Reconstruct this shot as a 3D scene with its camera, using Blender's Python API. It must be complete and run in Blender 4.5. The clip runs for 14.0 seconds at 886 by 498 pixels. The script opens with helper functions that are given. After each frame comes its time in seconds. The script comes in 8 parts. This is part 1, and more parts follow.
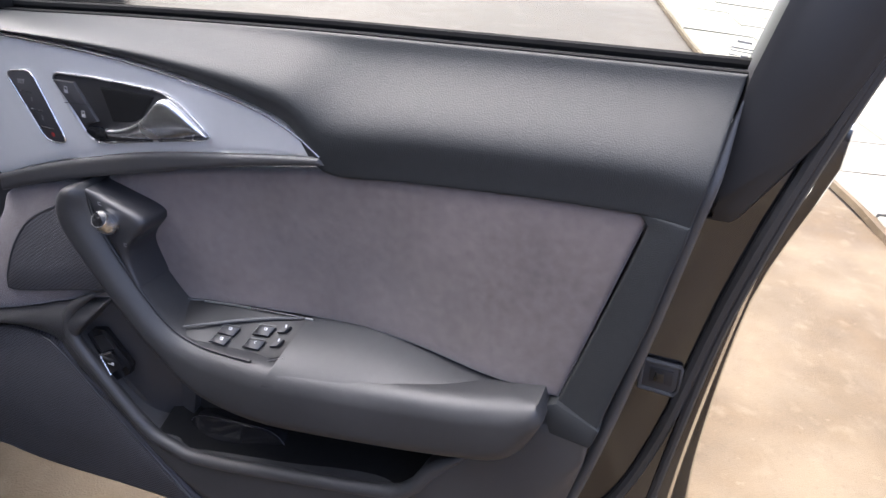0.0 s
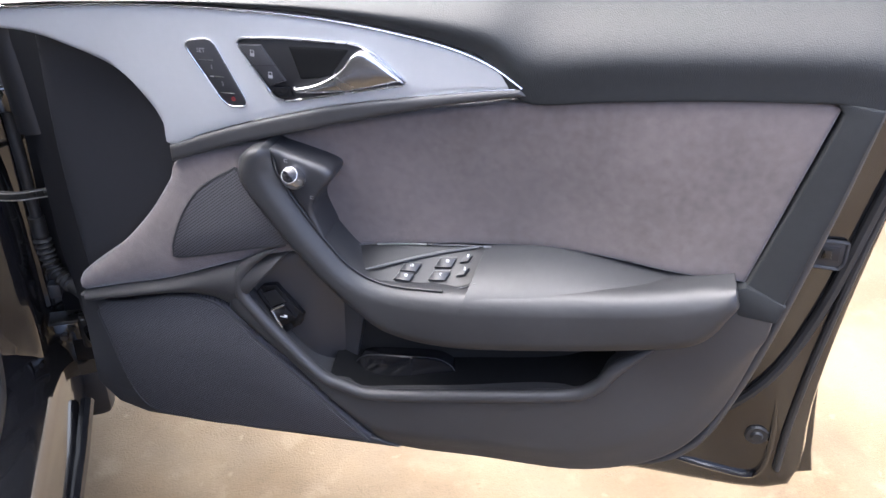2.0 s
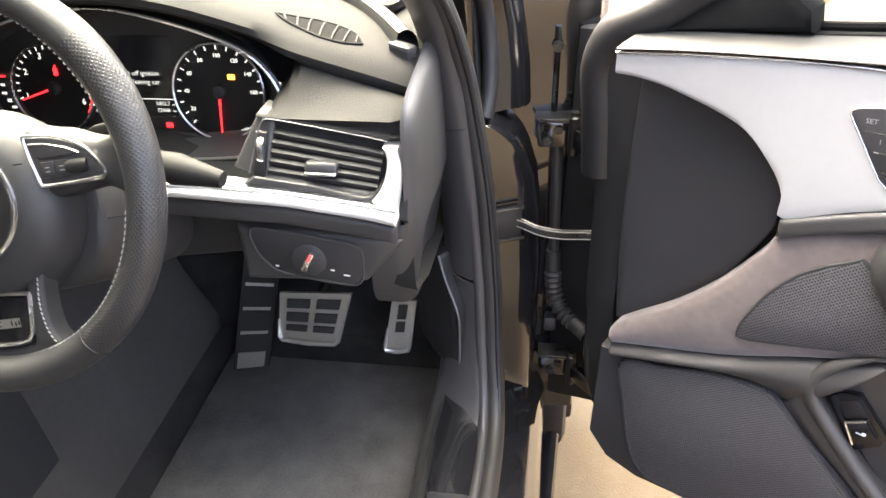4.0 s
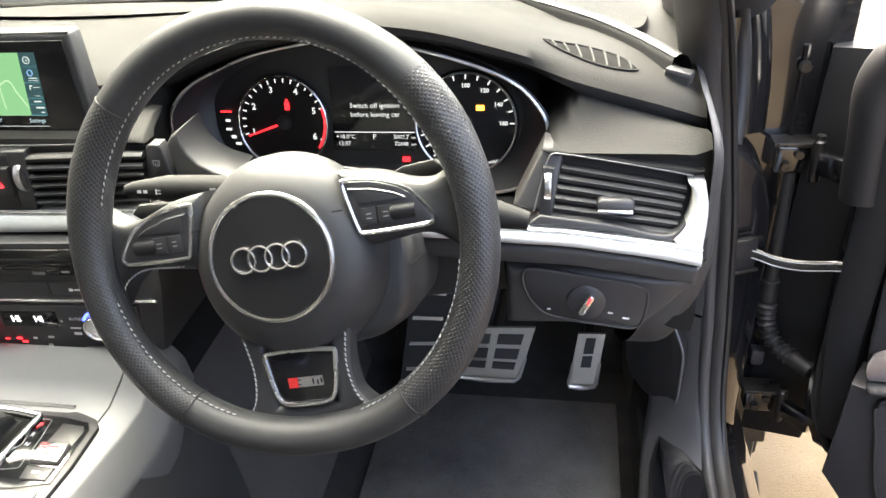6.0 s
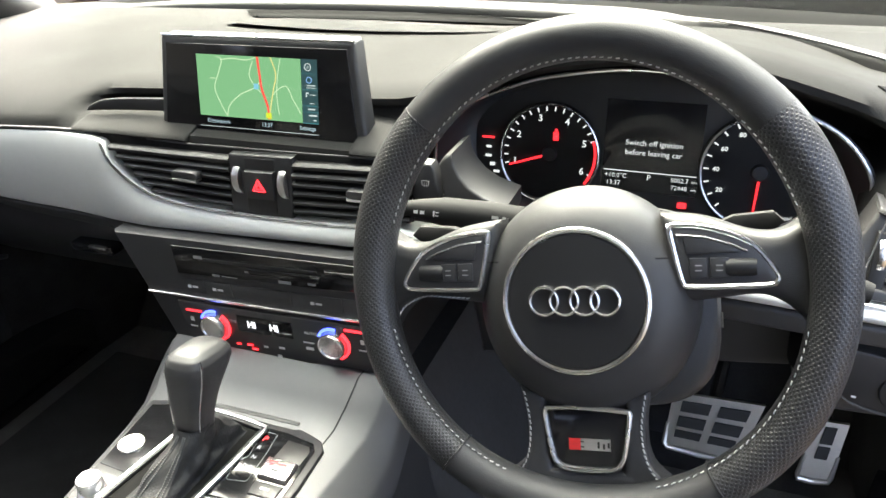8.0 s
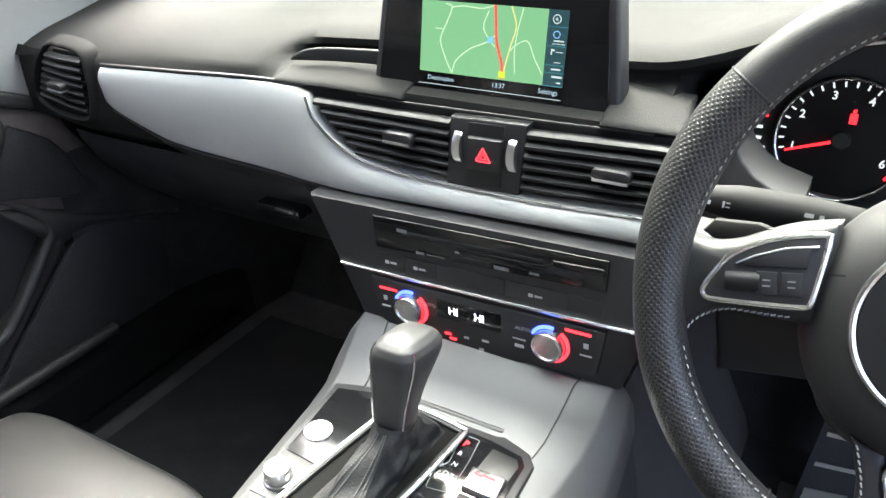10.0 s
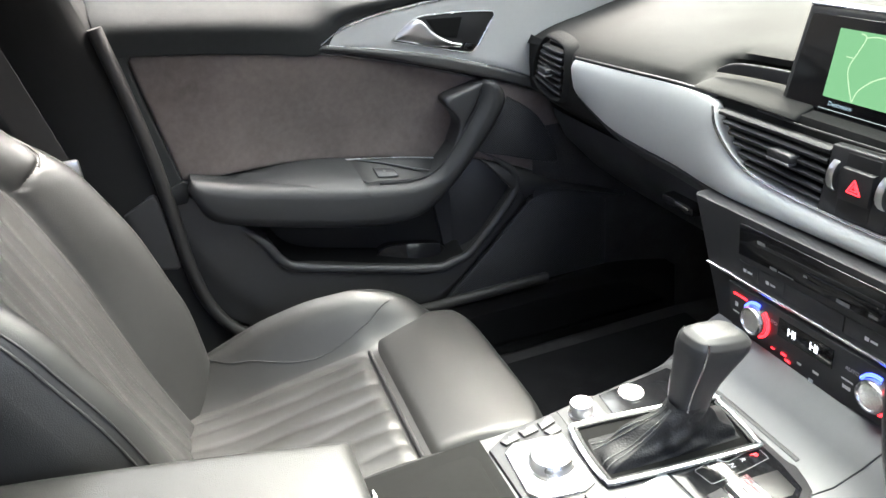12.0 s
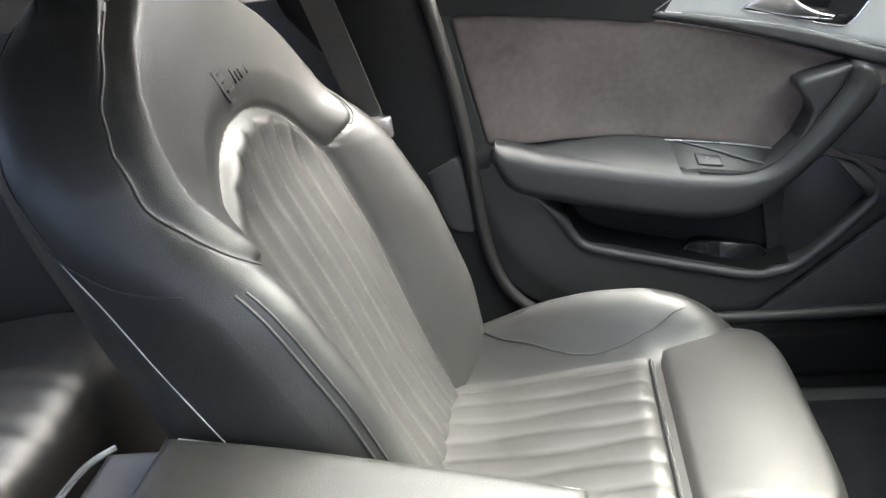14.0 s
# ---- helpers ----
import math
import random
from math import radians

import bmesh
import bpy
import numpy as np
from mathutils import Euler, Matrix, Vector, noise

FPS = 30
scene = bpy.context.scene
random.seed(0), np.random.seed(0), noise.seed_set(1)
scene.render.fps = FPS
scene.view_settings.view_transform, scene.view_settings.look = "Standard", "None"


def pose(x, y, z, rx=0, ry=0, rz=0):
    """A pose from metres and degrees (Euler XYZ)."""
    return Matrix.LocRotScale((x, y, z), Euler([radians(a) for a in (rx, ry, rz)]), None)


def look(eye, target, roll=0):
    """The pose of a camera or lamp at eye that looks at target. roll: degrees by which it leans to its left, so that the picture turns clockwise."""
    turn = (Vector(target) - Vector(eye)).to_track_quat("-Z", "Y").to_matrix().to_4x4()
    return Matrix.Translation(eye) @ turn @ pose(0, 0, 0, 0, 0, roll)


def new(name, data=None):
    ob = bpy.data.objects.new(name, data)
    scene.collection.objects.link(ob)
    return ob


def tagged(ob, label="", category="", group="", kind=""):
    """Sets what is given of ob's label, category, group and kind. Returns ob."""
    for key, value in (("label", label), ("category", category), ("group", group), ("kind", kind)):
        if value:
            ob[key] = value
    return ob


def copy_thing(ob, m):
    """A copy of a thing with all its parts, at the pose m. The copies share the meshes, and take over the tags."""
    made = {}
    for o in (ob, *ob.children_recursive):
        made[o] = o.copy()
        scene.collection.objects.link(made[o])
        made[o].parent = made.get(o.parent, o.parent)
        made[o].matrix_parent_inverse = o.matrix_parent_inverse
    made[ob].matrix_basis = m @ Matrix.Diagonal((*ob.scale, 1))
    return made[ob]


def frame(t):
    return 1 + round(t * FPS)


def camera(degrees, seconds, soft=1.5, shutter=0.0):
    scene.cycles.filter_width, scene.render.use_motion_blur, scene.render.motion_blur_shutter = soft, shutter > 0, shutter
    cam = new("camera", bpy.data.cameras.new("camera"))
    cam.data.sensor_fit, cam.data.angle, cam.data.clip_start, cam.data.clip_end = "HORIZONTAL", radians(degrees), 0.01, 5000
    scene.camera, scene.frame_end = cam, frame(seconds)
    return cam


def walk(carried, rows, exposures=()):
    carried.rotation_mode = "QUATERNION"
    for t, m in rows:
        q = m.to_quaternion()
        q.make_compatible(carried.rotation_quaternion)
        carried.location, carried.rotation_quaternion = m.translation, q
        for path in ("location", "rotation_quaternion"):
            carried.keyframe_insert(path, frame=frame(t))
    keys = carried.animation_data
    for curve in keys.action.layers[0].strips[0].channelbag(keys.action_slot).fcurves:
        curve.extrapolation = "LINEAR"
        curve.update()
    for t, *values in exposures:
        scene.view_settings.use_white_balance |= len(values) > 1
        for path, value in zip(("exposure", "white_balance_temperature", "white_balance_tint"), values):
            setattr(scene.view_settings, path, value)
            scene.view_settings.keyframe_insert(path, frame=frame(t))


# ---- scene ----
cam = camera(60.6, 14.0)
PATH = [
    (0, (1.421, -0.666, 1.225), (1.839, 1.024, 0.241), 7.9),
    (0.5, (1.301, -0.693, 1.223), (1.864, 0.913, 0.171), 5.6),
    (1, (1.215, -0.694, 1.218), (1.781, 0.886, 0.13), 2.3),
    (1.5, (1.178, -0.689, 1.213), (1.744, 0.892, 0.127), 2.4),
    (2, (1.158, -0.678, 1.207), (1.71, 0.918, 0.136), 3.7),
    (2.5, (1.119, -0.66, 1.204), (1.554, 0.987, 0.155), 4.0),
    (3, (1.061, -0.613, 1.21), (1.238, 1.08, 0.16), 1.8),
    (3.5, (0.984, -0.543, 1.221), (0.89, 1.14, 0.145), -0.6),
    (4, (0.887, -0.511, 1.218), (0.607, 1.145, 0.132), -2.3),
    (4.2, (0.842, -0.515, 1.219), (0.544, 1.138, 0.135), -3.0),
    (6.3, (0.584, -0.481, 1.223), (0.249, 1.199, 0.191), -4.3),
    (6.5, (0.566, -0.474, 1.223), (0.206, 1.21, 0.207), -4.0),
    (7, (0.525, -0.467, 1.21), (0.07, 1.223, 0.241), -2.7),
    (7.5, (0.49, -0.467, 1.211), (-0.065, 1.212, 0.275), -2.2),
    (8, (0.456, -0.468, 1.199), (-0.199, 1.169, 0.254), -2.7),
    (8.2, (0.44, -0.465, 1.195), (-0.254, 1.154, 0.247), -2.6),
    (10.3, (0.297, -0.414, 1.134), (-0.691, 1.019, 0.148), -2.3),
    (10.5, (0.305, -0.409, 1.123), (-0.755, 0.969, 0.135), -2.2),
    (11, (0.327, -0.415, 1.131), (-0.945, 0.757, 0.127), -3.4),
    (11.5, (0.405, -0.424, 1.145), (-1.128, 0.466, 0.219), -4.7),
    (12, (0.489, -0.398, 1.176), (-1.222, 0.138, 0.29), -5.6),
    (12.5, (0.485, -0.315, 1.185), (-1.289, -0.263, 0.264), -6.5),
    (13, (0.46, -0.228, 1.167), (-1.266, -0.508, 0.197), -8.2),
    (13.5, (0.429, -0.277, 1.181), (-1.275, -0.65, 0.203), -9.9),
    (14, (0.382, -0.335, 1.188), (-1.363, -0.645, 0.26), -8.7),
]
EXPOSURES = [(0.0, 3.7, 6000, 10), (1.5, 4.07, 5700, 9), (2.4, 4.52, 6350, 8), (3.0, 4.65, 6600, 7), (4.0, 5.1, 7200, 6), (6.3, 4.8, 6750, 4), (8.0, 4.55, 6550, 3), (10.5, 4.75, 6200, 4), (11.5, 4.75, 6200, 4), (12.5, 4.85, 6300, 4), (14.0, 5.1, 6300, 3)]
walk(cam, [(t, look(eye, target, roll)) for t, eye, target, roll in PATH], EXPOSURES)

# ---- light ----
world = bpy.data.worlds.new("world")
scene.world = world
world.use_nodes = True
wn = world.node_tree
sky = wn.nodes.new("ShaderNodeTexSky")
sky.sky_type, sky.sun_disc = "NISHITA", False
sky.sun_elevation, sky.sun_rotation = radians(53), radians(-30)
sky.air_density, sky.dust_density, sky.ozone_density = 0.3, 8.0, 0.2
wn.links.new(sky.outputs[0], wn.nodes["Background"].inputs[0])
wn.nodes["Background"].inputs[1].default_value = 0.15

sun = new("sun", bpy.data.lights.new("sun", "SUN"))
sun.data.energy, sun.data.angle, sun.data.color = 0.8, radians(115), (1.0, 0.985, 0.965)
sun.matrix_basis = look((0, 0, 0), (0.04, -0.56, -0.82))


# ---- materials ----
def material(name, base, rough=0.5, metal=0.0, grain=0.0, grain_size=900.0, vary=0.15, vary_size=9.0, kind="noise", coat=0.0, sheen=0.0, spec=0.5, stretch=None):
    m = bpy.data.materials.new(name)
    m.use_nodes = True
    nt = m.node_tree
    b = nt.nodes["Principled BSDF"]
    b.inputs["Roughness"].default_value, b.inputs["Metallic"].default_value = rough, metal
    b.inputs["Coat Weight"].default_value, b.inputs["Coat Roughness"].default_value = coat, 0.04
    b.inputs["Sheen Weight"].default_value = sheen
    b.inputs["Specular IOR Level"].default_value = spec
    tc = nt.nodes.new("ShaderNodeTexCoord")
    co = tc.outputs["Object"]
    if stretch:
        mp = nt.nodes.new("ShaderNodeMapping")
        mp.inputs["Scale"].default_value = stretch
        nt.links.new(co, mp.inputs[0])
        co = mp.outputs[0]
    big = nt.nodes.new("ShaderNodeTexNoise")
    big.inputs["Scale"].default_value, big.inputs["Detail"].default_value = vary_size, 6
    nt.links.new(tc.outputs["Object"], big.inputs["Vector"])
    fine = nt.nodes.new("ShaderNodeTexNoise")
    fine.inputs["Scale"].default_value, fine.inputs["Detail"].default_value = vary_size * 14, 4
    nt.links.new(tc.outputs["Object"], fine.inputs["Vector"])
    add = nt.nodes.new("ShaderNodeMath")
    add.operation = "MULTIPLY_ADD"
    nt.links.new(fine.outputs[0], add.inputs[0])
    add.inputs[1].default_value = 0.5
    nt.links.new(big.outputs[0], add.inputs[2])
    ramp = nt.nodes.new("ShaderNodeMapRange")
    ramp.inputs["From Min"].default_value, ramp.inputs["From Max"].default_value = 0.45, 1.05
    ramp.inputs["To Min"].default_value, ramp.inputs["To Max"].default_value = 1 - vary, 1 + vary
    nt.links.new(add.outputs[0], ramp.inputs[0])
    tint = nt.nodes.new("ShaderNodeMix")
    tint.data_type, tint.blend_type = "RGBA", "MULTIPLY"
    tint.inputs[0].default_value = 1.0
    tint.inputs[6].default_value = (*base, 1)
    nt.links.new(ramp.outputs[0], tint.inputs[7])
    nt.links.new(tint.outputs[2], b.inputs["Base Color"])
    rr = nt.nodes.new("ShaderNodeMapRange")
    rr.inputs["From Min"].default_value, rr.inputs["From Max"].default_value = 0.3, 0.7
    rr.inputs["To Min"].default_value, rr.inputs["To Max"].default_value = max(0.0, rough - 0.06), min(1.0, rough + 0.06)
    nt.links.new(big.outputs[0], rr.inputs[0])
    nt.links.new(rr.outputs[0], b.inputs["Roughness"])
    if grain:
        bump = nt.nodes.new("ShaderNodeBump")
        bump.inputs["Strength"].default_value, bump.inputs["Distance"].default_value = grain, 0.001
        if kind == "noise":
            tex = nt.nodes.new("ShaderNodeTexNoise")
            tex.inputs["Scale"].default_value, tex.inputs["Detail"].default_value = grain_size, 3
            out = tex.outputs[0]
        else:
            tex = nt.nodes.new("ShaderNodeTexVoronoi")
            tex.inputs["Scale"].default_value = grain_size
            out = tex.outputs["Distance"]
        nt.links.new(co, tex.inputs["Vector"])
        nt.links.new(out, bump.inputs["Height"])
        nt.links.new(bump.outputs[0], b.inputs["Normal"])
    return m


def dotted(name, base, pitch, rough=0.6, depth=0.8, dark=0.25, axes=(0, 2), space="Object"):
    """A surface with a fine regular field of round holes."""
    m = material(name, base, rough)
    nt = m.node_tree
    b = nt.nodes["Principled BSDF"]
    tc = nt.nodes.new("ShaderNodeTexCoord")
    sep = nt.nodes.new("ShaderNodeSeparateXYZ")
    nt.links.new(tc.outputs[space], sep.inputs[0])
    waves = []
    for i in axes:
        k = nt.nodes.new("ShaderNodeMath")
        k.operation, k.inputs[1].default_value = "MULTIPLY", math.pi * 2 / pitch
        nt.links.new(sep.outputs[i], k.inputs[0])
        s = nt.nodes.new("ShaderNodeMath")
        s.operation = "SINE"
        nt.links.new(k.outputs[0], s.inputs[0])
        waves.append(s)
    p = nt.nodes.new("ShaderNodeMath")
    p.operation = "MULTIPLY"
    nt.links.new(waves[0].outputs[0], p.inputs[0])
    nt.links.new(waves[1].outputs[0], p.inputs[1])
    r = nt.nodes.new("ShaderNodeMapRange")
    r.inputs["From Min"].default_value, r.inputs["From Max"].default_value = 0.0, 0.35
    r.inputs["To Min"].default_value, r.inputs["To Max"].default_value = 1.0, dark
    nt.links.new(p.outputs[0], r.inputs[0])
    mix = nt.nodes.new("ShaderNodeMix")
    mix.data_type, mix.blend_type = "RGBA", "MULTIPLY"
    mix.inputs[0].default_value = 1.0
    old = b.inputs["Base Color"].links[0].from_socket
    nt.links.new(old, mix.inputs[6])
    nt.links.new(r.outputs[0], mix.inputs[7])
    nt.links.new(mix.outputs[2], b.inputs["Base Color"])
    bump = nt.nodes.new("ShaderNodeBump")
    bump.inputs["Strength"].default_value, bump.inputs["Distance"].default_value = depth, 0.0006
    nt.links.new(r.outputs[0], bump.inputs["Height"])
    nt.links.new(bump.outputs[0], b.inputs["Normal"])
    return m


def glow(name, colour, power):
    m = bpy.data.materials.new(name)
    m.use_nodes = True
    b = m.node_tree.nodes["Principled BSDF"]
    b.inputs["Base Color"].default_value = (0.02, 0.02, 0.02, 1)
    b.inputs["Emission Color"].default_value = (*colour, 1)
    b.inputs["Emission Strength"].default_value = power
    b.inputs["Roughness"].default_value = 0.3
    return m


def glass(name, tint=(1, 1, 1), ior=1.45):
    m = bpy.data.materials.new(name)
    m.use_nodes = True
    nt = m.node_tree
    nt.nodes.remove(nt.nodes["Principled BSDF"])
    t, g, f, x = [nt.nodes.new(k) for k in ("ShaderNodeBsdfTransparent", "ShaderNodeBsdfGlossy", "ShaderNodeFresnel", "ShaderNodeMixShader")]
    t.inputs[0].default_value = (*tint, 1)
    g.inputs["Roughness"].default_value = 0.0
    f.inputs["IOR"].default_value = ior
    nt.links.new(f.outputs[0], x.inputs[0])
    nt.links.new(t.outputs[0], x.inputs[1])
    nt.links.new(g.outputs[0], x.inputs[2])
    nt.links.new(x.outputs[0], nt.nodes["Material Output"].inputs[0])
    return m


LEATHER = material("black_leather", (0.028, 0.028, 0.029), 0.48, spec=0.4, grain=0.14, grain_size=1300, kind="cell", vary=0.18)
SEAT = material("seat_leather", (0.0195, 0.0194, 0.0190), 0.39, spec=0.45, grain=0.22, grain_size=900, kind="cell", vary=0.2, vary_size=6)
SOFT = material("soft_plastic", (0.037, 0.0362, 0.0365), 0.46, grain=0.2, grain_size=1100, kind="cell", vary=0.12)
DASHTOP = material("dash_skin", (0.0195, 0.0194, 0.0192), 0.75, spec=0.10, grain=0.3, grain_size=800, kind="cell", vary=0.12)
PLASTIC = material("dark_plastic", (0.024, 0.024, 0.026), 0.45, grain=0.12, grain_size=1500, vary=0.12)
SUEDE = material("grey_suede", (0.120, 0.099, 0.093), 0.95, grain=0.5, grain_size=1600, vary=0.32, vary_size=7, sheen=0.35, spec=0.15)
ALU = material("matt_aluminium", (0.47, 0.475, 0.475), 0.45, metal=0.4, grain=0.03, grain_size=2500, vary=0.04)
INLAY = material("pale_aluminium", (0.57, 0.58, 0.57), 0.45, metal=0.25, grain=0.03, grain_size=2500, vary=0.04)
SILVER = material("grey_metallic_paint", (0.095, 0.095, 0.098), 0.48, metal=0.3, grain=0.03, grain_size=2500, vary=0.05)
CHROME = material("chrome", (0.88, 0.88, 0.88), 0.24, metal=1.0, vary=0.03)
SATIN = material("satin_metal", (0.66, 0.66, 0.67), 0.28, metal=1.0, vary=0.04)
PIANO = material("gloss_black", (0.008, 0.008, 0.009), 0.12, vary=0.05)
PAINT = material("black_paint", (0.008, 0.008, 0.009), 0.16, coat=1.0, spec=0.5, vary=0.3, vary_size=5, grain=0.015, grain_size=60)
DARKSTEEL = material("oily_dark_steel", (0.055, 0.053, 0.05), 0.30, metal=0.8, vary=0.35, vary_size=40, grain=0.15, grain_size=260)
RUBBER = material("rubber", (0.020, 0.019, 0.018), 0.55, grain=0.2, grain_size=700, vary=0.2)
# Floor carpet raised in tone: light and haze on the tunnel put into colour.
TUNNEL = material("lit_pile", (0.082, 0.076, 0.070), 0.95, grain=1.0, grain_size=700, vary=0.15, vary_size=8, spec=0.1)
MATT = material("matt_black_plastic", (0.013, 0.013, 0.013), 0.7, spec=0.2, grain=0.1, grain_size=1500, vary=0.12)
# Near-black copy of the mat: the passenger footwell's shade put into colour.
SHADED_MAT = material("shaded_mat", (0.014, 0.014, 0.015), 0.95, grain=1.0, grain_size=700, vary=0.4, vary_size=20, spec=0.1)
VOID = material("deep_black_plastic", (0.008, 0.008, 0.009), 0.5, vary=0.15)
# Pale copy of the mat: door light and haze put into colour.
LIT_MAT = material("lit_mat", (0.115, 0.112, 0.108), 0.95, grain=1.0, grain_size=600, vary=0.35, vary_size=16, spec=0.1)
CARPET = material("carpet", (0.040, 0.039, 0.039), 0.95, grain=1.0, grain_size=700, vary=0.4, vary_size=20, sheen=0.05, spec=0.1)
MESH = dotted("grille_mesh", (0.060, 0.059, 0.066), 0.0042, dark=0.08, axes=(0, 2))
MESH_SIDE = dotted("grille_mesh_side", (0.050, 0.050, 0.053), 0.0044, dark=0.05, axes=(1, 2))
PERF = dotted("perforated_leather", (0.026, 0.026, 0.028), 0.0042, rough=0.42, depth=0.6, dark=0.25, axes=(0, 1), space="UV")
GAITER = material("gaiter_leather", (0.014, 0.014, 0.015), 0.62, spec=0.35, grain=0.4, grain_size=500, kind="cell", vary=0.2, vary_size=20)
STITCH = material("grey_thread", (0.36, 0.36, 0.35), 0.8, vary=0.2, vary_size=60)
THREAD = material("dark_thread", (0.10, 0.10, 0.10), 0.75, vary=0.25, vary_size=60)
STEEL = material("brushed_steel", (0.66, 0.63, 0.58), 0.34, metal=0.9, grain=0.05, grain_size=900, vary=0.08)
TINTED = glass("tinted_glass", (0.85, 0.85, 0.85))
PADTOP = material("upper_pad_leather", (0.0235, 0.0246, 0.0248), 0.62, spec=0.18, grain=0.25, grain_size=900, kind="cell", vary=0.15)
DASHMESH = dotted("dash_mesh", (0.0085, 0.0085, 0.0085), 0.0042, rough=0.95, axes=(0, 1))
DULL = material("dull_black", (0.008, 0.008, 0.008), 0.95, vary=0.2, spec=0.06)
WHITE = material("white_print", (0.62, 0.62, 0.62), 0.6, vary=0.03)
GREYPRINT = material("grey_print", (0.25, 0.25, 0.25), 0.6, vary=0.03)
REDPRINT = material("red_print", (0.5, 0.02, 0.02), 0.5, vary=0.03)
GLASS = glass("window_glass", (0.86, 0.90, 0.87))
WINDSCREEN = glass("windscreen_glass", (0.60, 0.64, 0.61))
def slab(name, base, pale, dark, scale, rough=0.85):
    """Weathered concrete: fine grit, pale scuffed blotches, darker damp patches and hairline cracks."""
    m = material(name, base, rough, grain=0.9, grain_size=240, vary=0.28, vary_size=9, spec=0.15)
    nt = m.node_tree
    b = nt.nodes["Principled BSDF"]
    tc = nt.nodes.new("ShaderNodeTexCoord")
    last = b.inputs["Base Color"].links[0].from_socket
    for colour, size, lo, hi, amount, detail in ((pale, 0.9, 0.42, 0.62, 0.7, 12), (dark, 1.3, 0.48, 0.75, 0.45, 10), (pale, 6.0, 0.56, 0.70, 0.5, 10), (pale, 14.0, 0.655, 0.70, 0.55, 9), (dark, 45.0, 0.60, 0.74, 0.4, 6), (pale, 90.0, 0.62, 0.76, 0.35, 3)):
        n = nt.nodes.new("ShaderNodeTexNoise")
        n.inputs["Scale"].default_value, n.inputs["Detail"].default_value = size * scale, detail
        nt.links.new(tc.outputs["Object"], n.inputs["Vector"])
        r = nt.nodes.new("ShaderNodeMapRange")
        r.inputs["From Min"].default_value, r.inputs["From Max"].default_value, r.inputs["To Max"].default_value = lo, hi, amount
        nt.links.new(n.outputs[0], r.inputs[0])
        x = nt.nodes.new("ShaderNodeMix")
        x.data_type = "RGBA"
        x.inputs[7].default_value = (*colour, 1)
        nt.links.new(r.outputs[0], x.inputs[0])
        nt.links.new(last, x.inputs[6])
        last = x.outputs[2]
    nt.links.new(last, b.inputs["Base Color"])
    return m


CONCRETE = slab("tan_concrete", (0.036, 0.0255, 0.0145), (0.066, 0.053, 0.035), (0.020, 0.0135, 0.0065), 2.2)
PALE = slab("pale_concrete", (0.092, 0.087, 0.074), (0.112, 0.109, 0.096), (0.064, 0.056, 0.043), 1.5)
WALL = material("shade_wall_brown", (0.10, 0.085, 0.070), 0.9, grain=0.8, grain_size=120, vary=0.25, vary_size=3, spec=0.2)
TARMAC = slab("grey_brown_drive", (0.028, 0.0235, 0.0195), (0.040, 0.034, 0.029), (0.020, 0.0165, 0.014), 0.8)
GRASS = material("grass", (0.09, 0.12, 0.03), 0.95, grain=1.0, grain_size=80, vary=0.4, vary_size=9)
HEADLINER = material("grey_headliner", (0.55, 0.54, 0.51), 0.95, grain=0.3, grain_size=900, vary=0.1)
RED = glow("red_light", (1.0, 0.02, 0.03), 0.24)
BLUE = glow("blue_light", (0.05, 0.08, 1.0), 0.35)
LIT = glow("white_light", (0.9, 0.9, 0.95), 0.16)
DIM = glow("dim_white_light", (0.9, 0.9, 0.95), 0.08)
AMBER = glow("amber_light", (1.0, 0.35, 0.05), 0.2)


# ---- building helpers ----
def part(name, bm, mat, parent=None, label="", sharp=0.75):
    """Links a bmesh in world coordinates as one mesh object, under a thing or a part if there is one."""
    bmesh.ops.recalc_face_normals(bm, faces=bm.faces)
    for f in bm.faces:
        f.smooth = True
    for e in bm.edges:
        if len(e.link_faces) == 2 and e.calc_face_angle(0) > sharp:
            e.smooth = False
    me = bpy.data.meshes.new(name)
    bm.to_mesh(me)
    bm.free()
    me.materials.append(mat)
    ob = new(name, me)
    if parent is not None:
        ob.parent = parent
        ob.matrix_parent_inverse = parent.matrix_basis.inverted() if parent.type == "EMPTY" else Matrix()
    if label:
        ob["label"] = label
    return ob


def thing(name, base, label, category, group="", kind=""):
    ob = new(name)
    ob.empty_display_size = 0.05
    ob.matrix_basis = Matrix.Translation(base)
    return tagged(ob, label, category, group, kind)


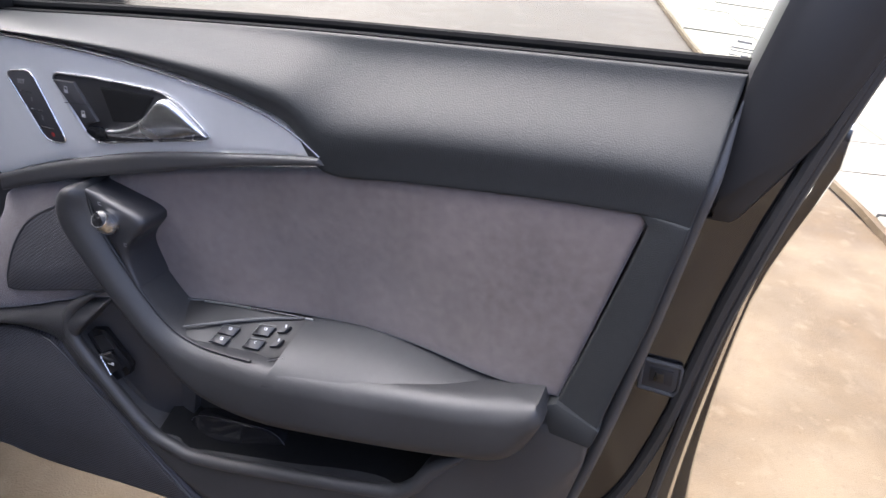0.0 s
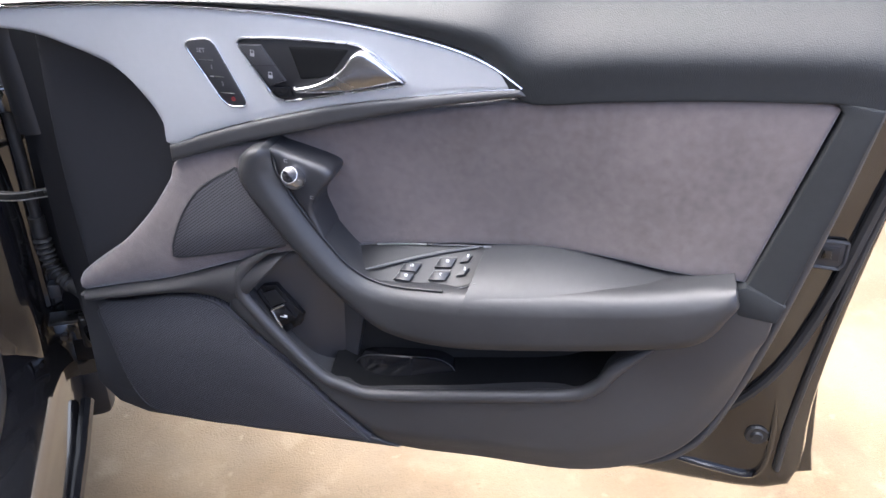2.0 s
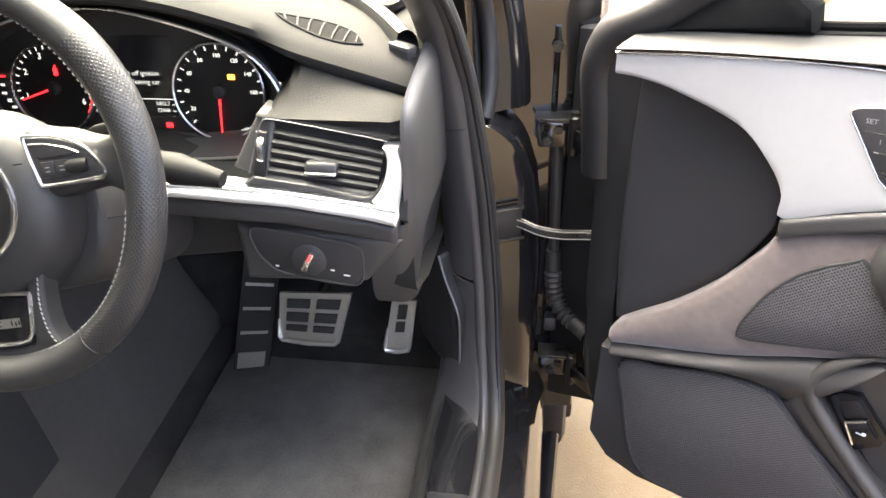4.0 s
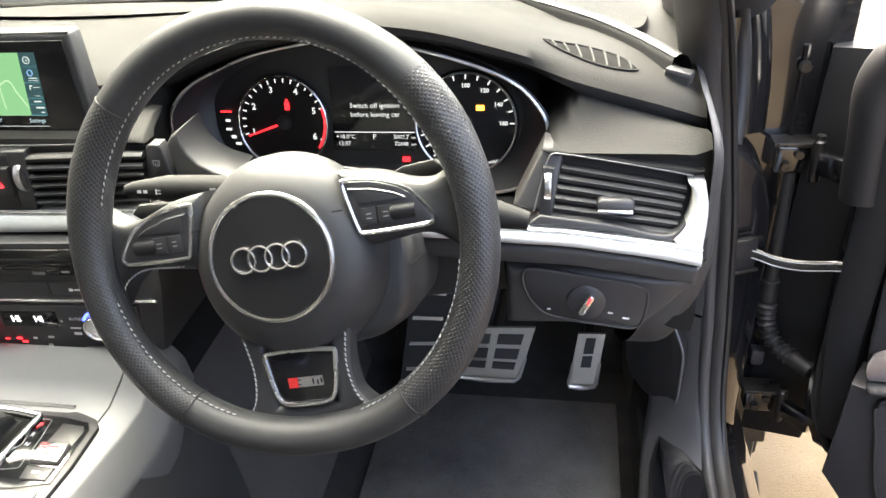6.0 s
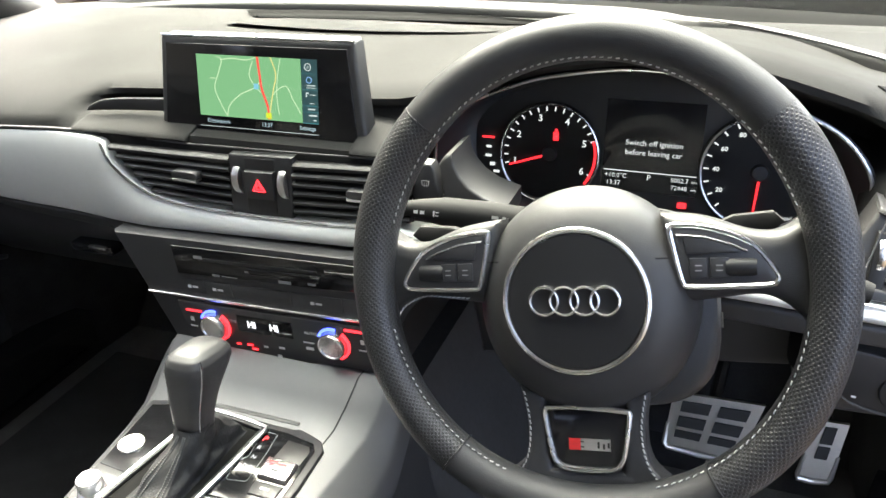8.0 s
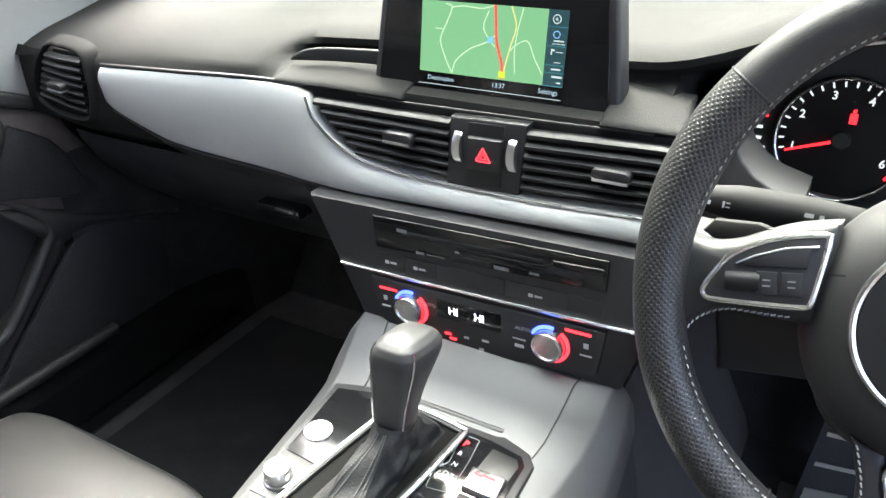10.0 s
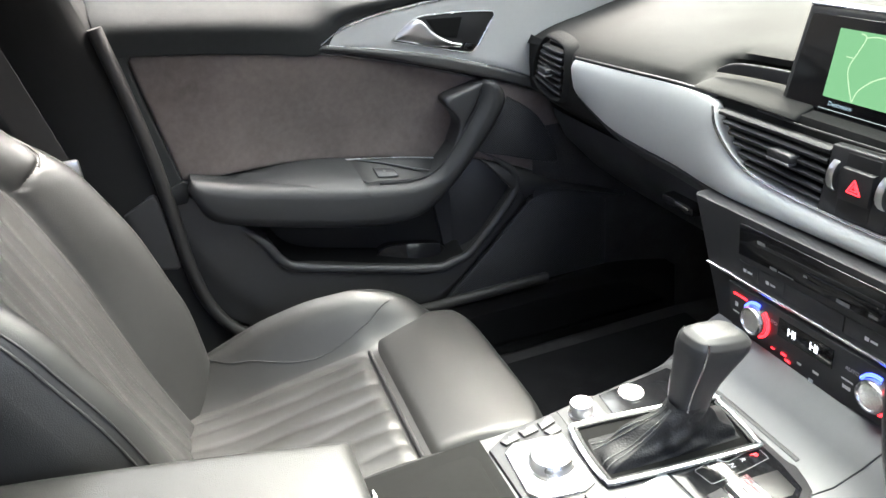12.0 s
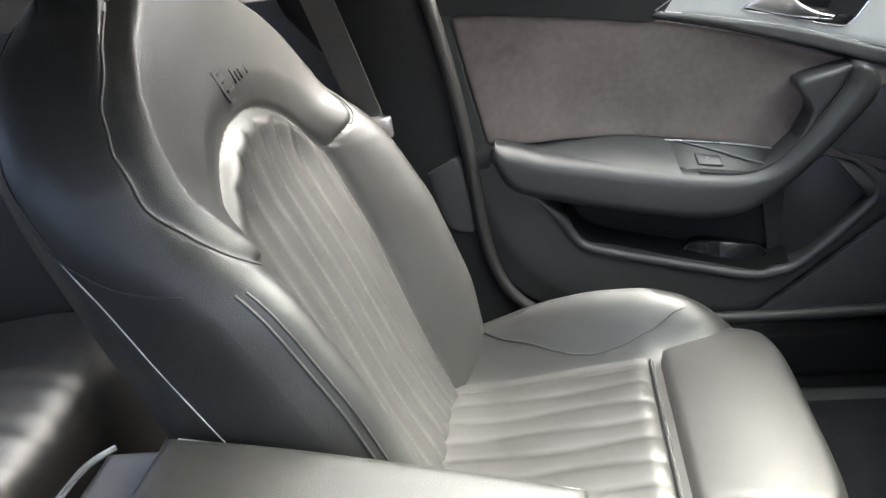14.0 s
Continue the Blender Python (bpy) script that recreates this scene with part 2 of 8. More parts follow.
def curve(pts, n, smooth=True, closed=False):
    """n points at even steps along a curve through pts (2D or 3D)."""
    p = [Vector((*q, 0)) if len(q) == 2 else Vector(q) for q in pts]
    dense = []
    m = len(p)
    for i in range(m if closed else m - 1):
        a, b, c, d = (p[(i - 1) % m], p[i], p[(i + 1) % m], p[(i + 2) % m]) if closed else (p[max(i - 1, 0)], p[i], p[i + 1], p[min(i + 2, m - 1)])
        for k in range(12):
            t = k / 12
            if smooth:
                dense.append(0.5 * (2 * b + (c - a) * t + (2 * a - 5 * b + 4 * c - d) * t * t + (3 * b - a - 3 * c + d) * t**3))
            else:
                dense.append(b.lerp(c, t))
    dense.append(p[0] if closed else p[-1])
    ls = [0.0]
    for a, b in zip(dense, dense[1:]):
        ls.append(ls[-1] + (b - a).length)
    out, j = [], 0
    for i in range(n):
        g = ls[-1] * i / (n if closed else n - 1)
        while j < len(ls) - 2 and ls[j + 1] < g:
            j += 1
        w = (g - ls[j]) / max(ls[j + 1] - ls[j], 1e-9)
        out.append(dense[j].lerp(dense[j + 1], min(max(w, 0), 1)))
    return out


def grid(rows, closed_u=False, closed_v=False, cap=False):
    """A sheet through rows of points."""
    bm = bmesh.new()
    vs = [[bm.verts.new(p) for p in r] for r in rows]
    nr, nc = len(vs), len(vs[0])
    for i in range(nr if closed_u else nr - 1):
        for j in range(nc if closed_v else nc - 1):
            a, b, c, d = vs[i][j], vs[(i + 1) % nr][j], vs[(i + 1) % nr][(j + 1) % nc], vs[i][(j + 1) % nc]
            bm.faces.new((a, b, c, d))
    if cap:
        bm.faces.new(vs[0])
        bm.faces.new(vs[-1])
    return bm


def steps(n, length, r):
    """Even steps from 0 to 1, closer within r of both ends."""
    r = min(r, length * 0.45)
    if r < 1e-5:
        return [i / n for i in range(n + 1)]
    e = [0, 0.08 * r, 0.3 * r, 0.6 * r, r]
    mid = [r + (length - 2 * r) * i / n for i in range(1, n)]
    return [x / length for x in e + mid + [length - x for x in reversed(e)]]


def patch(A, B, place, depth=0.0, nu=48, nv=8, r=0.004, thick=0.012, smooth=True, ends=True):
    """A pad between the outlines A and B (2D curves), rounded over r at its rim, standing on a skirt."""
    ca, cb = curve(A, 200, smooth), curve(B, 200, smooth)
    L = sum((b - a).length for a, b in zip(ca, ca[1:]))
    L = 0.5 * (L + sum((b - a).length for a, b in zip(cb, cb[1:])))
    W = max((a - b).length for a, b in zip(ca, cb))
    us, vs = steps(nu, L, r if ends else 0), steps(nv, W, r)
    rows = []

    def at(c, u):
        x = u * (len(c) - 1)
        i = min(int(x), len(c) - 2)
        return c[i].lerp(c[i + 1], x - i)

    for u in us:
        a, b = at(ca, u), at(cb, u)
        w = (a - b).length
        row = []
        for v in vs:
            p = a.lerp(b, v)
            e = min(min(v, 1 - v) * w, min(u, 1 - u) * L if ends else 9)
            q = min(r, w * 0.45) if w > 1e-6 else 0
            drop = q - math.sqrt(max(q * q - (q - e) ** 2, 0)) if e < q else 0
            d = depth(p.x, p.y, u, v) if callable(depth) else depth
            row.append((p.x, p.y, d - drop))
        rows.append(row)
    bm = grid([[place(*p) for p in row] for row in rows])
    if thick:
        bm.verts.ensure_lookup_table()
        nr, nc = len(rows), len(rows[0])
        loop = [(i, 0) for i in range(nr)] + [(nr - 1, j) for j in range(1, nc)] + [(i, nc - 1) for i in range(nr - 2, -1, -1)] + [(0, j) for j in range(nc - 2, 0, -1)]
        top = [bm.verts[i * nc + j] for i, j in loop]
        low = [bm.verts.new(place(rows[i][j][0], rows[i][j][1], rows[i][j][2] - thick)) for i, j in loop]
        n = len(loop)
        for k in range(n):
            bm.faces.new((top[k], top[(k + 1) % n], low[(k + 1) % n], low[k]))
    bmesh.ops.remove_doubles(bm, verts=bm.verts, dist=1e-5)
    return bm


def plate(poly, place, low, high, bevel=0.002, smooth=False, n=None, hole=None):
    """A plate with that outline from depth low to depth high, its upper rim bevelled. depth may be a function of the place."""
    pts = [Vector((*p, 0)) for p in poly] if not (smooth or n) else curve(poly, n or 40, smooth, True)
    m = len(pts)
    area = sum(pts[i].x * pts[(i + 1) % m].y - pts[(i + 1) % m].x * pts[i].y for i in range(m))
    sg = 1 if area > 0 else -1
    ins = []
    for i in range(m):
        a, b, c = pts[i - 1], pts[i], pts[(i + 1) % m]
        e1, e2 = (b - a).normalized(), (c - b).normalized()
        n1, n2 = Vector((-e1.y, e1.x, 0)) * sg, Vector((-e2.y, e2.x, 0)) * sg
        k = (n1 + n2)
        ins.append(b + k * (bevel / max(0.35, 1 + n1.dot(n2))))
    f = (lambda p, d: d(p.x, p.y)) if callable(high) else (lambda p, d: d)
    g = (lambda p: low(p.x, p.y)) if callable(low) else (lambda p: low)
    rings = [[place(p.x, p.y, g(p)) for p in pts], [place(p.x, p.y, f(p, high) - bevel) for p in pts],
             [place(*(p.lerp(q, 0.3).xy), f(p, high) - 0.3 * bevel) for p, q in zip(pts, ins)], [place(q.x, q.y, f(q, high)) for q in ins]]
    bm = grid(rings, closed_v=True)
    bm.verts.ensure_lookup_table()
    bm.faces.new([bm.verts[3 * m + i] for i in range(m)])
    bm.faces.new([bm.verts[i] for i in range(m)])
    return bm


def sweep(path, radius, closed=False, sides=10, cap=True, flat=1.0, axis=None):
    """A round bar along a 3D path. radius: a number or one for each point; flat squeezes it along axis."""
    p = [Vector(q) for q in path]
    n = len(p)
    rs = radius if isinstance(radius, (list, tuple)) else [radius] * n
    rows, up = [], None
    for i in range(n):
        t = (p[(i + 1) % n] - p[i - 1]) if closed else (p[min(i + 1, n - 1)] - p[max(i - 1, 0)])
        t.normalize()
        if axis is not None:
            up = Vector(axis)
        elif up is None:
            up = Vector((0, 0, 1)) if abs(t.z) < 0.9 else Vector((1, 0, 0))
        up = (up - t * up.dot(t)).normalized()
        side = t.cross(up)
        rows.append([p[i] + (side * math.cos(a) + up * math.sin(a) * flat) * rs[i] for a in [2 * math.pi * k / sides for k in range(sides)]])
    return grid(rows, closed_u=closed, closed_v=True, cap=cap and not closed)


def bead(outline, place, radius, depth=0.0, closed=False, n=60, smooth=True, sides=8):
    """A thin rounded strip along a 2D outline."""
    c = curve(outline, n, smooth, closed)
    return sweep([place(q.x, q.y, depth(q.x, q.y) if callable(depth) else depth) for q in c], radius, closed, sides)


def box(x0, x1, y0, y1, z0, z1, r=0.004, seg=2):
    bm = bmesh.new()
    bmesh.ops.create_cube(bm, size=1, matrix=Matrix.Translation(((x0 + x1) / 2, (y0 + y1) / 2, (z0 + z1) / 2)) @ Matrix.Diagonal((x1 - x0, y1 - y0, z1 - z0, 1)))
    if r:
        bmesh.ops.bevel(bm, geom=bm.edges[:], offset=r, segments=seg, affect="EDGES", profile=0.5)
    return bm


def moved(bm, m):
    bmesh.ops.transform(bm, matrix=m, verts=bm.verts)
    return bm


def turned(profile, m, n=32):
    """A body of revolution about local z from (radius, height) pairs, then moved by m."""
    rows = [[m @ Vector((r * math.cos(a), r * math.sin(a), h)) for a in [2 * math.pi * k / n for k in range(n)]] for r, h in profile]
    bm = grid(rows, closed_v=True)
    for ring in (0, len(profile) - 1):
        if profile[ring][0] > 1e-4:
            bm.verts.ensure_lookup_table()
            bm.faces.new([bm.verts[ring * n + k] for k in range(n)])
    bmesh.ops.remove_doubles(bm, verts=bm.verts, dist=1e-6)
    return bm


def axes(origin, right, up):
    """The pose whose x runs along right and y along up."""
    x = Vector(right).normalized()
    z = x.cross(Vector(up)).normalized()
    y = z.cross(x)
    return Matrix.Translation(origin) @ Matrix((x, y, z)).transposed().to_4x4()


def letters(words, size, m, align="CENTER", bold=0.0):
    """Words in the built-in font as a bmesh, on the plane of the pose m."""
    c = bpy.data.curves.new("words", "FONT")
    c.body, c.size, c.align_x, c.align_y, c.offset = words, size, align, "CENTER", bold
    c.resolution_u = 2
    ob = new("words", c)
    bpy.context.view_layer.update()
    me = bpy.data.meshes.new_from_object(ob.evaluated_get(bpy.context.evaluated_depsgraph_get()))
    bm = bmesh.new()
    bm.from_mesh(me)
    bpy.data.objects.remove(ob)
    bpy.data.meshes.remove(me)
    bpy.data.curves.remove(c)
    return moved(bm, m)


def bars(spots, m):
    """Flat bars (x, y, width, height) on the plane of the pose m."""
    bm = bmesh.new()
    for x, y, w, h in spots:
        bm.faces.new([bm.verts.new(m @ Vector((x + a * w / 2, y + b * h / 2, 0))) for a, b in ((-1, -1), (1, -1), (1, 1), (-1, 1))])
    return bm


def marks(name, spots, m, mat, parent):
    """Printed bars, each a part of its own."""
    for s in spots:
        part(name, bars([s], m), mat, parent)


def lerp(a, b, t):
    return a + (b - a) * t


def ease(x, a, b):
    t = min(max((x - a) / (b - a), 0), 1)
    return t * t * (3 - 2 * t)


def table(x, pts):
    """Straight-line interpolation in a short table."""
    if x <= pts[0][0]:
        return pts[0][1]
    for (a, p), (b, q) in zip(pts, pts[1:]):
        if x <= b:
            return p + (q - p) * (x - a) / (b - a)
    return pts[-1][1]


# ---- ground and surroundings ----
ground = tagged(part("ground", grid([[(x, y, -0.012) for y in (-60, -8, 8, 60)] for x in (-60, -8, 8, 60)]), TARMAC), "grey-brown driveway ground reaching to the horizon", "ground", kind="structure")
EDGE = [(3.0, -6.0), (3.55, 0.6), (3.75, 1.75), (4.12, 3.8), (4.75, 6.1), (7.0, 14.0)]
bm = bmesh.new()
bm.faces.new([bm.verts.new((x, y, 0)) for x, y in ((-6, -6), (3.0, -6.0), (3.55, 0.6), (3.75, 1.75), (3.9, 2.6), (-6, 2.6))])
tagged(part("driveway", bm, CONCRETE), "worn tan concrete driveway slab under the car", "driveway", kind="structure")
bm = grid([[(x, y, 0.0), (x, y, 0.03), (x + 2.2, y + 0.3, 0.035), (x + 2.2, y + 0.3, -0.02)] for x, y in ((p.x, p.y) for p in curve([(x + 0.02, y) for x, y in EDGE], 40))])
kerb = tagged(part("pavement", bm, CONCRETE), "pale concrete slab path along the driveway edge", "pavement", kind="structure")
rnd = random.Random(5)
edge = curve([(x + 0.03, y) for x, y in EDGE], 46)
for i in range(12, 34):
    for j in range(4):
        a, b = edge[i], edge[i + 1]
        t = (b - a).normalized()
        n = Vector((t.y, -t.x, 0))
        u0, u1 = 0.012 + 0.55 * j, 0.55 * (j + 1)
        h = 0.044 + rnd.uniform(-0.003, 0.003)
        q = [a + t * 0.012 + n * u0, b - t * 0.002 + n * u0, b - t * 0.002 + n * u1, a + t * 0.012 + n * u1]
        top = [p + Vector((0, 0, h + rnd.uniform(-0.002, 0.002))) for p in q]
        c = sum(top, Vector()) / 4
        sl = grid([[p + Vector((0, 0, 0.005)) for p in q], [p - Vector((0, 0, 0.006)) for p in top], [p.lerp(c, 0.015) for p in top]], closed_v=True)
        sl.verts.ensure_lookup_table()
        sl.faces.new([sl.verts[8 + k] for k in range(4)])
        part("paving_slab", sl, PALE, kerb)
# Unseen wall, added to darken what the seats reflect from the left.
tagged(part("unseen_shade_wall", box(-3.6, -3.35, -7.0, 9.0, -0.02, 2.6, 0.02), WALL), "unseen plain brown wall added to darken reflections from the left", "wall", kind="structure")
lawn = tagged(part("lawn", grid([[(x, y, 0.0 + 0.02 * math.sin(x * 3 + y * 2)) for y in np.linspace(7.0, 30, 24)] for x in np.linspace(-14, 3.2, 30)]), GRASS), "patch of rough green grass in front of the car", "lawn", kind="structure")


# ---- car body ----
def sheet(points, nu, nv, mat, name, label, thick=0.0):
    """A curved panel through a small net of points."""
    cols = [curve(r, nv) for r in points]
    rows = [curve([c[j] for c in cols], nu) for j in range(nv)]
    return grid(rows)


def both(x):
    return (x, -x)


body = thing("car_body", (0, 0, 0), "black car body shell with open driver door", "car body", kind="structure")
part("floor_pan", box(-0.74, 0.74, -2.2, 0.62, 0.24, 0.275, 0), CARPET, body, "black carpet floor")
part("firewall", grid([[(x, 0.60, 0.27), (x, 0.74, 0.45), (x, 0.80, 0.70), (x, 0.86, 0.92)] for x in np.linspace(-0.84, 0.84, 5)]), CARPET, body, "dark carpeted bulkhead")
part("roof", sheet([[(x, y, 1.455 - 0.05 * (x / 0.6) ** 2 - 0.05 * ((y + 0.9) / 0.9) ** 2) for y in (-0.10, -0.6, -1.2, -1.75)] for x in (-0.62, -0.3, 0, 0.3, 0.62)], 12, 12, PAINT, "", ""), PAINT, body, "black roof")
part("headliner", sheet([[(x, y, 1.405 - 0.05 * (x / 0.6) ** 2 - 0.05 * ((y + 0.9) / 0.9) ** 2) for y in (-0.10, -0.6, -1.2, -1.75)] for x in (-0.62, -0.3, 0, 0.3, 0.62)], 12, 12, HEADLINER, "", ""), HEADLINER, body, "grey fabric headliner")
w = part("windscreen", grid([curve([(x, 0.93 - 0.10 * (x / 0.7) ** 2, 0.925), (x * 0.93, 0.45, 1.17), (x * 0.84, -0.09, 1.385)], 10) for x in np.linspace(-0.72, 0.72, 13)]), WINDSCREEN, body, "clear windscreen")
bm = grid([curve([(x, 0.75 - 0.06 * (x / 0.7) ** 2, 0.943), (x, 0.80 - 0.06 * (x / 0.7) ** 2, 0.946), (x, 0.86 - 0.08 * (x / 0.7) ** 2, 0.955), (x, 0.93 - 0.10 * (x / 0.7) ** 2, 0.935)], 6) for x in np.linspace(-0.74, 0.74, 17)])
part("windscreen_base", bm, DULL, body, "black plastic strip at the foot of the windscreen")
bm = grid([curve([(x, 0.95 - 0.10 * (x / 0.75) ** 2, 0.90), (x, 1.25, 0.93 - 0.05 * (x / 0.8) ** 2), (x * 0.97, 1.7, 0.88 - 0.08 * (x / 0.8) ** 2), (x * 0.9, 2.05, 0.74 - 0.1 * (x / 0.8) ** 2)], 12) for x in np.linspace(-0.84, 0.84, 15)])
part("bonnet", bm, PAINT, body, "glossy black bonnet")
for s in (1, -1):
    part("roof_pillar", sweep(curve([(s * 0.80, 0.62, 0.92), (s * 0.755, 0.33, 1.10), (s * 0.67, -0.02, 1.32), (s * 0.62, -0.20, 1.39), (s * 0.60, -0.6, 1.42), (s * 0.60, -1.3, 1.42), (s * 0.66, -1.9, 1.25), (s * 0.75, -2.2, 1.02)], 40), [0.045 + 0.028 * (1 - ease(i, 0, 9)) for i in range(40)], sides=16), SOFT, body, "dark roof pillar trim")
    part("fender", grid([[(s * x, y, z) for y in np.linspace(0.535, 1.9, 6)] for x, z in ((0.80, 0.95), (0.89, 0.91), (0.935, 0.78), (0.947, 0.55), (0.935, 0.30), (0.88, 0.22))]), PAINT, body, "black front wing")
    part("sill", grid([curve([(s * 0.72, y, 0.28), (s * 0.73, y, 0.40), (s * 0.755, y, 0.425), (s * 0.80, y, 0.41), (s * 0.85, y, 0.385), (s * 0.885, y, 0.345), (s * 0.89, y, 0.22), (s * 0.85, y, 0.18)], 18) for y in np.linspace(-2.1, 0.50, 12)]), PAINT, body, "black painted door sill")
for s in (1, -1):
    part("footwell_side", grid([[(s * (0.742 - 0.03 * ease(y, 0.3, 0.7)), y, z) for z in (0.25, 0.45, 0.62, lerp(0.74, 0.93, ease(y, 0.45, 0.60)))] for y in np.linspace(0.395 if s > 0 else 0.18, 0.88, 16)]), CARPET, body, "dark footwell side")
part("rear_wall", grid([[(x, -2.2, z) for z in (0.25, 0.6, 1.0)] for x in np.linspace(-0.8, 0.8, 4)]), CARPET, body)
part("rear_glass", grid([[(x, y, z) for y, z in ((-1.74, 1.36), (-1.98, 1.2), (-2.22, 0.99))] for x in np.linspace(-0.66, 0.66, 5)]), TINTED, body, "dark tinted rear window")
part("parcel_shelf", box(-0.7, 0.7, -2.2, -1.75, 0.97, 1.0), CARPET, body)
# closed side of the driver's rear quarter and the two sides behind
for s in (1, -1):
    part("rear_side", grid([[(s * 0.78, y, z) for z in (0.28, 0.6, 0.93, 1.02)] for y in np.linspace(-2.2, -0.58, 6)]), SOFT, body, "dark rear door panel")
    part("rear_window", grid([[(s * x, y, z) for x, z in ((0.78, 1.02), (0.735, 1.12), (0.66, 1.28), (0.60, 1.40))] for y in np.linspace(-1.95, -0.58, 6)]), TINTED, body, "dark tinted rear side window")


# ---- doors ----
OX, OY = 0.93, 0.29
CU, SU = 0.8572, 0.5150


def open_door(s, z, d):
    return Vector((OX + s * CU - d * SU, OY - s * SU - d * CU, z))


def shut_door(s, z, d):
    return Vector((-0.745 + d, 0.43 - s, z))


TRIM_TOP = [(0.018, 0.955), (0.10, 0.968), (0.20, 0.980), (0.301, 0.987), (0.40, 0.989), (0.482, 0.984), (0.54, 0.976), (0.58, 0.964), (0.612, 0.946)]
TRIM_LOW = [(0.212, 0.820), (0.26, 0.842), (0.322, 0.867), (0.422, 0.901), (0.543, 0.931), (0.611, 0.945)]
TRIM_ARC = [(0.018, 0.932), (0.05, 0.932), (0.09, 0.926), (0.156, 0.906), (0.192, 0.873), (0.208, 0.846), (0.212, 0.820)]
LIP = [(0.212, 0.799), (0.26, 0.820), (0.322, 0.844), (0.422, 0.879), (0.521, 0.912), (0.617, 0.939)]
ROLL_IN = [(0.336, 0.846), (0.346, 0.838), (0.352, 0.812), (0.375, 0.776), (0.407, 0.735), (0.441, 0.703), (0.483, 0.692), (0.55, 0.701), (0.60, 0.711), (0.688, 0.730), (0.775, 0.750), (0.838, 0.771), (0.856, 0.777)]
ROLL_OUT = [(0.322, 0.841), (0.304, 0.824), (0.302, 0.801), (0.315, 0.777), (0.354, 0.728), (0.394, 0.684), (0.437, 0.646), (0.485, 0.620), (0.567, 0.622), (0.699, 0.651), (0.790, 0.676), (0.832, 0.692), (0.852, 0.716), (0.864, 0.757)]
POCKET = [(0.290, 0.664), (0.288, 0.640), (0.300, 0.618), (0.383, 0.528), (0.424, 0.512), (0.462, 0.508), (0.573, 0.536), (0.708, 0.575), (0.738, 0.598), (0.756, 0.632), (0.790, 0.668)]
CARD_LOW = [(0.020, 0.400), (0.050, 0.366), (0.103, 0.356), (0.28, 0.374), (0.445, 0.396), (0.615, 0.416), (0.728, 0.429), (0.797, 0.456), (0.846, 0.492), (0.876, 0.540), (0.896, 0.606), (0.908, 0.690)]
BELT = [(0.018, 0.966), (0.10, 0.978), (0.204, 0.990), (0.354, 1.012), (0.547, 1.038), (0.71, 1.057), (0.807, 1.068), (0.945, 1.083)]
SUEDE_TOP = [(0.330, 0.838), (0.39, 0.862), (0.481, 0.893), (0.599, 0.926), (0.709, 0.946), (0.811, 0.962), (0.880, 0.970), (0.904, 0.968)]
SUEDE_LOW = [(0.390, 0.690), (0.42, 0.703), (0.50, 0.720), (0.594, 0.738), (0.716, 0.755), (0.80, 0.760), (0.870, 0.766)]


def suede_depth(s, z, u=0, v=0):
    return -0.004 - 0.032 * ease(0.95 - z, 0.0, 0.2) * (1 - ease(s, 0.62, 0.85))


